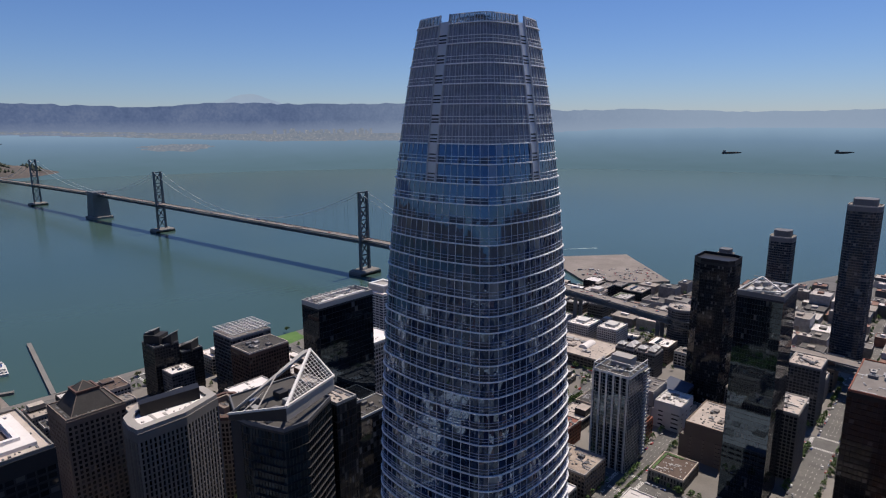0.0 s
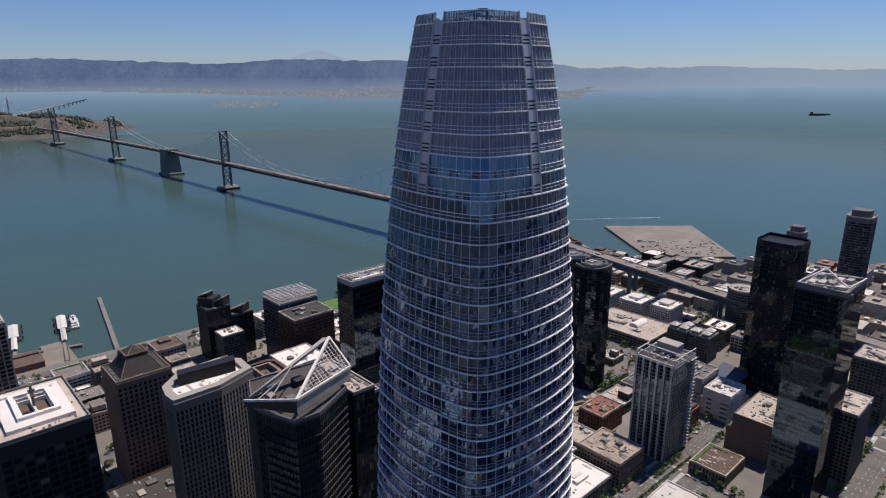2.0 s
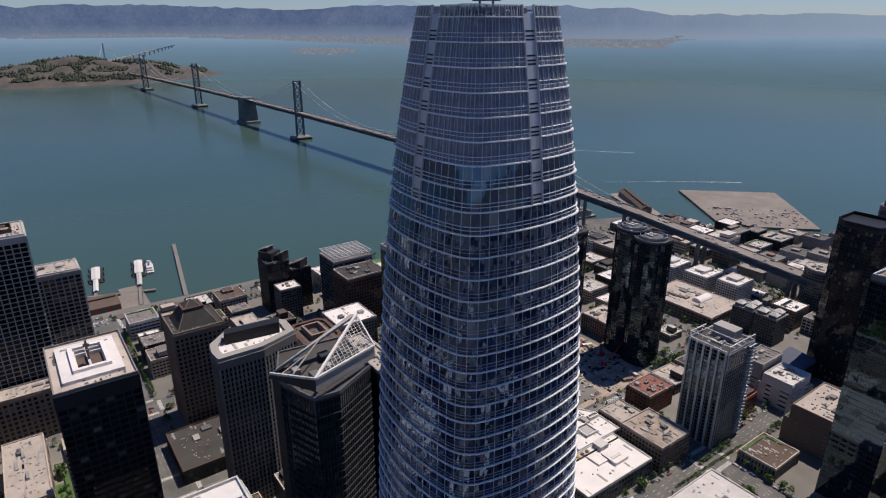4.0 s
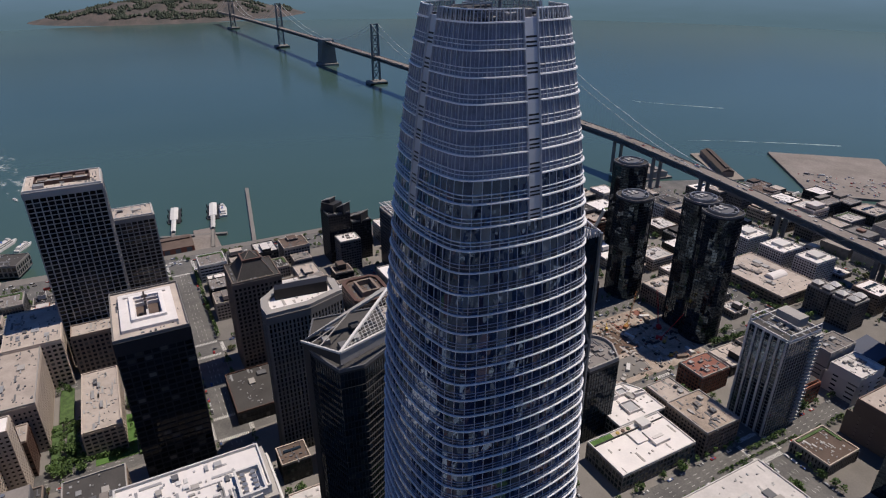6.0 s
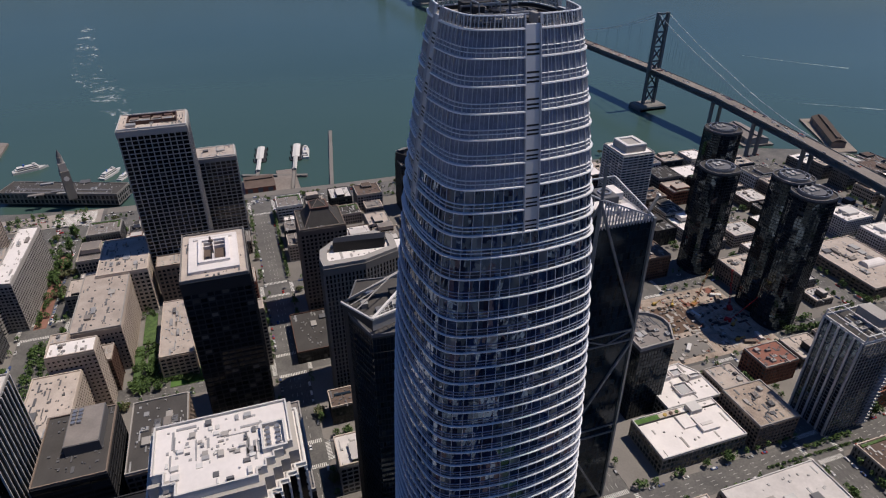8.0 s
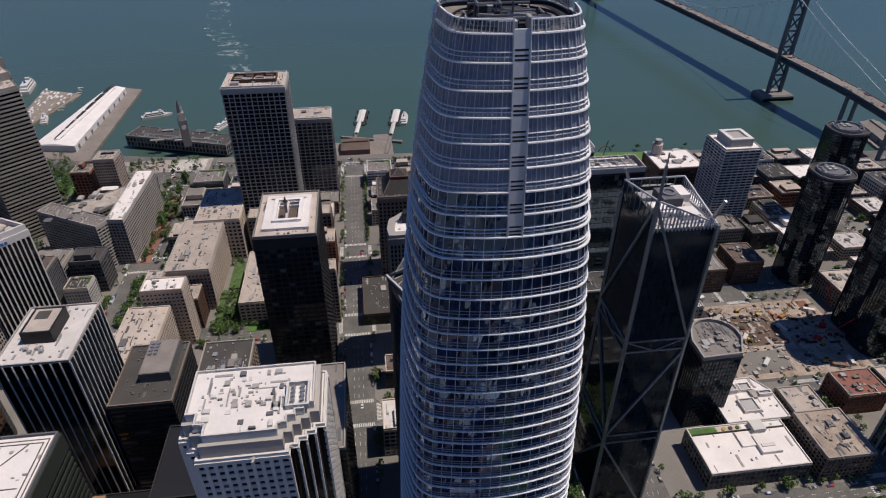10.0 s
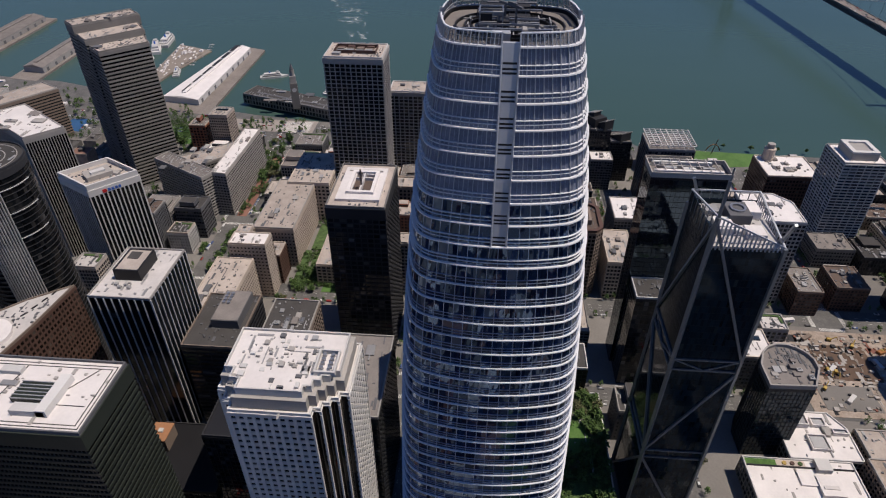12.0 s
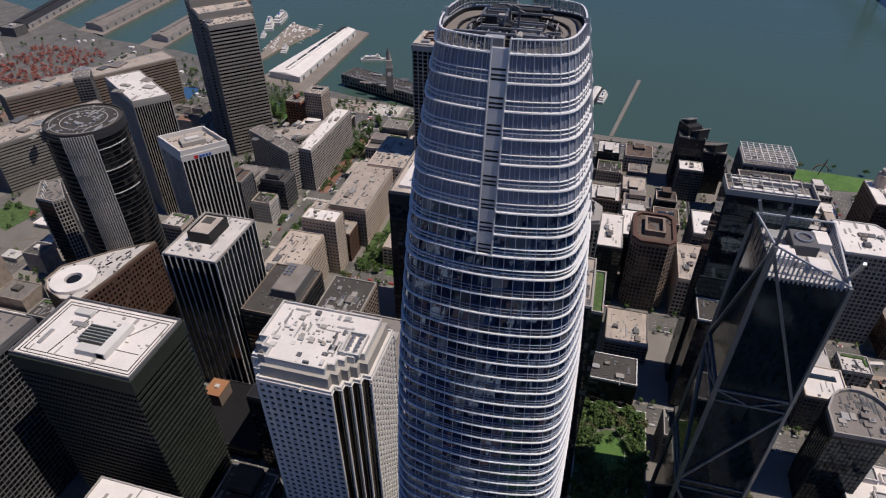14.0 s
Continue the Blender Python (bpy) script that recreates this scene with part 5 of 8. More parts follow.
for k in range(6):
    obj("roof_beam", *bar((-10 + 4 * k, -14 + 3 * k, 96), (-4 + 4 * k, -6 + 3 * k, 96 + 2 * (k % 2)), 0.6), WHITE, gt)
TAKEN.append((-298, -205, -592, -484))
TAKEN.append((-231, -194, 30, 83))
TAKEN.append((-598, -538, 204, 330))
TAKEN.append((-735, -545, -935, -775))
building("office_tower", turned(-70, -380, 40, 36, 0), 92, "beige tower of small windows", BEIGE, GL_DARK, 3.6, 1.7, 3.0, 1.4, 4, ROOF_GREY, TAN, 6, count=False)
building("office_tower", rect(-62, 12, -345, -288), 120, "dark granite tower striped by hooded grey bands", GREY, GL_BLACK, 3.6, 0.95, 3.0, 0.3, 4, ROOF_GREY, GREY, 6, count=False, core=DARK)
building("office_building", rect(-6, 40, -214, -160), 78, "pale low tower with a latticed roof edge", PALE, GL_DARK, 3.8, 1.4, 3.4, 1.0, 3, ROOF_WHITE, PALE, 9, count=False)

# ---- towers east and south-east ----
HX, HY = 18.0, 15.5


def xcorner(sx, sy, z, out=0.0):
    """Corner of the braced tower, which leans inwards towards its top but on one side."""
    k = max(0.0, 205 - z) / 205
    return Vector((sx * (HX * (1 + 0.1 * k) + out), sy * (HY * (1 + (0.12 * k if sy < 0 else 0.03 * k)) + out), z))


def on_face(axis, side, u, z, out=0.45):
    a, b = (xcorner(side, -1, z, out), xcorner(side, 1, z, out)) if axis == "x" else (xcorner(-1, side, z, out), xcorner(1, side, z, out))
    return a.lerp(b, (u + 1) / 2)


TAKEN.append((-128, -88, 74, 109))
xt = thing("braced_glass_tower", -108, 91.5, LAND, "dark glass tower with diagonal steel braces and a spire", "skyscraper")
foot_, head_ = [xcorner(sx, sy, 0, -0.3) for sx, sy in ((-1, -1), (1, -1), (1, 1), (-1, 1))], [xcorner(sx, sy, 203, -0.3) for sx, sy in ((-1, -1), (1, -1), (1, 1), (-1, 1))]
obj("wall", [tuple(p) for p in foot_ + head_], [(3, 2, 1, 0), (4, 5, 6, 7), (0, 1, 5, 4), (1, 2, 6, 5), (2, 3, 7, 6), (3, 0, 4, 7)], BLACK, xt)
rngx = random.Random(41)
for axis, side in (("x", 1), ("x", -1), ("y", 1), ("y", -1)):
    V, F = [], []
    for i in range(50):
        z0, z1 = 3 + 4.0 * i, 3 + 4.0 * i + 3.85
        for j in range(22):
            q, o = len(V), [rngx.uniform(-0.004, 0.004) for _ in range(4)]
            u0, u1 = -1 + 2 * j / 22, -1 + 2 * (j + 0.965) / 22
            V += [tuple(on_face(axis, side, u, z, w)) for (u, z), w in zip(((u0, z0), (u1, z0), (u1, z1), (u0, z1)), o)]
            F.append((q, q + 1, q + 2, q + 3) if (axis == "x") == (side > 0) else (q + 3, q + 2, q + 1, q))
    tagged(obj("window_pane", V, F, GL_SMOOTH, xt), kind="stuff")
obj("roof", *prism(rect(-17.4, 17.4, -15, 15), 203, 204), ROOF_PALE, xt)
for sx, sy, top in ((1, -1, 219), (1, 1, 204.6), (-1, 1, 204), (-1, -1, 204)):
    obj("corner_column", *bar(xcorner(sx, sy, 0, 0.2), xcorner(sx, sy, top, 0.2), 1.7), TRUSS_METAL, xt)
for axis, side in (("x", 1), ("x", -1), ("y", 1), ("y", -1)):
    f0 = -1 if axis == "x" else 1
    for u0, za, u1, zb in ((f0, 217, -f0, 137), (-f0, 129, f0, 66), (f0, 60, -f0 * 0.9, 0)):
        obj("brace", *bar(on_face(axis, side, u0, za), on_face(axis, side, u1, zb), 1.25), TRUSS_METAL, xt)
    for z in (137, 130, 66, 60):
        obj("belt_beam", *bar(on_face(axis, side, -1, z), on_face(axis, side, 1, z), 0.8), TRUSS_METAL, xt)
    obj("belt_brace", *join(bar(on_face(axis, side, -1, 137), on_face(axis, side, 0, 130), 0.6), bar(on_face(axis, side, 0, 130), on_face(axis, side, 1, 137), 0.6)), TRUSS_METAL, xt)
for a, b in (((18, -15.5, 219), (18, 15.5, 205)), ((18, 15.5, 205), (-18, 15.5, 211)), ((-18, 15.5, 211), (-18, -15.5, 211)), ((-18, -15.5, 211), (18, -15.5, 219))):
    obj("crown_beam", *bar(a, b, 0.7), STRIP_METAL, xt)
for k in range(18):
    t = (k + 0.5) / 18
    obj("crown_screen_bar", *bar((18.1, -15.5 + 31 * t, 202.6), (18.1, -15.5 + 31 * t, 218.5 - 14 * t), 0.55), STRIP_METAL, xt)
    obj("crown_screen_bar", *bar((18 - 36 * t, 15.6, 203), (18 - 36 * t, 15.6, 204.6 + 6 * t), 0.4), STRIP_METAL, xt)
obj("crown_glass", *prism([(-17.8, -15.6), (17.6, -15.6), (17.6, -15.2), (-17.8, -15.2)], 203, 210.6), GL_SMOOTH, xt)
obj("crown_glass", *prism([(-18.1, -15.2), (-17.7, -15.2), (-17.7, 15.2), (-18.1, 15.2)], 203, 206.5), GL_SMOOTH, xt)
for k in range(8):
    obj("crown_post", *bar((-17.8 + 5 * k, -15.7, 202), (-17.8 + 5 * k, -15.7, 211 + 8 * k / 7.2), 0.35), TRUSS_METAL, xt)
    obj("crown_post", *bar((-18, -15.3 + 4.37 * k, 203), (-18, -15.3 + 4.37 * k, 211), 0.35), TRUSS_METAL, xt)
for z in (206.5, 210.5, 214.5):
    obj("crown_screen_rail", *bar((18.1, -15.5, z), (18.1, 15.5 - 31 * (z - 205) / 14, z), 0.35), STRIP_METAL, xt)
obj("spire", *join(bar((18, -15.5, 217), (18, -15.5, 236), 1.1), bar((18, -15.5, 236), (18, -15.5, 242), 0.5)), TRUSS_METAL, xt)
for x, y, w, d, h, m in ((-6, 2, 6, 5, 5, GREY), (3, -6, 5, 4, 3, ROOF_WHITE), (8, 6, 4, 4, 3, ROOF_WHITE), (-10, 10, 5, 3, 4, ROOF_WHITE), (-10, -8, 3, 3, 2.5, MACHINE), (6, -1, 2, 2, 2, WHITE), (-12, 8, 3, 2, 2, MACHINE)):
    obj("roof_unit", *chamfered(x - w, x + w, y - d, y + d, 204, 204 + h, 0.2), m, xt)
obj("fan", *ring(disc(-6, 2, 3.6, 3.6, 16), disc(-6, 2, 2.6, 2.6, 16), 209, 209.8), STEEL, xt)
tagged(obj("roof_fitting", *scatter(19, -15, 15, -13, 13, 204, 70, 0.7), MACHINE, xt), kind="stuff")
dg = building("glass_office_tower", rect(-238, -219, 84, 134), 169, "black mirror-glass tower with a sloped white roof edge", BLACK, GL_MIRROR, 4.1, 0.3, 3.0, 0.10, 2, ROOF_GREY, PALE, 0, proud=0.12, category="skyscraper", high=3.2)
for x0, x1, y0, y1, h, m in ((-7, -5, -22, 16, 3.2, WHITE), (5, 7.5, -23, 20, 3.6, ROOF_WHITE), (-2, -1, -20, 10, 2.6, PALE), (1, 3.4, -16, -8, 3.4, MACHINE), (1, 3.4, -4, 4, 3.0, WHITE), (1, 3.4, 8, 16, 3.4, MACHINE), (-4.6, -3, -18, -6, 2.8, PALE)):
    obj("roof_unit", *chamfered(x0, x1, y0, y1, 166, 166 + h, 0.2), m, dg)
for k in range(8):
    obj("roof_beam", *bar((-8.5, -22 + 5.6 * k, 170.4), (8.5, -22 + 5.6 * k, 170.4), 0.4), PALE, dg)
building("office_building", rect(-218, -196, 86, 134), 88, "lower black glass block with a planted terrace", BLACK, GL_DARK, 4.1, 0.5, 3.0, 0.12, 3, ROOF_DARK, WHITE, 3, proud=0.15)
inf = building("apartment_tower", rect(-424, -386, 301, 339), 98, "blue-grey apartment tower with white balcony edges", WHITE, GL_BLUE, 3.1, 1.0, 6.4, 0.4, 1.5, ROOF_WHITE, PALE, 2, proud=0.9)
obj("upper_tier", *prism(rect(-13, 13, -12, 12), 94, 102), PALE, inf)
obj("upper_roof", *ring(rect(-13, 13, -12, 12), rect(-9, 9, -8, 8), 102, 103.5), WHITE, inf)
gp = building("office_building", rect(-489, -444, 268, 320), 51, "brown brick office block with a cream lantern turret", BROWN, GL_DARK, 3.9, 1.5, 3.2, 1.2, 4, ROOF_WHITE, CREAM, 12, count=False)
tr = obj("turret", *prism(disc(-16, -14, 6, 6, 12), 48, 61), CREAM, gp)
obj("turret_cap", *prism(disc(-16, -14, 4, 4, 12), 61, 66), PALE, tr)
bl = building("office_building", rect(-488, -450, 146, 192), 73, "dark glass block under a white roof lattice", GREY, GL_DARK, 3.9, 1.1, 3.0, 0.3, 2, ROOF_GREY, PALE, 2, count=False)
for k in range(9):
    obj("lattice_bar", *bar((-19 + 4.75 * k, -23, 75), (-19 + 4.75 * k, 23, 75), 0.8), WHITE, bl)
    obj("lattice_bar", *bar((-19, -23 + 5.75 * k, 75.6), (19, -23 + 5.75 * k, 75.6), 0.8), WHITE, bl)
building("office_building", rect(-446, -412, 142, 188), 68, "dark red-brown granite cube", BROWN, GL_BRONZE, 3.9, 1.5, 3.0, 0.9, 4, ROOF_DARK, CREAM, 6, count=False)
s1 = building("stepped_tower", rect(-540, -512, 92, 118), 64, "dark stepped apartment tower with a sloping ribbed roof", DARK, GL_DARK, 3.2, 1.3, 3.0, 0.6, 2, ROOF_DARK, GREY, 0, count=False)


def ribbed_slope(e, cx, cy, w, d, deg, z0, z1):
    """A slanting pale roof slab with raised ribs, turned by deg."""
    c, n = math.cos(radians(deg)), math.sin(radians(deg))

    def at(u, v, z):
        return (cx + u * c - v * n, cy + u * n + v * c, z)
    obj("slope", [at(-w, -d, z0), at(w, -d, z1), at(w, d, z1), at(-w, d, z0), at(-w, -d, z0 - 3), at(w, -d, z0 - 3), at(w, d, z0 - 3), at(-w, d, z0 - 3)],
        [(0, 1, 2, 3), (7, 6, 5, 4), (0, 4, 5, 1), (1, 5, 6, 2), (2, 6, 7, 3), (3, 7, 4, 0)], DARK, e)
    for k in range(7):
        v = -d + 2 * d * k / 6
        obj("roof_rib", *bar(at(-w - 0.5, v, z0 + 0.4), at(w + 0.5, v, z1 + 0.5), 1.1, 0.7), PALE, e)


obj("upper_tier", *prism(turned(-2, -3, 18, 16, 32), 60, 71), DARK, s1)
ribbed_slope(s1, 6, 6, 8, 6, 32, 63, 72)
ribbed_slope(s1, -6, -5, 6, 5, 32, 71, 76)
s2 = building("stepped_tower", rect(-534, -508, 119, 142), 52, "lower dark step of the apartment tower with a ribbed roof", DARK, GL_DARK, 3.2, 1.3, 3.0, 0.6, 2, ROOF_GREY, GREY, 2, count=False)
ribbed_slope(s2, 3, 0, 9, 7, 32, 50, 59)
building("stepped_tower", rect(-506, -486, 96, 120), 40, "low grey step with balconies", GREY, GL_DARK, 3.2, 1.3, 3.0, 0.6, 2, ROOF_WHITE, PALE, 4, count=False)
bn = building("office_tower", [(-340, 52), (-334, 46), (-302, 46), (-296, 52), (-296, 74), (-302, 80), (-334, 80), (-340, 74)], 72, "brown tower with a chamfered tiled crown", TAN, GL_BRONZE, 3.8, 1.2, 3.0, 0.9, 3, ROOF_BROWN, BROWN, 0, count=False, thick=3.0, high=2.2)
obj("penthouse", *ring(rect(-11, 11, -8, 8), rect(-9, 9, -6, 6), 69, 74), TAN, bn)
building("office_building", rect(-386, -344, 40, 84), 44, "grey block with a pale roof", GREY, GL_GREEN, 3.8, 1.3, 3.0, 0.6, 3, ROOF_WHITE, GREENISH, 6, count=False)
building("office_building", rect(-350, -300, 10, 40), 60, "dark green glass block", GREENISH, GL_GREEN, 3.9, 1.0, 3, 0.3, 3, ROOF_WHITE, PALE, 5, count=False)
building("office_building", rect(-346, -296, 88, 112), 42, "cream block with a sunken court", CREAM, GL_DARK, 3.8, 1.4, 3.0, 0.8, 3, ROOF_TAN, CREAM, 6, count=False)
building("office_building", rect(-388, -350, 100, 140), 52, "grey apartment block with balconies", GREY, GL_DARK, 3.4, 1.3, 3.0, 0.6, 3, ROOF_WHITE, PALE, 6, count=False)
building("office_building", [(-343, 195), (-299, 195), (-299, 238), (-330, 238), (-343, 226)], 88, "grey gridded office block with a white roof and parapet", PALE, GL_DARK, 3.9, 1.3, 3.2, 0.8, 2, ROOF_WHITE, WHITE, 5)
cpoly = [(-139.5, 160), (-140.5, 188), (-156, 196)] + [(-160 - 17 * math.sin(a), 179.5 + 17 * math.cos(a)) for a in (0.25, 0.6, 1.0, 1.4, 1.8, 2.2, 2.6)] + [(-157, 160)]
building("office_building", cpoly, 69, "dark block with a curved screen wall round its roof", DARK, GL_SMOOTH, 3.8, 0.3, 2.6, 0.08, 3, ROOF_GREY, PALE, 8, count=False, high=2.6, thick=1.0)
gb = building("apartment_tower", rect(-113, -80, 287, 323), 88, "apartment tower in a white grid with blue glass", PALE, GL_MIRROR, 3.15, 0.35, 3.1, 0.2, 0.6, ROOF_DARK, WHITE, 9, proud=0.4, high=1.6)
for k in range(6):
    obj("pilaster", *box(-16.4 + 6.15 * k, -15.0 + 6.15 * k, -19.2, -18.4, 0, 85.4), WHITE, gb)
for k in range(26):
    z = 4.2 + 3.15 * k
    obj("balcony", *join(box(16.6, 18.6, 9.5, 18.6, z, z + 0.3), box(18.4, 18.6, 9.5, 18.6, z + 0.3, z + 1.2)), WHITE, gb)
obj("penthouse", *prism(rect(-10, 8, 2, 13), 85, 94), PALE, gb)
obj("roof_frame", *join(*[bar(a, b, 0.7) for a, b in (((-16, -17.5, 91), (16, -17.5, 91)), ((16, -17.5, 91), (16, 17.5, 91)), ((-16, -17.5, 91), (-16, 2, 91)), ((-16, -17.5, 85), (-16, -17.5, 91)), ((16, -17.5, 85), (16, -17.5, 91)), ((16, 17.5, 85), (16, 17.5, 91)), ((-16, -4, 91), (16, -4, 91)))]), WHITE, gb)
wr = building("low_block", rect(-126, -89.5, 153.5, 222), 18, "low block with a wide white roof and a lawn strip", CONCRETE, GL_GREEN, 4.4, 1.2, 3.4, 0.6, 1.5, ROOF_WHITE, WHITE, 0, count=False)
for x0, x1, y0, y1, z0, z1, m in ((-17.4, -12.6, -33.2, -14, 15, 15.35, GRASS), (-12.4, -11.8, -33.2, 33, 15, 16.5, DARK), (-17.4, -12.6, -13.8, 4, 15, 15.25, CREAM), (-6, 8, 6, 20, 15, 17.6, ROOF_WHITE), (-9, 1, -4, 5.8, 15, 16.6, ROOF_WHITE), (1.4, 3.8, 8, 17, 17.6, 18.2, ROOF_PALE), (-17, -9, 9, 18, 15, 19.0, WHITE)):
    obj("roof_unit", *box(x0, x1, y0, y1, z0, z1), m, wr)
for k in range(3):
    obj("planter", *prism(disc(-15, -9 + 5 * k, 1.4, 1.4, 12), 15.2, 16.1), (YELLOW, BROWN, SHRUBS)[k], wr)
wr2 = building("low_block", [(-165, 184), (-126.3, 184), (-126.3, 230), (-152, 230), (-165, 222)], 19, "low wing with a stepped white roof", CONCRETE, GL_GREEN, 4.2, 1.2, 3.4, 0.6, 1.5, ROOF_WHITE, WHITE, 3, count=False)
for x0, x1, y0, y1, z1 in ((-14, -4, -14, -6, 20.5), (-12, -5, -3, 6, 19.0), (2, 14, -10, 2, 18.6), (-3, 1, 8, 18, 19.4)):
    obj("roof_unit", *ring(rect(x0, x1, y0, y1), rect(x0 + 0.7, x1 - 0.7, y0 + 0.7, y1 - 0.7), 16, z1), ROOF_WHITE, wr2)
    obj("roof_fan", *chamfered(x0 + 1.4, x1 - 1.4, y0 + 1.4, y1 - 1.4, 16, z1 - 0.7, 0.2), MACHINE, wr2)
building("low_block", rect(-160, -136, 281, 313), 22, "low red-roofed apartment block", BRICK, GL_DARK, 3.3, 1.4, 3.0, 1.0, 2, TILE_RED, PALE, 6, count=False)
building("low_block", rect(-150, -127, 233, 258), 22, "low block with a planted brown roof", TAN, GL_DARK, 3.3, 1.4, 3.0, 1.0, 2, ROOF_TAN, PALE, 3, count=False)
building("low_block", rect(-124, -86, 228, 262), 26, "low block with tan roof terraces", TAN, GL_DARK, 3.3, 1.4, 3.0, 1.0, 2, EARTH, PALE, 6, count=False)
building("low_block", rect(-280, -246, 355, 390), 22, "low apartment block with a planted tan roof", TAN, GL_DARK, 3.3, 1.3, 3.0, 1.0, 2, ROOF_TAN, PALE, 7, count=False)
building("low_block", rect(-325, -294, 281, 308), 28, "brown brick block with balconies and a brown roof terrace", BROWN, GL_DARK, 3.3, 1.3, 3.0, 1.0, 2, ROOF_BROWN, TAN, 9, count=False)
building("low_block", rect(-320, -286, 246, 267), 28, "stepped brick flats with a grey roof and balconies", BROWN, GL_DARK, 3.3, 1.3, 3.0, 1.0, 2, ROOF_GREY, TAN, 9, count=False)
for cx, cy, r, z, g in ((-301, 349, 17, 114, "round towers"), (-392, 430, 18, 112, "round towers"), (-203, 355, 16, 131, "dark round towers"), (-228, 358, 15, 134, "dark round towers")):
    t = building("round_apartment_tower", disc(cx, cy, r, r * 1.02, 20, 2.6), z, "dark round-cornered glass apartment tower with a ringed roof", DARK, GL_MIRROR, 3.1, 0.35, 2.2, 0.08, 2, ROOF_DARK, GREY, 0, proud=0.35, group=g, count=False)
    obj("roof_ring", *ring(disc(0, 0, r * 0.78, r * 0.78, 28), disc(0, 0, r * 0.74, r * 0.74, 28), z - 3, z - 0.2), STEEL, t)
    obj("roof_drum", *prism(disc(0, 0, r * 0.55, r * 0.55, 20), z - 3, z - 1.0), GREY, t)
    for k in range(10):
        a = 0.63 * k
        obj("roof_unit", *chamfered(r * 0.62 * math.cos(a) - 1, r * 0.62 * math.cos(a) + 1, r * 0.62 * math.sin(a) - 0.8, r * 0.62 * math.sin(a) + 0.8, z - 3, z - 1.6 + 0.5 * (k % 3), 0.15), (PALE, MACHINE, STEEL, GREY)[k % 4], t)
    for k in range(4):
        obj("drum_unit", *chamfered(-r * 0.35 + 4 * (k % 2), -r * 0.35 + 4 * (k % 2) + 3, -r * 0.3 + 5 * (k // 2), -r * 0.3 + 5 * (k // 2) + 3.4, z - 1.0, z + 0.3, 0.15), (MACHINE, PALE)[k % 2], t)
building("apartment_tower", [(-97, 470), (-88, 462), (-62, 462), (-58, 470), (-58, 494), (-66, 500), (-97, 500)], 155, "dark glass apartment tower with a slanting top", DARK, GL_DARK, 3.1, 0.4, 1.8, 0.12, 3, BLACK, BLACK, -1, proud=0.2, core=BLACK, category="skyscraper", high=3.0)
g2 = building("glass_office_tower", rect(-10, 21, 305, 348), 170, "dark mirror-glass tower with white steel roof frames", DARK, GL_MIRROR, 3.9, 0.25, 1.8, 0.08, 2, ROOF_GREY, GREY, 5, proud=0.12, core=BLACK, category="skyscraper", high=3.0)
for a, b in (((-15, -21, 170), (15, -21, 173)), ((15, -21, 173), (15, 21, 170)), ((-15, -21, 170), (-6, 6, 176)), ((15, -21, 173), (-6, 6, 176)), ((-15, 21, 172), (-6, 6, 176)), ((15, 21, 170), (-6, 6, 172))):
    obj("roof_beam", *bar(a, b, 0.8), WHITE, g2)
for k in range(8):
    obj("roof_unit", *chamfered(-12 + 6 * (k % 4), -8 + 6 * (k % 4), -10 + 18 * (k // 4), -2 + 18 * (k // 4), 167, 169 + k % 3, 0.2), (WHITE, MACHINE, PALE)[k % 3], g2)
building("low_block", rect(-52, -20, 345, 398), 37, "blank brown-grey block with a tan roof", TAN, GL_DARK, 3.9, 3.2, 12.0, 9.0, 12, ROOF_TAN, TAN, 5, count=False)
building("apartment_tower", rect(2, 29, 364, 404), 62, "grey apartment tower with pale balconies and a roof frame", CONCRETE, GL_DARK, 3.1, 1.0, 3.0, 0.7, 2, ROOF_TAN, PALE, 9, count=False)
building("apartment_tower", rect(-4, 24, 480, 516), 62, "grey apartment tower with a ringed roof terrace", GREY, GL_DARK, 3.1, 1.0, 3.0, 0.6, 2, ROOF_TAN, PALE, 9, count=False)
building("office_tower", rect(66, 110, 300, 370), 118, "black tower with a brown penthouse", BLACK, GL_DARK, 3.9, 1.0, 3.0, 0.4, 4, ROOF_GREY, BRICK, 6, count=False)
building("low_block", rect(-118, -98, 386, 420), 35, "blank pale-walled block with a grey roof", PALE, GL_DARK, 4.0, 3.4, 16.0, 13.0, 14, ROOF_GREY, PALE, 3, count=False)
building("low_block", rect(-95, -70, 384, 416), 29, "blank white-walled block with dark side windows", WHITE, GL_DARK, 4.0, 2.8, 12.0, 8.0, 8, ROOF_PALE, WHITE, 7, count=False)
for x, y, w, z, lab in ((18, 690, 34, 196, "very tall slim dark glass apartment tower"), (-66, 700, 28, 148, "blue glass apartment tower with a glazed cap"), (-165, 812, 24, 92, "slim banded apartment tower")):
    t = building("apartment_tower", disc(x, y, w / 2, w / 2, 16, 4), z, lab, GREY, GL_BLUE, 3.1, 0.7, 2.4, 0.15, 6, ROOF_GREY, PALE, 2, proud=0.3, count=False, category="skyscraper")
    obj("upper_tier", *prism(disc(0, 0, w * 0.36, w * 0.36, 16, 4), z - 4, z + 5), GREY, t)
building("round_block", disc(-150, 600, 17, 17, 20), 60, "grey round apartment block with balconies", GREY, GL_DARK, 3.1, 1.1, 2.6, 0.5, 3, ROOF_TAN, PALE, 4, count=False)
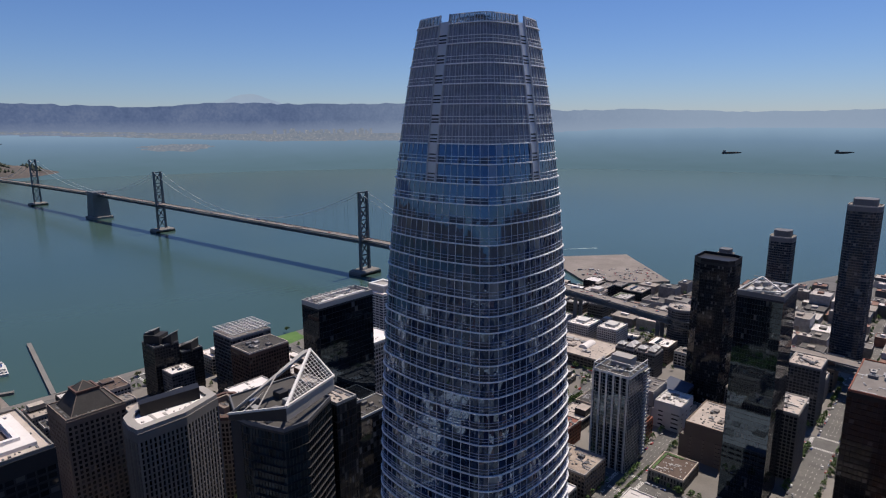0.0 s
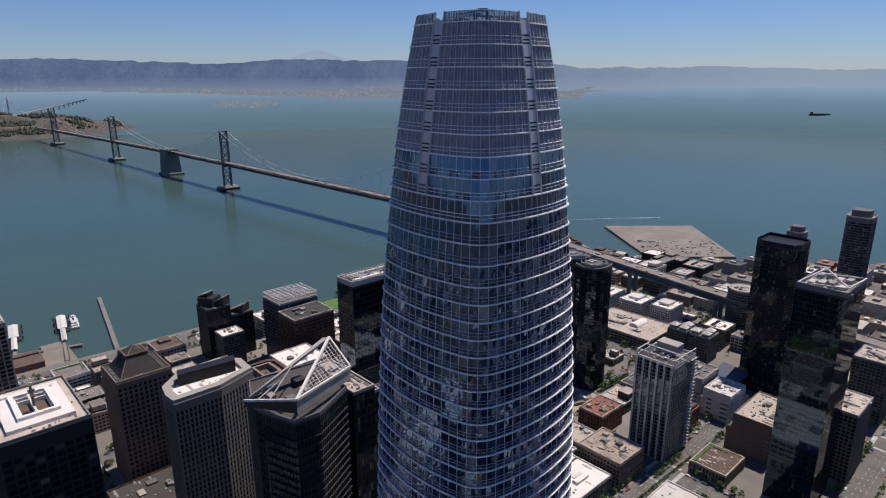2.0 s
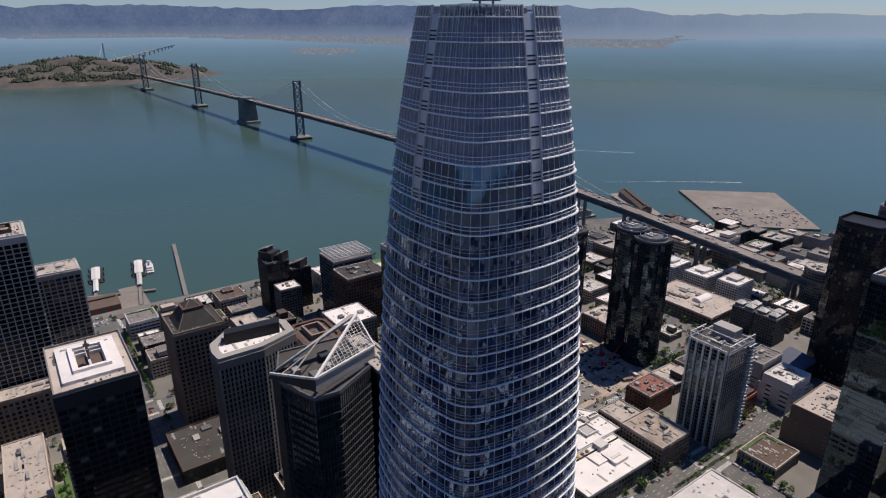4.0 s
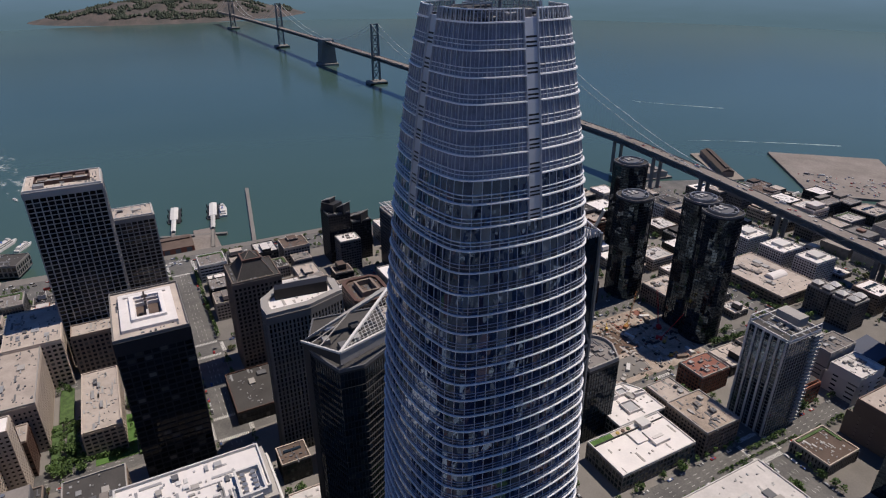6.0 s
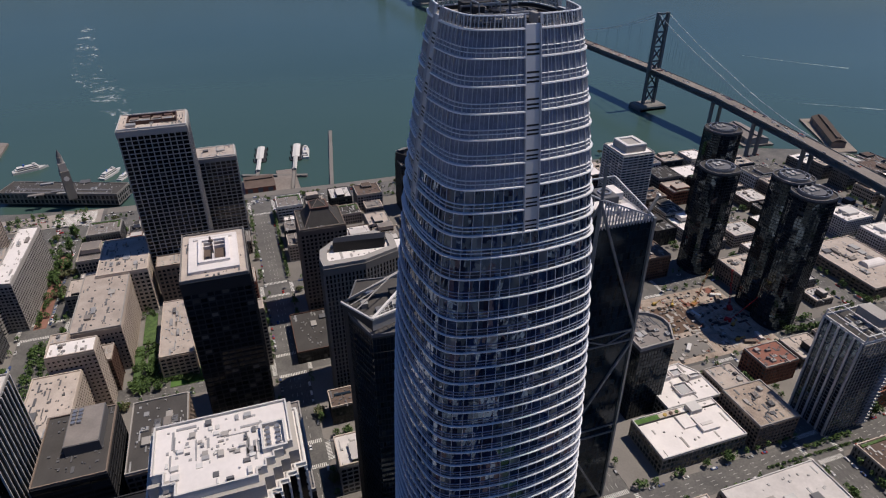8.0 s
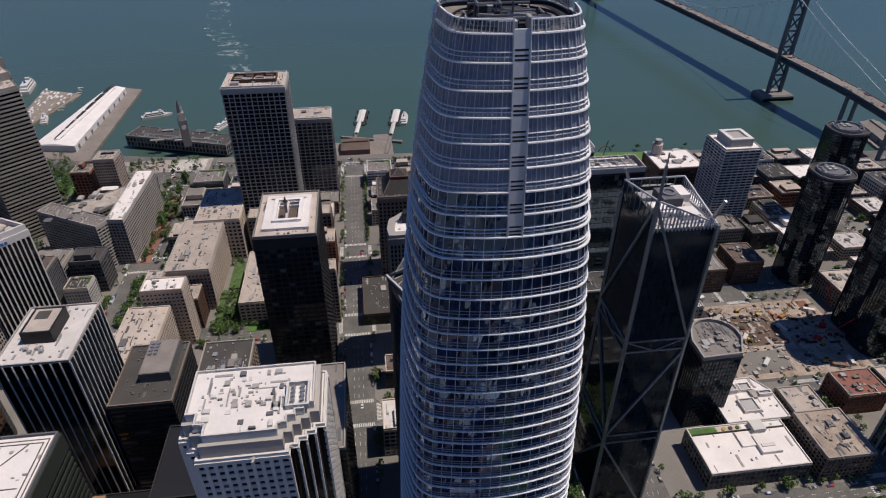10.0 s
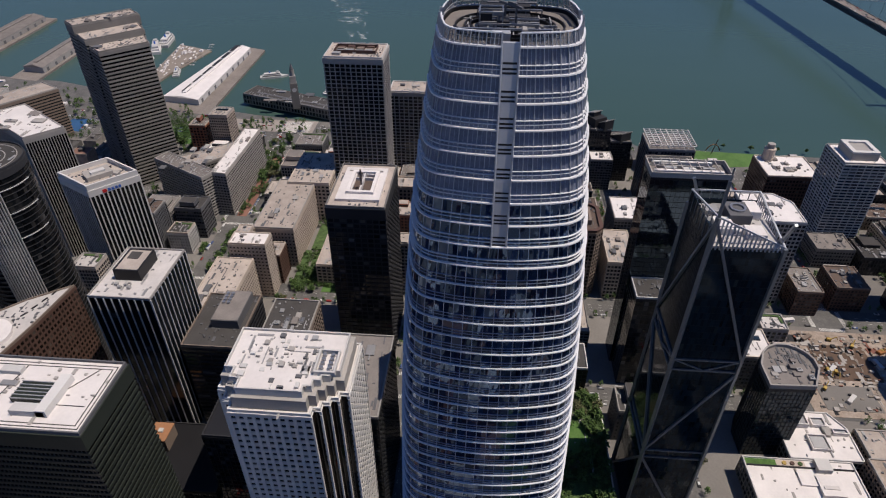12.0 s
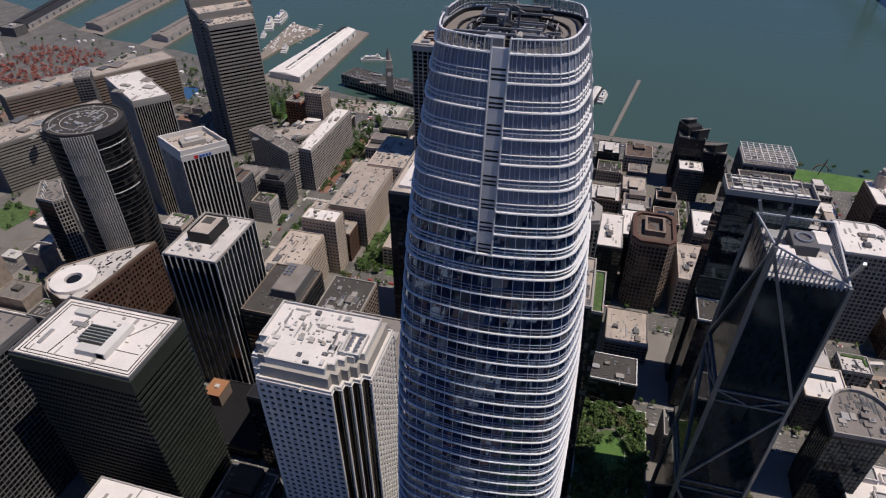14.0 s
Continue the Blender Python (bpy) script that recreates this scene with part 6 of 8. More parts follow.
for x0, x1, y0, y1, z, lab in ((-326, -296, 540, 578, 25, "white apartment block with rows of balconies"), (-280, -250, 540, 575, 27, "white apartment block with a machine roof"), (-238, -212, 544, 578, 29, "white apartment block with stepped roof")):
    e = building("apartment_block", rect(x0, x1, y0, y1), z, lab, WHITE, GL_DARK, 3.1, 1.2, 2.8, 0.9, 1.5, ROOF_WHITE, WHITE, 6, count=False, group="white apartment blocks")
    obj("upper_tier", *chamfered(-8, 6, -7, 9, z - 3, z + 0.4, 0.3), WHITE, e)
db = building("low_block", rect(-282, -196, 468, 530), 16, "wide low block with a tan roof and white skylights", TAN, GL_DARK, 4.0, 1.6, 5.0, 1.4, 2, ROOF_TAN, CREAM, 12, count=False)
V, F = [], []
for k in range(9):
    a = math.pi * k / 8
    for y in (-6, 18):
        V.append((8 + 6 * math.cos(a), y, 13 + 4.5 * math.sin(a)))
F = [(2 * k, 2 * k + 2, 2 * k + 3, 2 * k + 1) for k in range(8)] + [tuple(range(0, 18, 2)), tuple(range(17, 0, -2))]
obj("vault_skylight", V, F, ROOF_WHITE, db)
for px_, py_, zz in ((-176, 503, 30), (-148, 497, 33)):
    e = building("apartment_block", turned(px_, py_, 22, 24, 0), zz, "stepped grey apartment block with white pyramid roofs", GREY, GL_DARK, 3.1, 1.1, 2.8, 0.8, 1.5, ROOF_GREY, PALE, 2, count=False, group="pyramid-roofed apartments")
    for sx, sy in ((-6, -6), (5, 5), (6, -7)):
        obj("upper_tier", *prism(rect(sx - 4, sx + 4, sy - 4, sy + 4), zz - 3, zz + 1), CONCRETE, e)
        obj("pyramid_roof", [(sx - 4.6, sy - 4.6, zz + 1), (sx + 4.6, sy - 4.6, zz + 1), (sx + 4.6, sy + 4.6, zz + 1), (sx - 4.6, sy + 4.6, zz + 1), (sx, sy, zz + 4.4)], [(0, 1, 4), (1, 2, 4), (2, 3, 4), (3, 0, 4), (3, 2, 1, 0)], WHITE, e)
sh = building("low_block", rect(-108, -84, 424, 458), 20, "low dark hall under a sloping blue-grey roof", DARK, GL_DARK, 3.6, 1.0, 3.0, 0.4, 2, ROOF_DARK, GREY, 2, count=False)
obj("sloping_roof", [(-12.5, -17.5, 19), (12.5, -17.5, 17.4), (12.5, 17.5, 20), (-12.5, 17.5, 23), (-12.5, -17.5, 16.6), (12.5, -17.5, 16.6), (12.5, 17.5, 16.6), (-12.5, 17.5, 16.6)], [(0, 1, 2, 3), (7, 6, 5, 4), (0, 4, 5, 1), (1, 5, 6, 2), (2, 6, 7, 3), (3, 7, 4, 0)], mat("slate_blue_sheet", (0.05, 0.06, 0.09), 0.5), sh)
# transit hall with a garden roof
th = building("transit_hall", rect(-166, 220, 22, 66), 24, "long transit hall with a garden on its roof", PALE, GL_BLUE, 6.5, 1.2, 6.0, 0.5, 1.5, SHRUBS, WHITE, 0, count=False)
obj("lawn", *prism(disc(-154, 0, 14, 11, 24), 21.2, 21.4), GRASS, th)
obj("garden_path", *ring(disc(-155, 0, 20, 14.5, 28), disc(-155, 0, 18, 12.6, 28), 21.2, 21.36), PAVING, th)
obj("garden_path", *tube([(-190, -14, 21.3), (-184, -4, 21.3), (-178, -2, 21.3), (-175, 6, 21.3)], 1.1), PAVING, th)
building("office_building", rect(-192, -168, 10, 56), 46, "black glass block beside the garden", BLACK, GL_DARK, 3.9, 0.6, 3, 0.2, 2, ROOF_DARK, WHITE, 3, count=False)
building("office_building", rect(-272, -232, 36, 68), 20, "low car deck with planted terraces", CONCRETE, GL_DARK, 3.3, 1.4, 4.0, 0.8, 1, ROOF_TAN, CONCRETE, 3, count=False)
# added block: its bulk and black roof stand in for the gap's shade
building("office_building", rect(-124, -76, -172, -134), 72, "added black block that darkens the shaded gap between towers", BLACK, GL_DARK, 3.9, 0.9, 3.0, 0.4, 3, BLACK, DARK, -1, count=False)
# added low block: dark walls and roof imitate the shaded street
building("office_building", rect(-334, -280, -62, -8), 14, "added low block with a felt roof, dark for tower shade", DARK, GL_DARK, 3.9, 0.9, 3.0, 0.4, 2, ROOF_DARK, BROWN, 4, count=False)
# added low block, coloured black where the ground lies in tower shade
building("office_building", rect(-128, -78, -232, -178), 12, "added low block, roofed black for the shade between towers", BLACK, GL_DARK, 4.0, 0.9, 3.0, 0.4, 2, BLACK, DARK, -1, count=False)

building("low_block", rect(-57, 22, 172, 246), 19, "broad low pale-roofed city hall block", PALE, GL_DARK, 5, 2.5, 6, 1.5, 2, ROOF_PALE, WHITE, 9, count=False)

# ---- the bridge over the bay ----
bridge = thing("suspension_bridge", -760, 621, 0, "grey steel double-deck suspension bridge with cross-braced towers", "bridge")
BO = Vector((-760, 621, 0))


def deck_at(x):
    pts = [(300, 575, 30), (-60, 588, 42), (-175, 594, 48), (-430, 615, 58), (-617, 625, 64), (-770, 615, 69), (-1536, 572, 75), (-1912, 552, 76), (-2398, 528, 73), (-3150, 489, 66), (-3420, 474, 60)]
    for (x0, y0, z0), (x1, y1, z1) in zip(pts, pts[1:]):
        if x <= x0 and x >= x1:
            t = (x - x0) / (x1 - x0)
            return Vector((x, y0 + (y1 - y0) * t, z0 + (z1 - z0) * t)) - BO
    return Vector((x, pts[-1][1], pts[-1][2])) - BO


JOINTS = [300, -60, -175, -430, -617, -770, -1153, -1536, -1912, -2398, -2774, -3150, -3420]
for xa, xb in zip(JOINTS, JOINTS[1:]):
    for nm, lo, w, th, m in (("upper_deck", 0, 20, 0.9, PIER_TOP), ("lower_deck", -7.6, 19, 0.9, BRIDGE_GREY)):
        a, b = deck_at(xa), deck_at(xb)
        obj(nm, *bar(a + Vector((0, 0, lo)), b + Vector((0, 0, lo)), w, th), m, bridge)
    for s in (-1, 1):
        side = Vector((0, s * 10.0, 0))
        P = [bar(deck_at(xa) + side + Vector((0, 0, 0.6)), deck_at(xb) + side + Vector((0, 0, 0.6)), 0.7, 1.6), bar(deck_at(xa) + side - Vector((0, 0, 7.6)), deck_at(xb) + side - Vector((0, 0, 7.6)), 0.7, 1.2)]
        n = max(2, round(abs(xb - xa) / 12))
        for k in range(n):
            p, q = deck_at(xa + (xb - xa) * k / n), deck_at(xa + (xb - xa) * (k + 1) / n)
            up, dn = (p, q) if k % 2 else (q, p)
            P += [bar(up + side, dn + side - Vector((0, 0, 7.6)), 0.55), bar(p + side, p + side - Vector((0, 0, 7.6)), 0.45)]
        obj("side_truss", *join(*P), BRIDGE_GREY, bridge)


def bridge_tower(x, top, foot):
    c = deck_at(x); c.z = 0
    t = obj("tower", *join(*[bar(c + Vector((0, s * 10.5, foot)), c + Vector((0, s * 9.2, top)), 5.6, 4.2) for s in (-1, 1)]), BRIDGE_GREY, bridge)
    zs = [foot + 2, foot + 28, foot + 54, 82, 106, 130, top - 2]
    for k in range(len(zs) - 1):
        for s in (-1, 1):
            obj("cross_brace", *bar(c + Vector((0, s * 10, zs[k])), c + Vector((0, -s * 9.6, zs[k + 1])), 2.0), BRIDGE_GREY, t)
        obj("strut", *bar(c + Vector((0, -10, zs[k + 1])), c + Vector((0, 10, zs[k + 1])), 2.4), BRIDGE_GREY, t)
    obj("pier_foot", *chamfered(c.x - 17, c.x + 17, c.y - 26, c.y + 26, -3, foot, 2.5), CONCRETE, bridge)
    obj("fender", *ring(rect(c.x - 17, c.x + 17, c.y - 27, c.y + 27), rect(c.x - 14, c.x + 14, c.y - 24, c.y + 24), -2, 3.5), GREY, bridge)


for x in (-770, -1536, -2398, -3150):
    bridge_tower(x, 161, 9)
ca = deck_at(-1912)
V, F = prism(rect(ca.x - 22, ca.x + 22, ca.y - 20, ca.y + 20), 0, 82)
V = [(x * 1.0 + (3 * (1 if x > ca.x else -1) if z < 1 else 0), y + (5 * (1 if y > ca.y else -1) if z < 1 else 0), z) for x, y, z in V]
obj("anchorage", V, F, BRIDGE_GREY, bridge, "tall grey concrete anchorage")
obj("pier_foot", *chamfered(ca.x - 28, ca.x + 28, ca.y - 30, ca.y + 30, -3, 8, 2), CONCRETE, bridge)
for xa, za, xb, zb in ((-430, 60, -770, 160), (-770, 160, -1536, 160), (-1536, 160, -1912, 80), (-1912, 80, -2398, 160), (-2398, 160, -3150, 160), (-3150, 160, -3420, 64)):
    for s in (-1, 1):
        P, S, last = [], [], None
        for k in range(25):
            t = k / 24
            x = xa + (xb - xa) * t
            sag = (83 if za == zb else 16) * 4 * t * (1 - t)
            p = Vector((x + 760, deck_at(x).y + s * 10, za + (zb - za) * t - sag))
            P.append(p)
            d = deck_at(x).z
            if 0 < k < 24 and p.z > d + 2:
                S.append(bar((p.x, p.y, d), p, 0.16))
        obj("main_cable", *tube(P, 0.9), CABLE, bridge)
        if S:
            tagged(obj("hanger", *join(*S), BRIDGE_GREY, bridge), kind="stuff")
for x in (-617, -525, -430, -300, -175, -60, 80, 200):
    d = deck_at(x)
    for s in (-1, 1):
        obj("pier_column", *bar((d.x, d.y + s * 8, LAND), (d.x, d.y + s * 8, d.z - 8), 4.5, 3.5), CONCRETE if x < -500 else BRIDGE_GREY, bridge)
    obj("pier_beam", *bar((d.x, d.y - 10, d.z - 10), (d.x, d.y + 10, d.z - 10), 4, 3), CONCRETE if x < -500 else BRIDGE_GREY, bridge)
# far white bridge beyond the island
far_bridge = thing("far_bridge", *far(-4750, 560, 0), "pale far viaduct with one white cable tower", "bridge")
fo = far_bridge.location
fd = [Vector(far(-4600 - 260 * k, 520 + 95 * k, 50 - 2.2 * k)) - fo for k in range(15)]
obj("mast", *bar(Vector((0, 0, 0)), Vector(far(-4750, 560, 165)) - fo, 7), WHITE, far_bridge)
mt = Vector(far(-4750, 560, 163)) - fo
for k in range(14):
    obj("deck", *bar(fd[k], fd[k + 1], 14, 5), PALE, far_bridge)
    obj("column", *bar((fd[k].x, fd[k].y, fd[k].z), (fd[k].x, fd[k].y, Vector(far(-4600 - 260 * k, 520 + 95 * k, 0)).z - fo.z), 6), PALE, far_bridge)
for q in (Vector(far(-4500, 480, 52)) - fo, Vector(far(-5050, 690, 48)) - fo):
    obj("cable", *bar(mt, q, 2.0), WHITE, far_bridge)

# ---- waterfront ----


def pier_deck(name, poly, label, material=PIER_TOP, z=3.2):
    return tagged(obj(name, *prism(ccw(poly), -1.5, z), material), label, "pier", kind="structure")


def shed(poly, z, label, wall, roof, rise=4.0):
    """A long pier shed: walls with doors, a low ridged roof and a monitor."""
    poly = ccw(poly)
    c = Vector((sum(p[0] for p in poly) / 4, sum(p[1] for p in poly) / 4))
    L = [Vector(p) - c for p in poly]
    if (L[1] - L[0]).length < (L[2] - L[1]).length:
        L = L[1:] + L[:1]
    e = thing("pier_shed", c.x, c.y, 3.2, label, "shed")
    obj("wall", *prism([tuple(p) for p in L], 0, z), wall, e)
    a, b = (L[1] + L[2]) / 2, (L[3] + L[0]) / 2
    V = [(*(p * 1.01), z) for p in L] + [(*(b * 1.0), z + rise), (*(a * 1.0), z + rise)]
    obj("roof", V, [(0, 1, 5, 4), (2, 3, 4, 5), (1, 2, 5), (3, 0, 4), (3, 2, 1, 0)], roof, e)
    obj("monitor", *bar((*(b * 0.9), z + rise), (*(a * 0.9), z + rise), 5.5, 2.4), roof, e)
    n = max(3, int((L[1] - L[0]).length / 24))
    for s, t in ((L[0], L[1]), (L[2], L[3])):
        d = (t - s).normalized()
        nr = Vector((d.y, -d.x))
        for k in range(n):
            p = s + (t - s) * ((k + 0.5) / n)
            obj("shed_door", *bar((*(p - d * 3 + nr * 0.12), 3), (*(p + d * 3 + nr * 0.12), 3), 0.25, 5.5), GREY, e)
    TAKEN.append((min(p[0] for p in poly), max(p[0] for p in poly), min(p[1] for p in poly), max(p[1] for p in poly)))
    return e


pier_deck("pier_1", [(-660, -505), (-650, -410), (-925, -415), (-945, -468)], "concrete finger pier")
shed([(-690, -489), (-680, -434), (-908, -434), (-918, -462)], 9, "long white pier shed with dark solar strips on its roof", WHITE, ROOF_WHITE, 2.5)
tagged(obj("solar_strip", *join(*[bar((-700 - 36 * k, -462 + 1.2 * k, 15.3), (-730 - 36 * k, -461 + 1.2 * k, 15.3), 9, 0.3) for k in range(6)]), DARK), "dark solar panels on the shed roof", "solar panels", kind="stuff")
pier_deck("pier_2", [(-760, -775), (-752, -725), (-1010, -740), (-1016, -785)], "concrete finger pier")
shed([(-790, -768), (-785, -732), (-990, -746), (-995, -778)], 9, "white pier shed with a dark roof", PALE, ROOF_GREY)
pier_deck("pier_3", [(-800, -935), (-790, -870), (-1080, -890), (-1090, -955)], "concrete finger pier")
shed([(-815, -925), (-805, -880), (-1060, -900), (-1070, -945)], 9, "white pier shed with a grey roof", PALE, ROOF_GREY)
pier_deck("pier_10", [(-762, -1062), (-770, -1010), (-1120, -1090), (-1110, -1160)], "concrete finger pier")
shed([(-778, -1056), (-782, -1020), (-1090, -1092), (-1084, -1140)], 9, "long pier shed under rows of dark solar panels", PALE, DARK)
pier_deck("pier_4", [(-690, -560), (-686, -545), (-900, -520), (-905, -545)], "timber ferry landing", TIMBER)
pier_deck("pier_11", [(-800, -562), (-786, -536), (-918, -508), (-948, -578)], "crowded timber marina deck", TIMBER, 1.6)
P = []
mg = random.Random(8)
for k in range(70):
    u, v = mg.uniform(0.03, 0.97), mg.uniform(0.06, 0.94)
    q = Vector((-800, -562)).lerp(Vector((-786, -536)), v).lerp(Vector((-948, -578)).lerp(Vector((-918, -508)), v), u)
    w, d = mg.uniform(0.8, 5), mg.uniform(0.6, 1.6)
    P.append(chamfered(q.x - w, q.x + w, q.y - d, q.y + d, 1.6, mg.uniform(2.4, 5), 0.2))
tagged(obj("marina_huts", *join(*P), ROOF_WHITE), "white huts, canopies and small boats crowding the marina deck", "huts", kind="stuff")
pier_deck("pier_5", [(-622, 23), (-622, 28), (-824, 61), (-825, 56)], "thin grey walking pier on piles", CONCRETE)
P = [bar((-640 - 20 * k, 28 + 3.3 * k + s * 2, -2), (-640 - 20 * k, 28 + 3.3 * k + s * 2, 2), 0.9) for k in range(9) for s in (-1, 1)]
tagged(obj("pier_pile", *join(*P), CONCRETE), "round concrete piles under a pier", "pile", kind="stuff")
pier_deck("pier_6", [(-618, -95), (-618, -15), (-690, -15), (-690, -40), (-668, -40), (-668, -95)], "low concrete ferry quay", PIER_TOP, 3.0)
shed([(-664, -84), (-664, -46), (-626, -46), (-626, -84)], 7, "small brick quay house with a brown roof", BRICK, ROOF_BROWN, 4)
pier_deck("pier_7", [(-497, 748), (-488, 785), (-618, 860), (-630, 818)], "timber pier under brown sheds", TIMBER)
shed([(-512, 758), (-504, 778), (-606, 846), (-614, 824)], 9, "long brown pier shed with ridged roofs", TAN, mat("rust_brown_roof", (0.085, 0.066, 0.055), 0.9))
pier_deck("pier_8", [(-560, 640), (-552, 690), (-640, 700), (-640, 655)], "pale pier head", PIER_TOP)
shed([(-562, 648), (-556, 682), (-628, 692), (-630, 662)], 8, "grey pier shed with flat ridge", PALE, ROOF_GREY)

# station hall with its clock tower
hall = building("ferry_hall", [(-694, -372), (-645, -233), (-676, -222), (-726, -361)], 17, "long grey arcaded ferry hall with skylit roof", CONCRETE, GL_DARK, 6.5, 1.5, 5.0, 1.6, 1.5, ROOF_DARK, CONCRETE, 6, count=False)
ho = hall.location
dh = (Vector((-645, -233, 0)) - Vector((-694, -372, 0))).normalized()
mid = Vector((-676, -298, 0)) - ho
for s in (-8, 8):
    nn = Vector((dh.y, -dh.x, 0))
    obj("skylight", *bar(mid + nn * (s * 0.6) - dh * 60 + Vector((0, 0, 16)), mid + nn * (s * 0.6) + dh * 60 + Vector((0, 0, 16)), 4, 3), GREY, hall)
ct = Vector((-662, -285, 0)) - ho
tw = obj("clock_tower", *prism(turned(ct.x, ct.y, 10, 10, 20), 10, 46), CONCRETE, hall)
obj("tower_stage", *prism(turned(ct.x, ct.y, 8, 8, 20), 46, 56), PALE, tw)
obj("tower_stage", *prism(disc(ct.x, ct.y, 3.2, 3.2, 12), 56, 64), PALE, tw)
V, F = prism(disc(ct.x, ct.y, 3.0, 3.0, 12), 64, 72, False)
V = [(ct.x + (x - ct.x) * (0.15 if z > 70 else 1), ct.y + (y - ct.y) * (0.15 if z > 70 else 1), z) for x, y, z in V]
obj("cupola", V, F, GREY, tw)
for q in range(4):
    a = radians(20 + 90 * q)
    p = ct + Vector((math.cos(a) * 5.05, math.sin(a) * 5.05, 40))
    v, f = prism(disc(0, 0, 3.0, 3.0, 18), -0.15, 0.15)
    o = obj("clock_face", v, f, WHITE, tw, "white round clock face", at=p)
    o.rotation_euler = (radians(90), 0, a + radians(90))


def boat(x, y, L, deg, label, decks=2, hull=WHITE, z=0.0, k=1.0):
    """A ferry or ship: hull with a pointed bow, decks and a wheelhouse."""
    e = thing("ferry" if decks > 1 else "boat", x, y, z, label, "boat", rz=radians(deg))
    B = L * 0.24
    poly = [(-L / 2, -B / 2), (L * 0.22, -B / 2), (L / 2, 0), (L * 0.22, B / 2), (-L / 2, B / 2)]
    obj("hull", *prism(poly, -0.8, L * 0.07), hull, e)
    for d in range(decks):
        s = 0.9 - 0.13 * d
        zz = L * (0.07 + 0.055 * d)
        o = obj("deckhouse", *chamfered(-L * 0.46 * s, L * 0.27 * s, -B * 0.42 * s, B * 0.42 * s, zz, zz + L * 0.05, L * 0.006), WHITE, e)
        obj("window_row", *ring(rect(-L * 0.44 * s, L * 0.255 * s, -B * 0.428 * s, B * 0.428 * s), rect(-L * 0.42 * s, L * 0.24 * s, -B * 0.38 * s, B * 0.38 * s), zz + L * 0.018, zz + L * 0.036), GL_DARK, o)
    zz = L * (0.07 + 0.055 * decks)
    obj("wheelhouse", *chamfered(L * 0.08, L * 0.17, -B * 0.2, B * 0.2, zz, zz + L * 0.045, L * 0.006), WHITE, e)
    obj("funnel", *prism(disc(-L * 0.15, 0, L * 0.025, L * 0.02, 10), zz, zz + L * 0.06), BLUE, e)
    return e


for x, y, L, dg_ in ((-748, 8.5, 44, 171), (-756, -255, 40, 150), (-742, -235, 30, 150), (-812, -525, 40, 197), (-925, -612, 66, 203), (-870, -596, 34, 200),
                     (-880, -700, 44, 185), (-960, -705, 38, 190), (-806, -362, 44, 110), (-964, -608, 70, 190)):
    boat(x, y, L, dg_, "white passenger ferry moored at the quay", 2)
for k in range(9):
    boat(-850 - 13 * k, -516 - 3 * (k % 3), 9, 100, "small white boat in the marina", 1)
for g, D, L in ((24.7, 5500, 150), (32.7, 5850, 150)):
    p = polar(D, g, 0)
    s = (Vector(p) - EYE0).length / D
    e = thing("cargo_ship", p[0], p[1], p[2], "dark long cargo ship at anchor", "ship", rz=radians(38))
    Ls = L * s
    obj("hull", *prism([(-Ls / 2, -9), (Ls * 0.42, -9), (Ls / 2, 0), (Ls * 0.42, 9), (-Ls / 2, 9)], -2, 11 * s), DARK, e)
    obj("bridge_house", *chamfered(-Ls * 0.46, -Ls * 0.36, -8, 8, 11 * s, 27 * s, 1), GREY, e)
    for k in range(4):
        obj("hatch", *chamfered(-Ls * 0.28 + k * Ls * 0.16, -Ls * 0.28 + k * Ls * 0.16 + Ls * 0.12, -7, 7, 11 * s, 14 * s, 0.5), BROWN, e)


for (xa, ya), (xb, yb), (xn, yn), (xg, yg) in (((-781, -52), (-735, -58), (-694, -65), (-668, -69)), ((-776, 0), (-727, -8), (-684, -14), (-625, -23))):
    e = thing("ferry_float", xa, ya, 0, "white-roofed ferry float with a gangway to the quay", "float", "ferry floats", rz=math.atan2(yb - ya, xb - xa))
    L1 = math.hypot(xb - xa, yb - ya)
    L2, L3 = L1 + math.hypot(xn - xb, yn - yb), L1 + math.hypot(xn - xb, yn - yb) + math.hypot(xg - xn, yg - yn)
    obj("pontoon", *chamfered(-3, L1 + 3, -8, 8, -0.8, 1.6, 0.3), DARK, e)
    for nm, u0, u1, w in (("canopy", 0, L1, 5.2), ("gangway_roof", L1 + 0.5, L2, 3.0)):
        obj(nm, [(u0, -w, 5.4), (u1, -w, 5.4), (u1, w, 5.4), (u0, w, 5.4), (u0, 0, 6.6), (u1, 0, 6.6)], [(0, 1, 5, 4), (2, 3, 4, 5), (1, 2, 5), (3, 0, 4), (3, 2, 1, 0)], WHITE, e)
    for k in range(6):
        for s_ in (-4.6, 4.6):
            obj("post", *bar((1 + (L1 - 2) * k / 5, s_, 1.6), (1 + (L1 - 2) * k / 5, s_, 5.5), 0.5), GREY, e)
    for u in (2, L1 * 0.5, L1 - 2):
        for s_ in (-9, 9):
            obj("mooring_pile", *bar((u, s_, -2), (u, s_, 5), 1.1), DARK, e)
    obj("gangway", *join(bar((L1, 0, 2.2), (L3, 0, 3.4), 4.4, 0.5), bar((L2, 2.2, 4.2), (L3, 2.2, 4.6), 0.2, 1.1), bar((L2, -2.2, 4.2), (L3, -2.2, 4.6), 0.2, 1.1)), CONCRETE, e)
pier_deck("pier_9", [(-692, -86), (-687, -84), (-661, -2), (-666, 0)], "grey concrete landing arm by the quay", CONCRETE, 3.1)


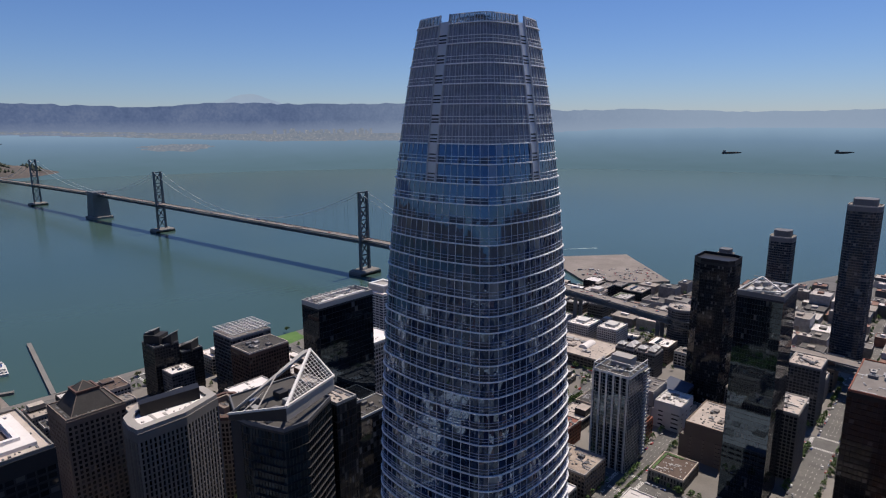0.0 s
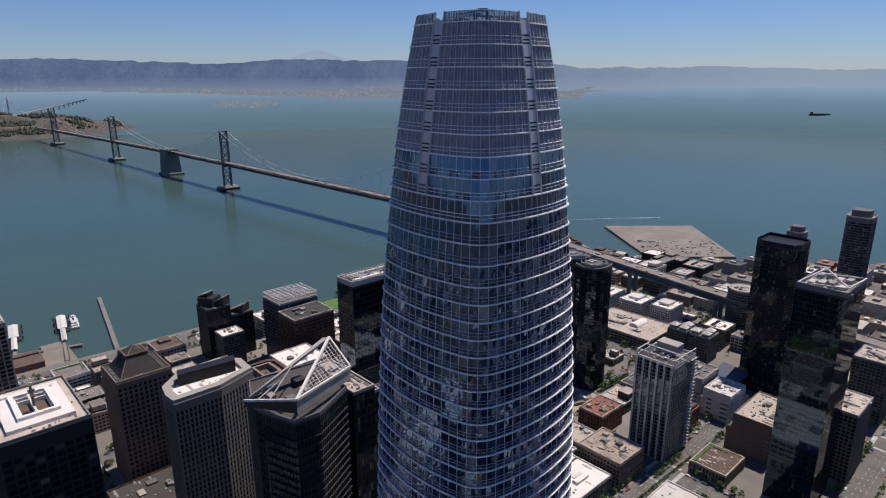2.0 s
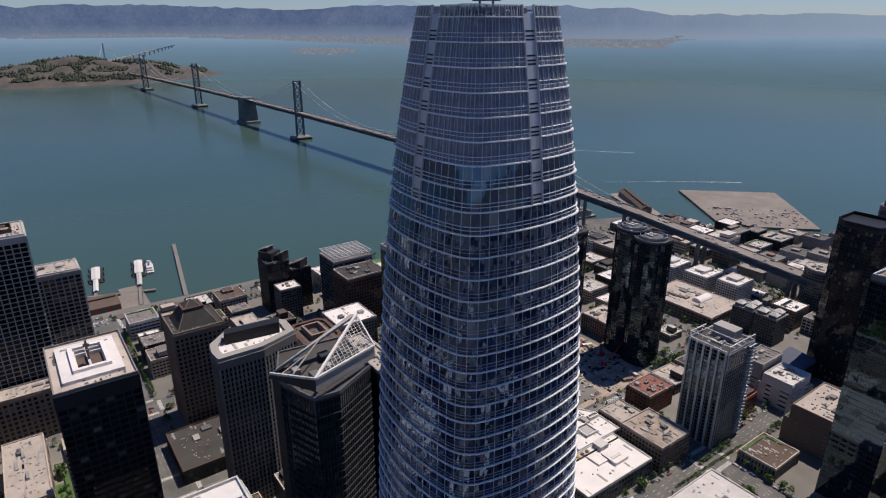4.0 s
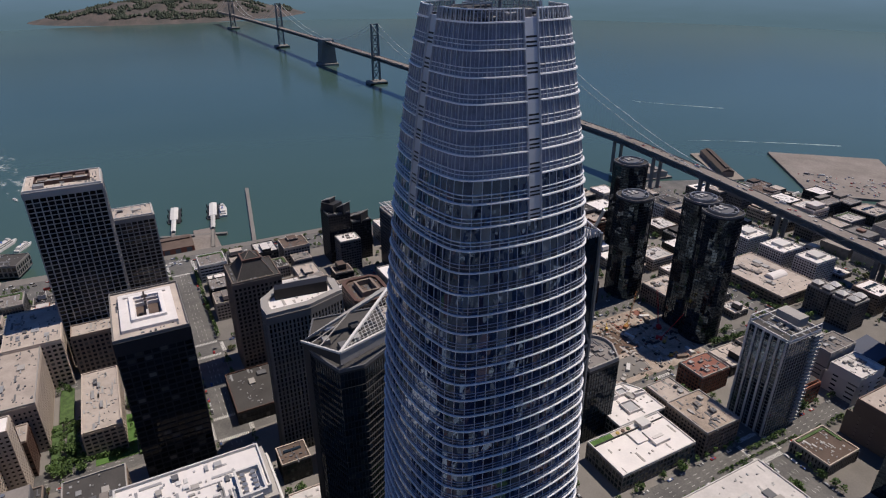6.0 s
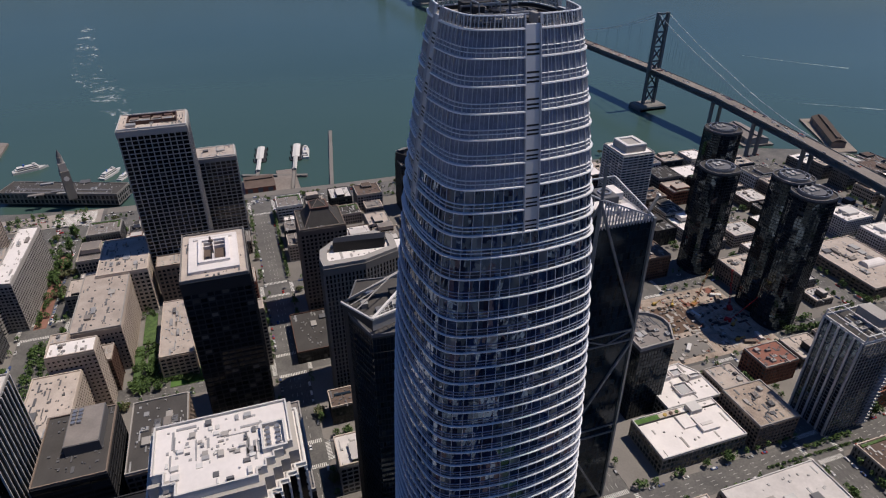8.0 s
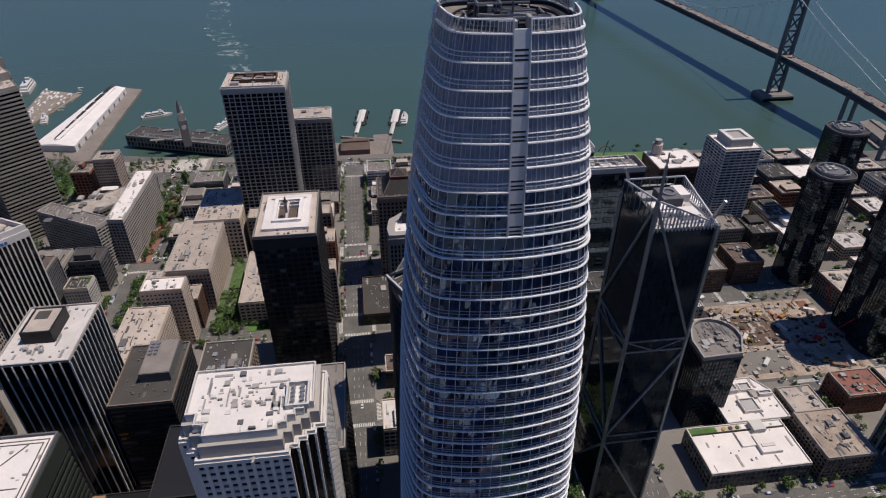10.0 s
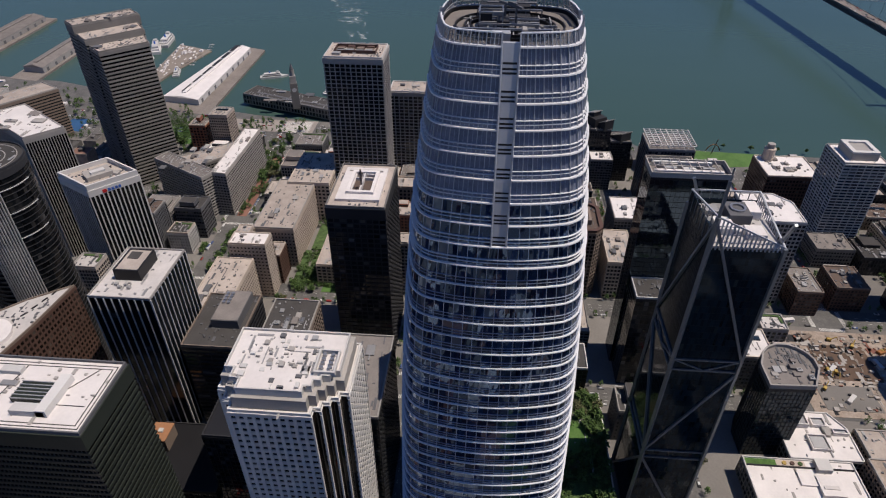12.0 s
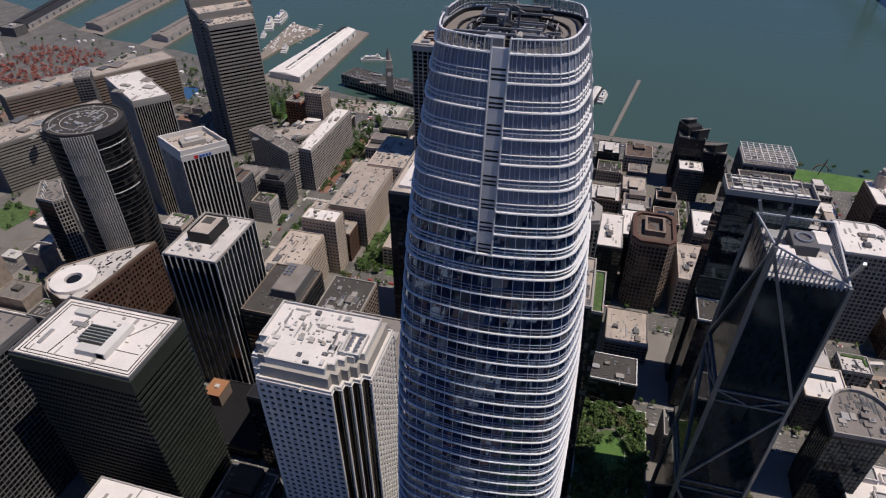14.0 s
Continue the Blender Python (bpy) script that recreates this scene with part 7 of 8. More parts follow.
def wake(pts, w0, w1, label):
    V, F = [], []
    n = len(pts)
    for i, (x, y) in enumerate(pts):
        a, b = Vector(pts[max(0, i - 1)]), Vector(pts[min(n - 1, i + 1)])
        d = (b - a).normalized()
        w = (w0 + (w1 - w0) * i / (n - 1)) * (0.75 + 0.5 * noise.noise((i * 0.7, x * 0.01, 2)))
        V += [(x - d.y * w / 2, y + d.x * w / 2, 0.12), (x + d.y * w / 2, y - d.x * w / 2, 0.12)]
    F = [(2 * i, 2 * i + 1, 2 * i + 3, 2 * i + 2) for i in range(n - 1)]
    tagged(obj("wake", V, F, FOAM), label, "wake", kind="stuff")


wake([(-862 - 6.6 * k - 0.06 * k * k, 1187 - 6.5 * k) for k in range(22)], 5.0, 1.2, "thin white wake of a small boat")
wake([(-535 - 8.5 * k, 1121 - 9.5 * k - 0.1 * k * k) for k in range(21)], 4.5, 1.0, "thin white wake of a small boat")
V, F = [], []
CHURN = [(-945, -262, 16), (-1000, -262, 34), (-1075, -285, 60), (-1150, -305, 74), (-1250, -330, 84), (-1340, -365, 78), (-1480, -380, 70), (-1640, -408, 56), (-1860, -425, 30)]
for k in range(8 * (len(CHURN) - 1) + 1):
    i, t = min(k // 8, len(CHURN) - 2), k / 8 - min(k // 8, len(CHURN) - 2)
    p, q = CHURN[i], CHURN[i + 1]
    x, y, w = [p[j] + (q[j] - p[j]) * t for j in range(3)]
    w *= 0.8 + 0.5 * noise.noise((k * 0.4, 3, 1))
    V += [(x, y - w / 2, 0.1), (x, y + w / 2, 0.1)]
F = [(2 * k, 2 * k + 1, 2 * k + 3, 2 * k + 2) for k in range(len(V) // 2 - 1)]
tagged(obj("churn", V, F, FOAM_THIN), "broken white churn behind a ferry", "foam", kind="stuff")
boat(-940, -258, 16, 20, "small white boat with a churned wake", 1)
tagged(obj("lawn", *prism([(-594, 208), (-566, 206), (-550, 262), (-556, 314), (-588, 320)], LAND - 0.1, LAND + 0.25), GRASS), "green lawn by the sea wall", "lawn", kind="structure")
sc = thing("bow_sculpture", -585, 262, LAND + 0.25, "tall red-brown bow and arrow sculpture on the lawn", "sculpture")
obj("bow", *join(*[bar((0, 9 * math.cos(radians(20 + 14 * k)), 13 * math.sin(radians(20 + 14 * k))), (0, 9 * math.cos(radians(34 + 14 * k)), 13 * math.sin(radians(34 + 14 * k))), 0.9) for k in range(10)]), ORANGE, sc)
obj("arrow", *bar((0, -1, 0), (0, 3, 20), 0.8), BROWN, sc)

# ---- building site ----
tagged(obj("building_site", *prism(rect(-266, -176, 226, 341), LAND - 0.2, LAND + 0.25), EARTH), "rutted brown earth floor of a building site", "site", kind="structure")
TAKEN.append((-266, -176, 226, 341))
rng = random.Random(21)
for k in range(16):
    x, y = rng.uniform(-258, -182), rng.uniform(232, 336)
    e = thing("site_hut" if k % 2 else "digger", x, y, LAND + 0.24, "white site hut on the yard" if k % 2 else "small yellow digger on the earth", "hut" if k % 2 else "digger", rz=rng.uniform(0, 3))
    if k % 2:
        obj("body", *chamfered(-5, 5, -1.6, 1.6, 0, 2.8, 0.1), rng.choice((WHITE, WHITE, PALE, TAN)), e)
        obj("door", *box(-0.5, 0.5, -1.66, -1.58, 0.1, 2.1), GREY, e)
    else:
        obj("tracks", *chamfered(-2, 2, -1.4, 1.4, 0, 0.9, 0.2), BLACK, e)
        obj("cab", *chamfered(-1.6, 1.6, -1.2, 1.2, 0.9, 2.9, 0.3), YELLOW, e)
        obj("arm", *join(bar((1.5, 0, 2), (5, 0, 5), 0.6), bar((5, 0, 5), (7, 0, 1.5), 0.5)), YELLOW, e)
for cx, cy, ang, m in ((-214, 316, 0.6, RED), (-244, 302, 2.0, ORANGE), (-228, 330, 2.7, RED)):
    e = thing("lattice_crane", cx, cy, LAND + 0.24, "red lattice crane standing on the building site", "crane", "site cranes", rz=ang)
    obj("carriage", *chamfered(-3, 3, -2, 2, 0, 2.5, 0.3), m, e)
    P = []
    for k in range(12):
        a, b = Vector((2 + 1.3 * k, 0, 2 + 2.6 * k)), Vector((2 + 1.3 * (k + 1), 0, 2 + 2.6 * (k + 1)))
        for s in (-0.6, 0.6):
            P.append(bar(a + Vector((0, s, 0)), b + Vector((0, s, 0)), 0.28))
        P.append(bar(a + Vector((0, -0.6, 0)), b + Vector((0, 0.6, 0)), 0.22))
    obj("jib", *join(*P), m, e)

g = random.Random(8)
for lab, m, n, size in (("stacked timber and steel on the site", TIMBER, 150, 1.6), ("pale formwork and pallets on the site", PALE, 120, 1.8), ("dark plant and spoil on the site", DARK, 110, 1.8), ("rusty reinforcement on the site", TILE_RED, 60, 1.4)):
    tagged(obj("site_clutter", *scatter(g.randrange(999), -262, -180, 230, 338, LAND + 0.25, n, size), m), lab, "clutter", kind="stuff")
tagged(obj("site_pit", *prism(rect(-250, -212, 246, 290), LAND + 0.2, LAND + 0.32), mat("wet_earth", (0.11, 0.075, 0.055), 0.9, var=0.4)), "darker dug earth on the site", "earth", kind="structure")
tagged(obj("site_slab", *prism(rect(-206, -182, 236, 276), LAND + 0.2, LAND + 0.6), CONCRETE), "pale concrete slab on the site", "slab", kind="structure")

# ---- ordinary blocks of the city ----
rng = random.Random(77)
SKINS = [(GREY, GL_DARK, "grey"), (DARK, GL_GREEN, "dark"), (CREAM, GL_DARK, "cream"), (GREY, GL_DARK, "grey"), (DARK, GL_DARK, "dark"), (TAN, GL_DARK, "tan"), (CONCRETE, GL_DARK, "concrete"), (TAN, GL_BRONZE, "tan"), (PALE, GL_DARK, "pale grey"), (BEIGE, GL_BRONZE, "beige"), (BRICK, GL_DARK, "red brick"), (GREY, GL_GREEN, "grey"), (WHITE, GL_DARK, "white"), (DARK, GL_DARK, "dark"), (CONCRETE, GL_DARK, "concrete")]
TOPS = [(ROOF_WHITE, "white"), (ROOF_WHITE, "white"), (ROOF_PALE, "pale"), (ROOF_PALE, "pale"), (ROOF_TAN, "gravel"), (ROOF_TAN, "gravel"), (ROOF_GREY, "grey felt"), (ROOF_GREY, "grey felt"), (ROOF_DARK, "dark felt"), (ROOF_BROWN, "brown felt")]


def free(x0, x1, y0, y1):
    return not any(x0 < b + 2 and x1 > a - 2 and y0 < d + 2 and y1 > c - 2 for a, b, c, d in TAKEN)


def filler(x0, x1, y0, y1, z, seen):
    (w, g, wn_), (r, rn) = rng.choice(SKINS), rng.choice(TOPS)
    kind_ = "low" if z < 26 else "mid-rise" if z < 60 else "tall"
    e = building("city_block", rect(x0, x1, y0, y1), z, f"{kind_} {wn_} city building with a {rn} roof", w, g, rng.choice((3.4, 3.8)), rng.choice((1.2, 1.5, 1.8)), rng.choice((2.6, 3.2, 4.0)) if seen else 7.0,
             rng.choice((0.7, 1.0, 1.4)) if seen else 0, min(3, z * 0.1), r, rng.choice((PALE, w, CREAM)), rng.randint(0, 2) if seen else 0, count=False, band=False, core=w, proud=0.25)
    hx, hy, top = (x1 - x0) / 2 - 1.2, (y1 - y0) / 2 - 1.2, z - LAND
    q = rng.random()
    if seen and q < 0.55 and min(hx, hy) > 5:
        a, b = (-hx, hx * rng.uniform(-0.3, 0.5)) if rng.random() < 0.5 else (-hx * rng.uniform(-0.1, 0.4), hx)
        c, d = (-hy * rng.uniform(0.2, 0.9), hy * rng.uniform(0.2, 0.9))
        up = rng.choice((3.2, 3.6, 6.8))
        t = obj("upper_tier", *prism(rect(a, b, c, d), top, top + up), w, e)
        obj("upper_roof", *prism(rect(a + 0.4, b - 0.4, c + 0.4, d - 0.4), top + up, top + up + 0.12), r, t)
        obj("window_band", *ring(rect(a - 0.08, b + 0.08, c - 0.08, d + 0.08), rect(a + 0.3, b - 0.3, c + 0.3, d - 0.3), top + 1.0, top + 2.5), g, t)
    elif seen and q < 0.72:
        obj("roof_planting", *join(*[box(-hx + 0.3, -hx + 2.2, -hy + 1, hy - 1, top + 0.15, top + 1.0), box(-hx + 2.4, hx * 0.2, hy - 2.2, hy - 0.3, top + 0.15, top + 0.9)]), SHRUBS, e)
    elif seen and q < 0.85:
        obj("skylight", *chamfered(-hx * 0.5, -hx * 0.2, -hy * 0.7, hy * 0.7, top + 0.15, top + 1.5, 0.6), GL_BLUE, e)


FAB_W, FAB_R = ([], []), ([], [])


def fabric(x0, x1, y0, y1, z):
    """A building of the far city, joined to the rest of it."""
    for store, (v, f) in ((FAB_W, ring(rect(x0, x1, y0, y1), rect(x0 + 0.6, x1 - 0.6, y0 + 0.6, y1 - 0.6), LAND, z)), (FAB_R, box(x0 + 0.6, x1 - 0.6, y0 + 0.6, y1 - 0.6, z - 2, z - 0.9)),
                          (FAB_R, chamfered(x0 + (x1 - x0) * 0.3, x0 + (x1 - x0) * 0.6, y0 + (y1 - y0) * 0.35, y0 + (y1 - y0) * 0.6, z - 0.9, z + 2, 0.2))):
        k = len(store[0])
        store[0].extend(v)
        store[1].extend(tuple(i + k for i in q) for q in f)


for gx in range(-560, -290, 36):
    for gy in range(330, 800, 40):
        x1, y1 = gx + rng.uniform(24, 33), gy + rng.uniform(26, 36)
        if abs(gy + 15 - deck_at(gx + 15).y - BO.y) > 40 and inland(gx - 24, gy) and inland(gx - 24, y1) and free(gx, x1, gy, y1):
            filler(gx, x1, gy, y1, rng.choice((14, 18, 22, 26)), True)
            TAKEN.append((gx, x1, gy, y1))
for k in range(230):
    x, y = rng.uniform(-760, -430), rng.uniform(-900, -480)
    w, d = rng.uniform(7, 15), rng.uniform(6, 12)
    if inland(x - 75, y) and free(x - w, x + w, y - d, y + d) and not (-680 < x < -560 and -640 < y < -390):
        fabric(x - w, x + w, y - d, y + d, rng.uniform(9, 17))
        TAKEN.append((x - w, x + w, y - d, y + d))
for b in BLOCKS:
    bw, bd = b[1] - b[0], b[3] - b[2]
    nx, ny = max(1, round(bw / 34)), max(1, round(bd / 36))
    for i in range(nx):
        for j in range(ny):
            x0, x1 = b[0] + 4 + (bw - 8) * i / nx, b[0] + 4 + (bw - 8) * (i + 1) / nx
            y0, y1 = b[2] + 4 + (bd - 8) * j / ny, b[2] + 4 + (bd - 8) * (j + 1) / ny
            g = rng.choice((0.4, 0.8, 3.0))
            x0, x1, y0, y1 = x0 + g, x1 - g, y0 + g, y1 - rng.choice((0.3, 1.5, 6.0))
            cx, cy = (x0 + x1) / 2, (y0 + y1) / 2
            if not free(x0, x1, y0, y1):
                x0, x1, y0, y1 = cx - 9, cx + 9, cy - 10, cy + 10
                if not free(x0, x1, y0, y1):
                    continue
            if cx > 60:
                fabric(x0, x1, y0, y1, rng.uniform(14, 40) if cy > 380 else rng.uniform(25, 110))
                continue
            if rng.random() < 0.06:
                continue
            if cy > 260:
                z = rng.choice((9, 12, 14, 17, 20, 24, 30)) + rng.uniform(-1, 2)
            elif cy < -330:
                z = rng.uniform(20, 60)
            elif cx < -400:
                z = rng.uniform(12, 26)
            else:
                z = rng.uniform(16, 42)
            if cy > 600 or cy < -420:
                fabric(x0, x1, y0, y1, z)
            else:
                filler(x0, x1, y0, y1, z, True)
for k in range(700):
    x, y = rng.uniform(-760, 900), rng.uniform(-1900, -720)
    if inland(x - 40, y) and inland(x - 40, y + 40):
        w, d = rng.uniform(8, 20), rng.uniform(8, 20)
        if not free(x - w, x + w, y - d, y + d):
            continue
        fabric(x - w, x + w, y - d, y + d, rng.uniform(10, 30))
for k in range(500):
    x, y = rng.uniform(520, 1900), rng.uniform(-1500, 1900)
    fabric(x - 16, x + 16, y - 16, y + 16, rng.uniform(10, 45))
for k in range(330):
    x, y = rng.uniform(-330, 260), rng.uniform(690, 1300)
    w, d = rng.uniform(7, 16), rng.uniform(7, 16)
    if inland(x - 40, y) and free(x - w, x + w, y - d, y + d) and abs(y - deck_at(x).y - BO.y) > 30:
        fabric(x - w, x + w, y - d, y + d, rng.uniform(9, 22))
        TAKEN.append((x - w, x + w, y - d, y + d))
for k in range(260):
    x, y = rng.uniform(-30, 900), rng.uniform(990, 2200)
    if inland(x - 60, y):
        fabric(x - rng.uniform(8, 22), x + 14, y - rng.uniform(8, 22), y + 14, rng.uniform(8, 24))


def fabric_mat(name, cols):
    m, nt, p = tree_of(name)
    n = nt.nodes
    geo, ramp = n.new("ShaderNodeNewGeometry"), n.new("ShaderNodeValToRGB")
    e = ramp.color_ramp.elements
    ramp.color_ramp.interpolation = "CONSTANT"
    e[0].color, e[1].position, e[1].color = (*cols[0], 1), 1 - 1 / len(cols), (*cols[-1], 1)
    for i, c in enumerate(cols[1:-1]):
        q = e.new((i + 1) / len(cols)); q.color = (*c, 1)
    wire(nt, geo.outputs["Random Per Island"], ramp.inputs[0])
    nz, mul = n.new("ShaderNodeTexNoise"), n.new("ShaderNodeVectorMath")
    mul.operation = "SCALE"
    nz.inputs["Scale"].default_value = 0.25
    ad = n.new("ShaderNodeMath"); ad.inputs[1].default_value = 0.5
    wire(nt, geo.outputs["Position"], nz.inputs["Vector"]); wire(nt, nz.outputs[0], ad.inputs[0])
    wire(nt, ramp.outputs[0], mul.inputs[0]); wire(nt, ad.outputs[0], mul.inputs["Scale"]); wire(nt, mul.outputs[0], p.inputs["Base Color"])
    p.inputs["Roughness"].default_value = 0.85
    return m


tagged(obj("far_city_walls", *FAB_W, fabric_mat("city_walls", [(0.30, 0.25, 0.21), (0.22, 0.20, 0.185), (0.36, 0.33, 0.30), (0.10, 0.095, 0.09), (0.25, 0.12, 0.085), (0.42, 0.40, 0.37)])), "walls of the far low city", "buildings", kind="stuff")
tagged(obj("far_city_roofs", *FAB_R, fabric_mat("city_roofs", [(0.40, 0.37, 0.34), (0.16, 0.15, 0.14), (0.26, 0.23, 0.20), (0.08, 0.075, 0.07), (0.58, 0.55, 0.52), (0.20, 0.11, 0.08)])), "flat roofs of the far low city", "roofs", kind="stuff")

# ---- trees ----


def tree_mesh(seed, h, r, leaves, material, slim=1.0):
    g = random.Random(seed)
    P = []
    n = 7
    V, F = [], []
    for z, q in ((0, 0.05), (h * 0.3, 0.035), (h * 0.62, 0.015)):
        for k in range(n):
            a = 2 * math.pi * k / n
            V.append((h * q * math.cos(a), h * q * math.sin(a), z))
    for l in range(2):
        for k in range(n):
            F.append((l * n + k, l * n + (k + 1) % n, (l + 1) * n + (k + 1) % n, (l + 1) * n + k))
    P.append((V, F))
    tips = []
    for k in range(7):
        a, zz = k * 2.4, h * g.uniform(0.28, 0.5)
        tip = Vector((r * 0.6 * math.cos(a), r * 0.6 * math.sin(a), zz + h * g.uniform(0.15, 0.35)))
        P.append(bar((0, 0, zz), tip, h * 0.018))
        tips.append(tip)
    V, F = [], []
    for k in range(leaves):
        t = g.choice(tips) if g.random() < 0.75 else Vector((0, 0, h * 0.78))
        p = t + Vector((g.gauss(0, r * 0.3), g.gauss(0, r * 0.3), g.gauss(0, h * 0.11 * slim)))
        p.z = max(p.z, h * 0.25)
        s = g.uniform(0.3, 0.75) * r * 0.3
        u = Vector((g.uniform(-1, 1), g.uniform(-1, 1), g.uniform(-0.5, 0.5))).normalized()
        w = u.cross(Vector((g.uniform(-1, 1), g.uniform(-1, 1), g.uniform(-1, 1)))).normalized()
        q = len(V)
        V += [tuple(p - u * s - w * s * 0.5), tuple(p + u * s - w * s * 0.6), tuple(p + u * s * 0.7 + w * s), tuple(p - u * s * 0.8 + w * s * 0.8)]
        F.append((q, q + 1, q + 2, q + 3))
    return join(*P), (V, F)


PROTO = []
for k, (h, r, m, lab) in enumerate(((9, 4.2, LEAF, "broad green street tree in full leaf"), (7, 3.2, LEAF, "small round green street tree"), (12, 3.0, LEAF, "tall slim dark green tree"), (6, 3.4, LEAF_DRY, "low olive-green tree with thin crown"))):
    trunk, crown = tree_mesh(30 + k, h, r, 420, m)
    PROTO.append((trunk, crown, m, lab))
FIRST = {}


def tree(k, x, y, z, s=1.0):
    trunk, crown, m, lab = PROTO[k]
    mm = Matrix.LocRotScale((x, y, z), Euler((0, 0, rng.uniform(0, 6.28))), None)
    if k not in FIRST:
        e = thing("tree", x, y, z, lab, "tree", "city trees")
        obj("trunk", *trunk, BARK, e)
        obj("crown", *crown, m, e)
        FIRST[k] = e
        return
    c = copy_thing(FIRST[k], mm)
    c.scale = (s, s, s)


def clear(x, y, r=2.5):
    return free(x - r, x + r, y - r, y + r)


rng = random.Random(9)
count = 0
for b in BLOCKS:
    if b[0] < -600 or b[0] > 30 or b[3] < -420 or b[2] > 640:
        continue
    for k in range(3):
        side = rng.randrange(4)
        x = b[0] + 1.6 if side == 0 else b[1] - 1.6 if side == 1 else rng.uniform(b[0], b[1])
        y = b[2] + 1.6 if side == 2 else b[3] - 1.6 if side == 3 else rng.uniform(b[2], b[3])
        if clear(x, y, 0.5):
            tree(rng.randrange(4), x, y, LAND + 0.16, rng.uniform(0.7, 1.2))
for k in range(120):
    x, y = rng.uniform(-164, -92), rng.uniform(24, 64)
    if ((x + 128) / 17) ** 2 + ((y - 44) / 12) ** 2 > 1:
        tree(rng.choice((0, 1, 3)), x, y, 24.1, rng.uniform(0.45, 1.0))
for k in range(30):
    x, y = rng.uniform(-345, -282), rng.uniform(-188, -132)
    if clear(x, y, 1):
        tree(rng.choice((0, 1)), x, y, LAND + 0.16, rng.uniform(0.7, 1.1))
for k in range(46):
    x, y = rng.uniform(-575, -440), rng.uniform(-420, -300) if k % 2 else rng.uniform(-290, -255)
    if clear(x, y, 1):
        tree(rng.choice((0, 1, 2, 3)), x, y, LAND + 0.16, rng.uniform(0.8, 1.5))
for k in range(26):
    tree(rng.choice((1, 3)), -603 + rng.uniform(-4, 4) - 0.12 * max(0, -(-200 + 30 * k)) * 0.2, -430 + 34 * k + rng.uniform(-8, 8), LAND, rng.uniform(0.6, 0.9))
tagged(obj("garden_lawn", *prism(rect(-334, -284, -162, -134), LAND + 0.1, LAND + 0.4), GRASS), "sunken green plaza garden", "lawn", kind="structure")
tagged(obj("garden_hedge", *join(box(-345, -282, -133, -129, LAND + 0.1, LAND + 2.2), box(-390, -346, -186, -176, LAND + 0.1, LAND + 1.8), box(-342, -290, -190, -184, LAND + 0.1, LAND + 3.0), box(-340, -296, -180, -174, LAND + 0.1, LAND + 2.6), box(-345, -300, -152, -149, LAND + 0.3, LAND + 1.7)), SHRUBS), "clipped dark green hedges", "hedge", kind="stuff")

# ---- cars ----


def car_proto(paint):
    e = thing("car", 0, 0, -40, "small parked car seen from above", "car", "street cars")
    obj("body", *chamfered(-2.2, 2.2, -0.9, 0.9, 0.3, 0.95, 0.14), paint, e)
    V = [(-1.5, -0.8, 0.93), (1.0, -0.8, 0.93), (1.0, 0.8, 0.93), (-1.5, 0.8, 0.93), (-1.0, -0.66, 1.48), (0.35, -0.66, 1.48), (0.35, 0.66, 1.48), (-1.0, 0.66, 1.48)]
    obj("window_glass", V, [(0, 1, 5, 4), (1, 2, 6, 5), (2, 3, 7, 6), (3, 0, 4, 7)], CAR_GLASS, e)
    obj("car_roof", *box(-1.0, 0.35, -0.66, 0.66, 1.46, 1.52), paint, e)
    for x in (-1.35, 1.35):
        v, f = prism(disc(0, 0, 0.33, 0.33, 8), -0.92, 0.92)
        obj("wheel_pair", [(x + a, c, 0.33 + b_) for a, b_, c in v], f, TYRE, e)
    return e


rng = random.Random(15)
PLACES = []
for xs, w in X_STREETS[1:6]:
    for k in range(7):
        y = rng.uniform(-420, 640)
        PLACES.append((xs + rng.choice((-1, 1)) * rng.choice((w / 2 - 1.6, 2.0, 5.0)), y, LAND, radians(90)))
for ys, w in Y_STREETS[4:9]:
    for k in range(6):
        x = rng.uniform(-540, 60)
        PLACES.append((x, ys + rng.choice((-1, 1)) * rng.choice((w / 2 - 1.6, 2.0, 5.0)), LAND, 0))
for k in range(16):
    PLACES.append((-584 + rng.choice((-12, -9, -4, 4, 9, 12)), rng.uniform(-420, 420), LAND, radians(90)))
for k in range(20):
    x = rng.uniform(-1300, 60)
    d = deck_at(x) + BO
    PLACES.append((x, d.y + rng.choice((-7.5, -4.2, -1, 1.6, 4.6, 7.5)), d.z + 0.46, 0.03))
for k in range(20):
    u, v = rng.uniform(0.62, 0.98), rng.uniform(0.05, 0.95)
    a = Vector(SOUTH_PIER[0]).lerp(Vector(SOUTH_PIER[1]), u).lerp(Vector(SOUTH_PIER[3]).lerp(Vector(SOUTH_PIER[2]), u), v)
    PLACES.append((a.x, a.y, 3.6, rng.uniform(0, 3)))
PLACES = [p for p in PLACES if free(p[0] - 1, p[0] + 1, p[1] - 1, p[1] + 1) or p[2] > 10]
made = {}
for i, (x, y, z, a) in enumerate(PLACES):
    k = rng.choice((0, 0, 1, 1, 2, 3, 3, 4, 5))
    m = Matrix.LocRotScale((x, y, z), Euler((0, 0, a)), None)
    if k not in made:
        made[k] = car_proto(CAR_PAINTS[k])
        made[k].matrix_basis = m
    else:
        copy_thing(made[k], m)

# ---- the many small cars and trees that nobody could count ----
rng = random.Random(51)
P = []


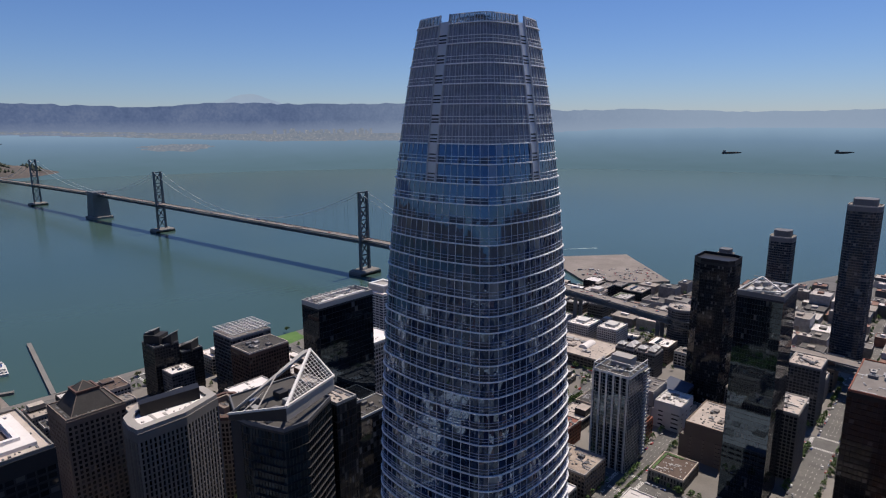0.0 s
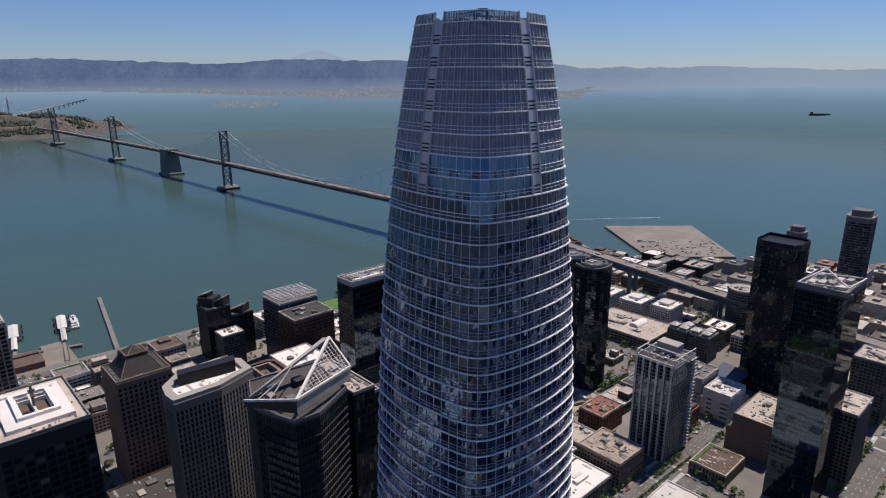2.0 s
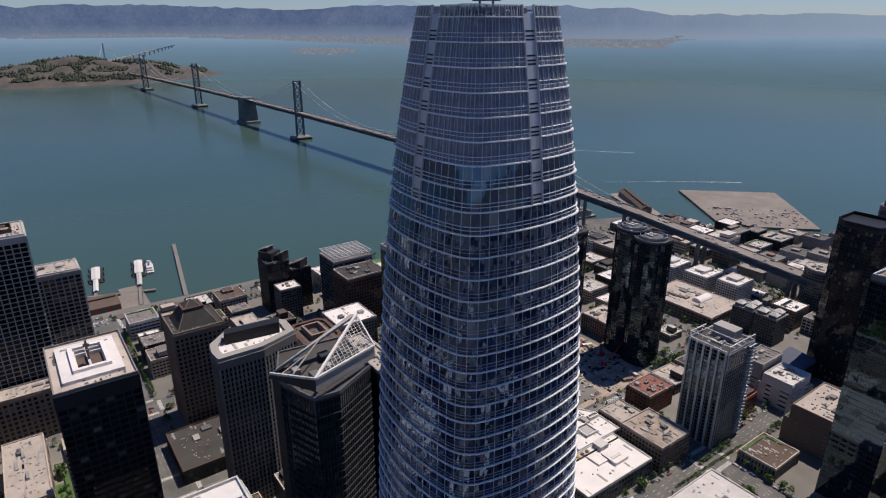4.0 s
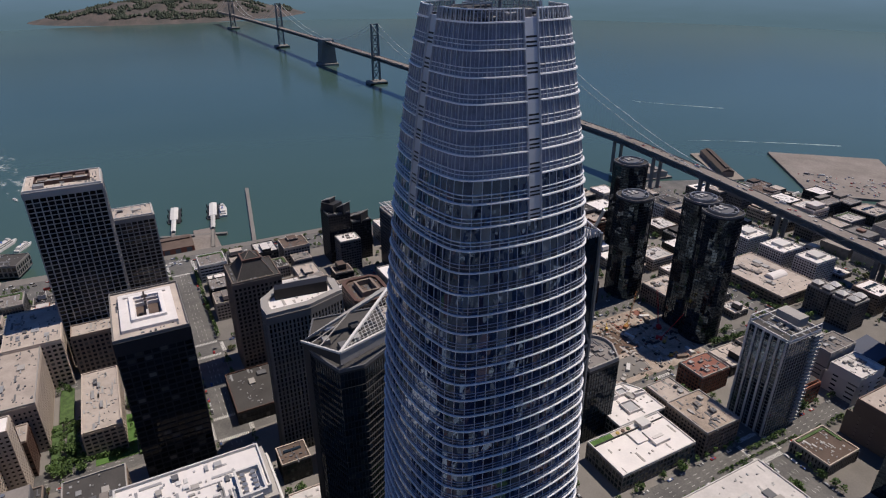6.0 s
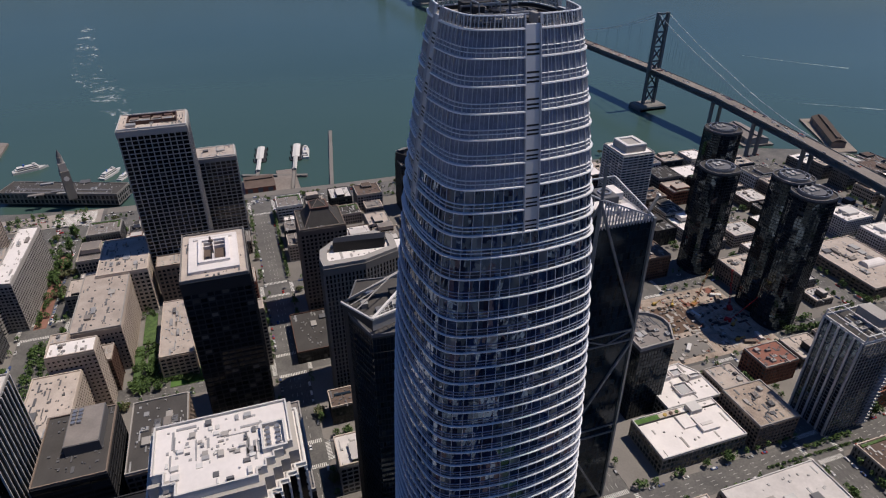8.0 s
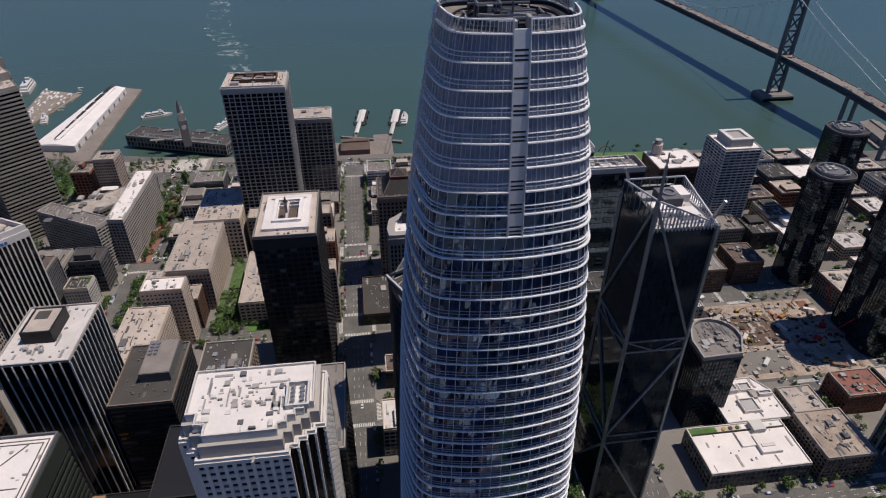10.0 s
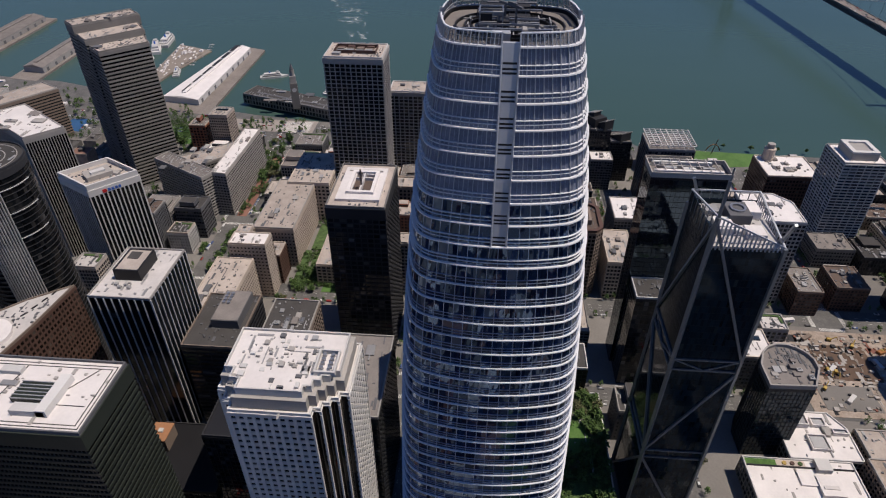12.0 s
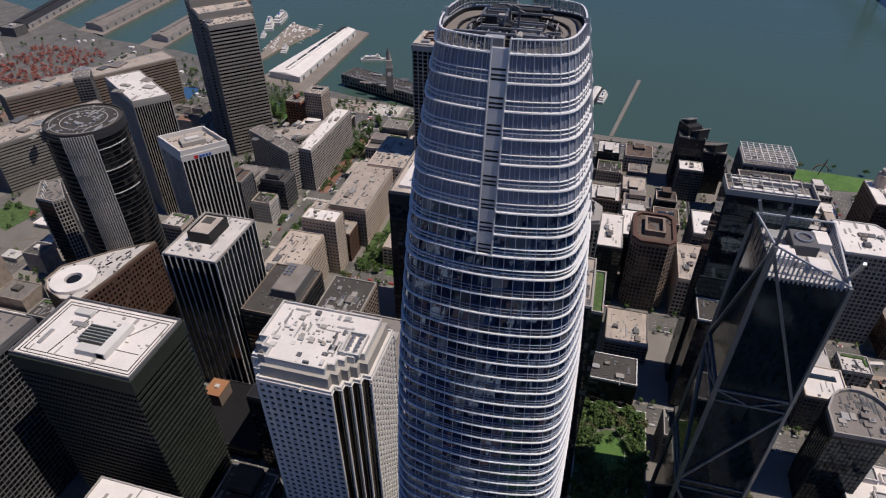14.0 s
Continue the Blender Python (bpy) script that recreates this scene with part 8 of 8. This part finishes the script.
def far_car(x, y, z, a):
    c, s = math.cos(a), math.sin(a)
    L = rng.choice((2.1, 2.3, 2.5, 4.5 if rng.random() < 0.1 else 2.2))
    hh = 2.6 if L > 4 else 0.9
    v1, f1 = chamfered(-L, L, -0.9, 0.9, 0.25, hh + 0.1, 0.15)
    v2, f2 = chamfered(-L * 0.6, L * 0.4, -0.78, 0.78, hh, hh + 0.55, 0.3)
    v, f = join((v1, f1), (v2, f2))
    m = len(v1)
    f = f1 + [tuple(i + m for i in q) for q in f2]
    P.append(([(x + px * c - py * s, y + px * s + py * c, z + pz) for px, py, pz in v], f))


for xs, w in X_STREETS[1:6]:
    y = -420
    while y < 820:
        y += rng.uniform(5.5, 13)
        if not any(abs(y - c) < v / 2 + 5 for c, v in Y_STREETS) and inland(xs - 20, y):
            for o in (-w / 2 + 1.3, w / 2 - 1.3):
                if rng.random() < 0.6 and free(xs + o - 1, xs + o + 1, y - 2, y + 2):
                    far_car(xs + o, y, LAND + 0.01, radians(90))
for ys, w in Y_STREETS[4:11]:
    x = -560
    while x < 40:
        x += rng.uniform(5.5, 13)
        if not any(abs(x - c) < v / 2 + 5 for c, v in X_STREETS) and inland(x - 20, ys):
            for o in (-w / 2 + 1.3, w / 2 - 1.3):
                if rng.random() < 0.6 and free(x - 2, x + 2, ys + o - 1, ys + o + 1):
                    far_car(x, ys + o, LAND + 0.01, 0)
for k in range(24):
    far_car(-530 + 5.4 * k + rng.uniform(-0.5, 0.5), -267.5, LAND + 0.01, 0)
for k in range(170):
    x, y = rng.uniform(-660, -590), rng.uniform(-700, 140)
    if inland(x - 6, y) and free(x - 2, x + 2, y - 2, y + 2):
        far_car(x, y, LAND + 0.15, radians(90) + rng.uniform(-0.1, 0.1))
for k in range(150):
    y = rng.uniform(-620, 520)
    x = -584 + rng.choice((-13, -9.5, -6, 6, 9.5, 13))
    if inland(x - 12, y):
        far_car(x, y, LAND + 0.01, radians(90))
for k in range(190):
    x = rng.uniform(-2300, 120)
    d = deck_at(x) + BO
    far_car(x, d.y + rng.choice((-7.2, -4.0, -1, 1.8, 4.8, 7.4)), d.z + 0.47, 0.03)
for k in range(90):
    u, v = rng.uniform(0.55, 0.98), rng.uniform(0.05, 0.95)
    a = Vector(SOUTH_PIER[0]).lerp(Vector(SOUTH_PIER[1]), u).lerp(Vector(SOUTH_PIER[3]).lerp(Vector(SOUTH_PIER[2]), u), v)
    far_car(a.x, a.y, 3.61, rng.choice((0.6, 2.17)))
tagged(obj("far_cars", *join(*P), fabric_mat("far_car_paint", [(0.55, 0.55, 0.54), (0.03, 0.03, 0.032), (0.32, 0.33, 0.34), (0.11, 0.11, 0.12), (0.62, 0.62, 0.6), (0.30, 0.03, 0.025), (0.04, 0.07, 0.18)])), "small far cars along the streets and on the bridge", "cars", kind="stuff")

P = []


def clump(x, y, z, h, r):
    V, F = [], []
    for _ in range(70):
        t, a, q = rng.random(), rng.uniform(0, 6.283), math.sqrt(rng.random())
        p = Vector((x + r * q * math.cos(a) * (1 - 0.5 * t), y + r * q * math.sin(a) * (1 - 0.5 * t), z + h * (0.35 + 0.65 * t)))
        s = rng.uniform(0.22, 0.5) * r * 0.5
        u = Vector((rng.uniform(-1, 1), rng.uniform(-1, 1), rng.uniform(-0.6, 0.6))).normalized()
        w = u.cross(Vector((rng.uniform(-1, 1), rng.uniform(-1, 1), rng.uniform(-1, 1)))).normalized()
        k = len(V)
        V += [tuple(p - u * s - w * s * 0.6), tuple(p + u * s - w * s * 0.5), tuple(p + u * s * 0.7 + w * s), tuple(p - u * s * 0.8 + w * s * 0.8)]
        F.append((k, k + 1, k + 2, k + 3))
    P.append((V, F))


for b in BLOCKS:
    if b[0] < -610 or b[0] > 60 or b[2] > 900 or b[3] < -520:
        continue
    for x0_, y0_, dx, dy in ((b[0] + 1.3, b[2], 0, 1), (b[1] - 1.3, b[2], 0, 1), (b[0], b[2] + 1.3, 1, 0), (b[0], b[3] - 1.3, 1, 0)):
        run, L = 4.0, (b[3] - b[2]) if dy else (b[1] - b[0])
        while run < L - 4:
            run += rng.uniform(5, 11)
            x, y = x0_ + dx * run, y0_ + dy * run
            if rng.random() < 0.62 and not any(q[0] - 0.4 < x < q[1] + 0.4 and q[2] - 0.4 < y < q[3] + 0.4 for q in TAKEN):
                clump(x, y, LAND, rng.uniform(4.5, 8), rng.uniform(1.7, 2.9))
    for k in range(20 if b[2] > 200 else 12):
        side = rng.randrange(5)
        x = b[0] + 1.8 if side == 0 else b[1] - 1.8 if side == 1 else rng.uniform(b[0], b[1])
        y = b[2] + 1.8 if side == 2 else b[3] - 1.8 if side == 3 else rng.uniform(b[2], b[3])
        if free(x + 1.5, x + 1.6, y + 1.5, y + 1.6) and free(x - 1.6, x - 1.5, y - 1.6, y - 1.5):
            clump(x, y, LAND, rng.uniform(5, 9), rng.uniform(2.2, 3.8))
for k in range(150):
    y = -640 + 7.5 * k + rng.uniform(-2, 2)
    x = -584 + rng.choice((-19, 0, 19))
    if inland(x - 10, y) and free(x - 1, x + 1, y - 1, y + 1):
        clump(x, y, LAND, rng.uniform(5, 8), rng.uniform(1.6, 2.6))
for k in range(170):
    x, y = rng.uniform(-570, -400), rng.uniform(-470, -250)
    if free(x - 1, x + 1, y - 1, y + 1):
        clump(x, y, LAND, rng.uniform(7, 17), rng.uniform(2.5, 4))
for k in range(70):
    x, y = rng.uniform(-372, -300), rng.uniform(-274, -258)
    clump(x, y, LAND, rng.uniform(5, 9), rng.uniform(2, 3.2))
for k in range(330):
    x, y = rng.uniform(-164, 30), rng.uniform(24, 64)
    if abs(y - 44 - 5 * math.sin(x * 0.11)) > 5 or rng.random() < 0.12:
        clump(x, y, 24.1, rng.uniform(3, 8), rng.uniform(2.0, 4.2))
for k in range(60):
    x, y = rng.uniform(-345, -282), rng.uniform(-188, -130)
    if free(x - 1, x + 1, y - 1, y + 1):
        clump(x, y, LAND, rng.uniform(3, 7), rng.uniform(1.6, 3))
for k in range(330):
    x, y = rng.uniform(-690, -420), rng.uniform(-860, -380)
    if inland(x - 12, y) and free(x - 1, x + 1, y - 1, y + 1):
        clump(x, y, LAND, rng.uniform(6, 12), rng.uniform(2.4, 4.2))
for k in range(26):
    x, y = rng.uniform(-606, -578), rng.uniform(-446, -402)
    clump(x, y, LAND, rng.uniform(17, 24), rng.uniform(2.4, 3.2))
for k in range(240):
    x, y = rng.uniform(-330, 200), rng.uniform(680, 1250)
    if inland(x - 20, y) and free(x, x, y, y):
        clump(x, y, LAND, rng.uniform(5, 10), rng.uniform(2.4, 4.2))
for k in range(120):
    x, y = -470 + rng.gauss(0, 120), 420 + rng.gauss(0, 170)
    if inland(x - 15, y) and free(x - 1, x + 1, y - 1, y + 1):
        clump(x, y, LAND, rng.uniform(5, 9), rng.uniform(2.2, 3.6))
for (xa, ya), (xb, yb), n, hh in (((-334, -196), (-337, -173), 9, 5.0), ((-328, -195), (-331, -172), 9, 4.5), ((-301, -190), (-294, -141), 20, 4.5), ((-297, -190), (-290, -141), 20, 4.0), ((-548, -55), (-411, -55), 26, 7.5), ((-410, -193), (-386, -178), 7, 6.0)):
    for k in range(n):
        t = (k + rng.random()) / n
        clump(xa + (xb - xa) * t, ya + (yb - ya) * t, LAND, rng.uniform(0.8, 1.1) * hh, rng.uniform(2.0, 2.9))
plaza_rng = random.Random(77)
for (xa, ya), (xb, yb), n, hh, rr in (((-70.2, 226), (-68.4, 310), 34, 2.2, 1.5), ((-75, 262), (-75, 304), 12, 5.0, 2.3), ((-148, 271), (-112, 275), 14, 9.0, 3.4), ((-183, 350), (-177, 392), 15, 8.0, 3.4)):
    for k in range(n):
        t = (k + plaza_rng.random()) / n
        x, y = xa + (xb - xa) * t, ya + (yb - ya) * t
        if not any(q[0] - 0.5 < x < q[1] + 0.5 and q[2] - 0.5 < y < q[3] + 0.5 for q in TAKEN):
            clump(x, y, LAND, plaza_rng.uniform(0.8, 1.1) * hh, plaza_rng.uniform(0.8, 1.2) * rr)
for k in range(420):
    x, y = plaza_rng.uniform(-420, 60), plaza_rng.uniform(150, 680)
    if any(b[0] < x < b[1] and b[2] < y < b[3] for b in BLOCKS) and free(x - 1, x + 1, y - 1, y + 1) and not (-266 < x < -176 and 226 < y < 341):
        clump(x, y, LAND, plaza_rng.uniform(5, 9), plaza_rng.uniform(2.4, 4.0))
for k in range(50):
    x, y = plaza_rng.choice((-632, -622, -609)) + plaza_rng.uniform(-2, 2), plaza_rng.uniform(-415, -255)
    clump(x, y, LAND, plaza_rng.uniform(5, 9), plaza_rng.uniform(2.0, 3.2))
sq = random.Random(12)
for k in range(64):
    clump(sq.uniform(-534, -402), sq.choice((-279, -276, -272)) + sq.uniform(-1, 1), LAND, sq.uniform(3, 7), sq.uniform(1.4, 2.8))
for k in range(90):
    x, y = sq.uniform(-640, -560), sq.uniform(-520, -300)
    if inland(x - 8, y) and free(x - 1, x + 1, y - 1, y + 1):
        clump(x, y, LAND, sq.uniform(4, 8), sq.uniform(1.8, 3.2))
for k in range(46):
    x, y = sq.uniform(-296, -208), sq.uniform(-590, -486)
    if not (-262 < x < -226 and -540 < y < -500):
        clump(x, y, LAND, sq.uniform(4, 9), sq.uniform(2, 3.6))
for k in range(420):
    x, y = sq.uniform(-760, -330), sq.uniform(-980, -470)
    if inland(x - 12, y) and free(x - 1, x + 1, y - 1, y + 1):
        clump(x, y, LAND, sq.uniform(4, 9), sq.uniform(2.0, 3.6))
tagged(obj("far_trees", *join(*P), LEAF), "crowns of small green trees along the streets", "trees", kind="stuff")
tagged(obj("promenade", *prism(ccw([(-640, -245), (-628, -91), (-621, 30), (-619, 158), (-606, 158), (-608, 30), (-614, -91), (-624, -245)]), LAND - 0.1, LAND + 0.14), PAVING), "pale paved promenade along the sea wall", "pavement", kind="structure")
tagged(obj("plaza", *prism(rect(-640, -604, -420, -250), LAND - 0.1, LAND + 0.15), mat("plaza_paving", (0.27, 0.24, 0.215), 0.9, var=0.35)), "wide paved plaza before the ferry hall", "pavement", kind="structure")
P = [box(-636 + 3.2 * k, -634.6 + 3.2 * k, -300, -256, LAND + 0.15, LAND + 0.17) for k in range(10)]
tagged(obj("plaza_stripe", *join(*P), MARK), "pale stripes across the plaza paving", "paving", kind="stuff")
tagged(obj("tennis_court", *prism(rect(-622, -584, -590, -558), LAND - 0.1, LAND + 0.12), mat("court_surface", (0.03, 0.085, 0.19), 0.85)), "blue tennis courts among trees", "court", kind="structure")
tagged(obj("park_lawn", *prism(rect(-612, -560, -520, -388), LAND - 0.1, LAND + 0.11), GRASS), "park lawn under tall trees", "lawn", kind="structure")
e = thing("low_hall", -112, -226, LAND, "low orange-brown roof terrace between dark towers", "roof")
obj("wall", *box(-7, 7, -6, 6, 0, 20), TAN, e)
obj("roof", *chamfered(-7.3, 7.3, -6.3, 6.3, 20, 20.6, 0.1), mat("orange_brown_tile", (0.34, 0.17, 0.09), 0.85), e)
obj("roof_unit", *chamfered(-2, 1, -1, 2, 20.6, 21.8, 0.1), WHITE, e)
tagged(obj("bus_lane", *prism([(-70, -168), (-66, -166), (-46, -172), (-48, -176)], LAND + 0.17, LAND + 0.19), mat("red_lane_paint", (0.36, 0.05, 0.04), 0.85)), "red painted bus lane", "road marking", kind="structure")
for k, (x, y, a) in enumerate(((-262, 203, 12), (-270, 222, 12), (-246, 196, 100), (-226, 196, 12), (-276, 240, 12), (-238, 206, 100))):
    e = thing("site_trailer", x, y, LAND, "long white trailer beside the building site", "trailer", "site trailers", rz=radians(a))
    obj("body", *chamfered(-1.6, 1.6, -6.5, 6.5, 0.5, 3.4, 0.12), ROOF_WHITE, e)
    obj("roof_edge", *ring(rect(-1.7, 1.7, -6.6, 6.6), rect(-1.4, 1.4, -6.3, 6.3), 3.4, 3.6), WHITE, e)
    for s_ in (-4.5, 4.5):
        obj("leg", *box(-1.4, 1.4, s_ - 0.2, s_ + 0.2, 0, 0.5), GREY, e)
    obj("door", *box(1.6, 1.66, 1, 2, 0.6, 2.7), GREY, e)
tagged(obj("brick_walk", *prism(rect(-535, -400, -280.6, -270), LAND - 0.1, LAND + 0.18), mat("brick_paving", (0.24, 0.125, 0.095), 0.9, var=0.3)), "red brick walk planted with trees beside the hotel", "pavement", kind="structure")
# square north of the round tower, and the market with red-leaved trees by the sea wall
sq = random.Random(5)
tagged(obj("square_lawn", *prism([(-296, -588), (-262, -590), (-250, -552), (-290, -545)], LAND - 0.1, LAND + 0.3), SHRUBS), "small green lawn in a city square", "lawn", kind="structure")
tagged(obj("square_paving", *prism(rect(-262, -226, -540, -500), LAND - 0.1, LAND + 0.3), PAVING), "pale paved square with a curling pattern", "pavement", kind="structure")
tagged(obj("paving_curl", *tube([(-256 + 3.6 * k, -520 + 9 * math.sin(0.9 * k), LAND + 0.3) for k in range(9)], 0.9), TAN), "tan curling band laid in the paving", "paving", kind="structure")
for x, y, w, d, h, m, lab in ((-270, -520, 6, 9, 5.0, ROOF_WHITE, "flat white kiosk roof by the square"), (-246, -490, 8, 5, 6.0, ROOF_PALE, "low pale-roofed pavilion by the square"), (-216, -508, 5, 8, 5.5, WHITE, "white market hut beside the square")):
    e = thing("pavilion", x, y, LAND, lab, "pavilion")
    obj("wall", *box(-w, w, -d, d, 0, h - 0.5), PALE, e)
    obj("roof", *chamfered(-w - 0.8, w + 0.8, -d - 0.8, d + 0.8, h - 0.5, h, 0.15), m, e)
    obj("roof_unit", *chamfered(-2, 1, -2, 2, h, h + 1.1, 0.15), MACHINE, e)
P = []
rng = sq
for k in range(260):
    x, y = sq.uniform(-715, -560), sq.uniform(-930, -790)
    if inland(x - 8, y):
        clump(x, y, LAND, sq.uniform(4, 7), sq.uniform(2.4, 4.0))
clump(-279, -545, LAND, 6, 4.2)
tagged(obj("red_trees", *join(*P), leaf_mat("red_leaves", (0.26, 0.085, 0.07), (0.42, 0.16, 0.125))), "low red-leaved trees by the waterfront", "trees", kind="stuff")
P = []
for k in range(150):
    x, y = sq.uniform(-770, -400), sq.uniform(-960, -500)
    w, d = sq.uniform(1.2, 3.2), sq.uniform(1.2, 4.5)
    if inland(x - 10, y) and free(x - w, x + w, y - d, y + d):
        P.append(chamfered(x - w, x + w, y - d, y + d, LAND, LAND + sq.uniform(2, 4.5), 0.3))
tagged(obj("market_stalls", *join(*P), ROOF_WHITE), "small white stalls, vans and huts along the waterfront", "stalls", kind="stuff")
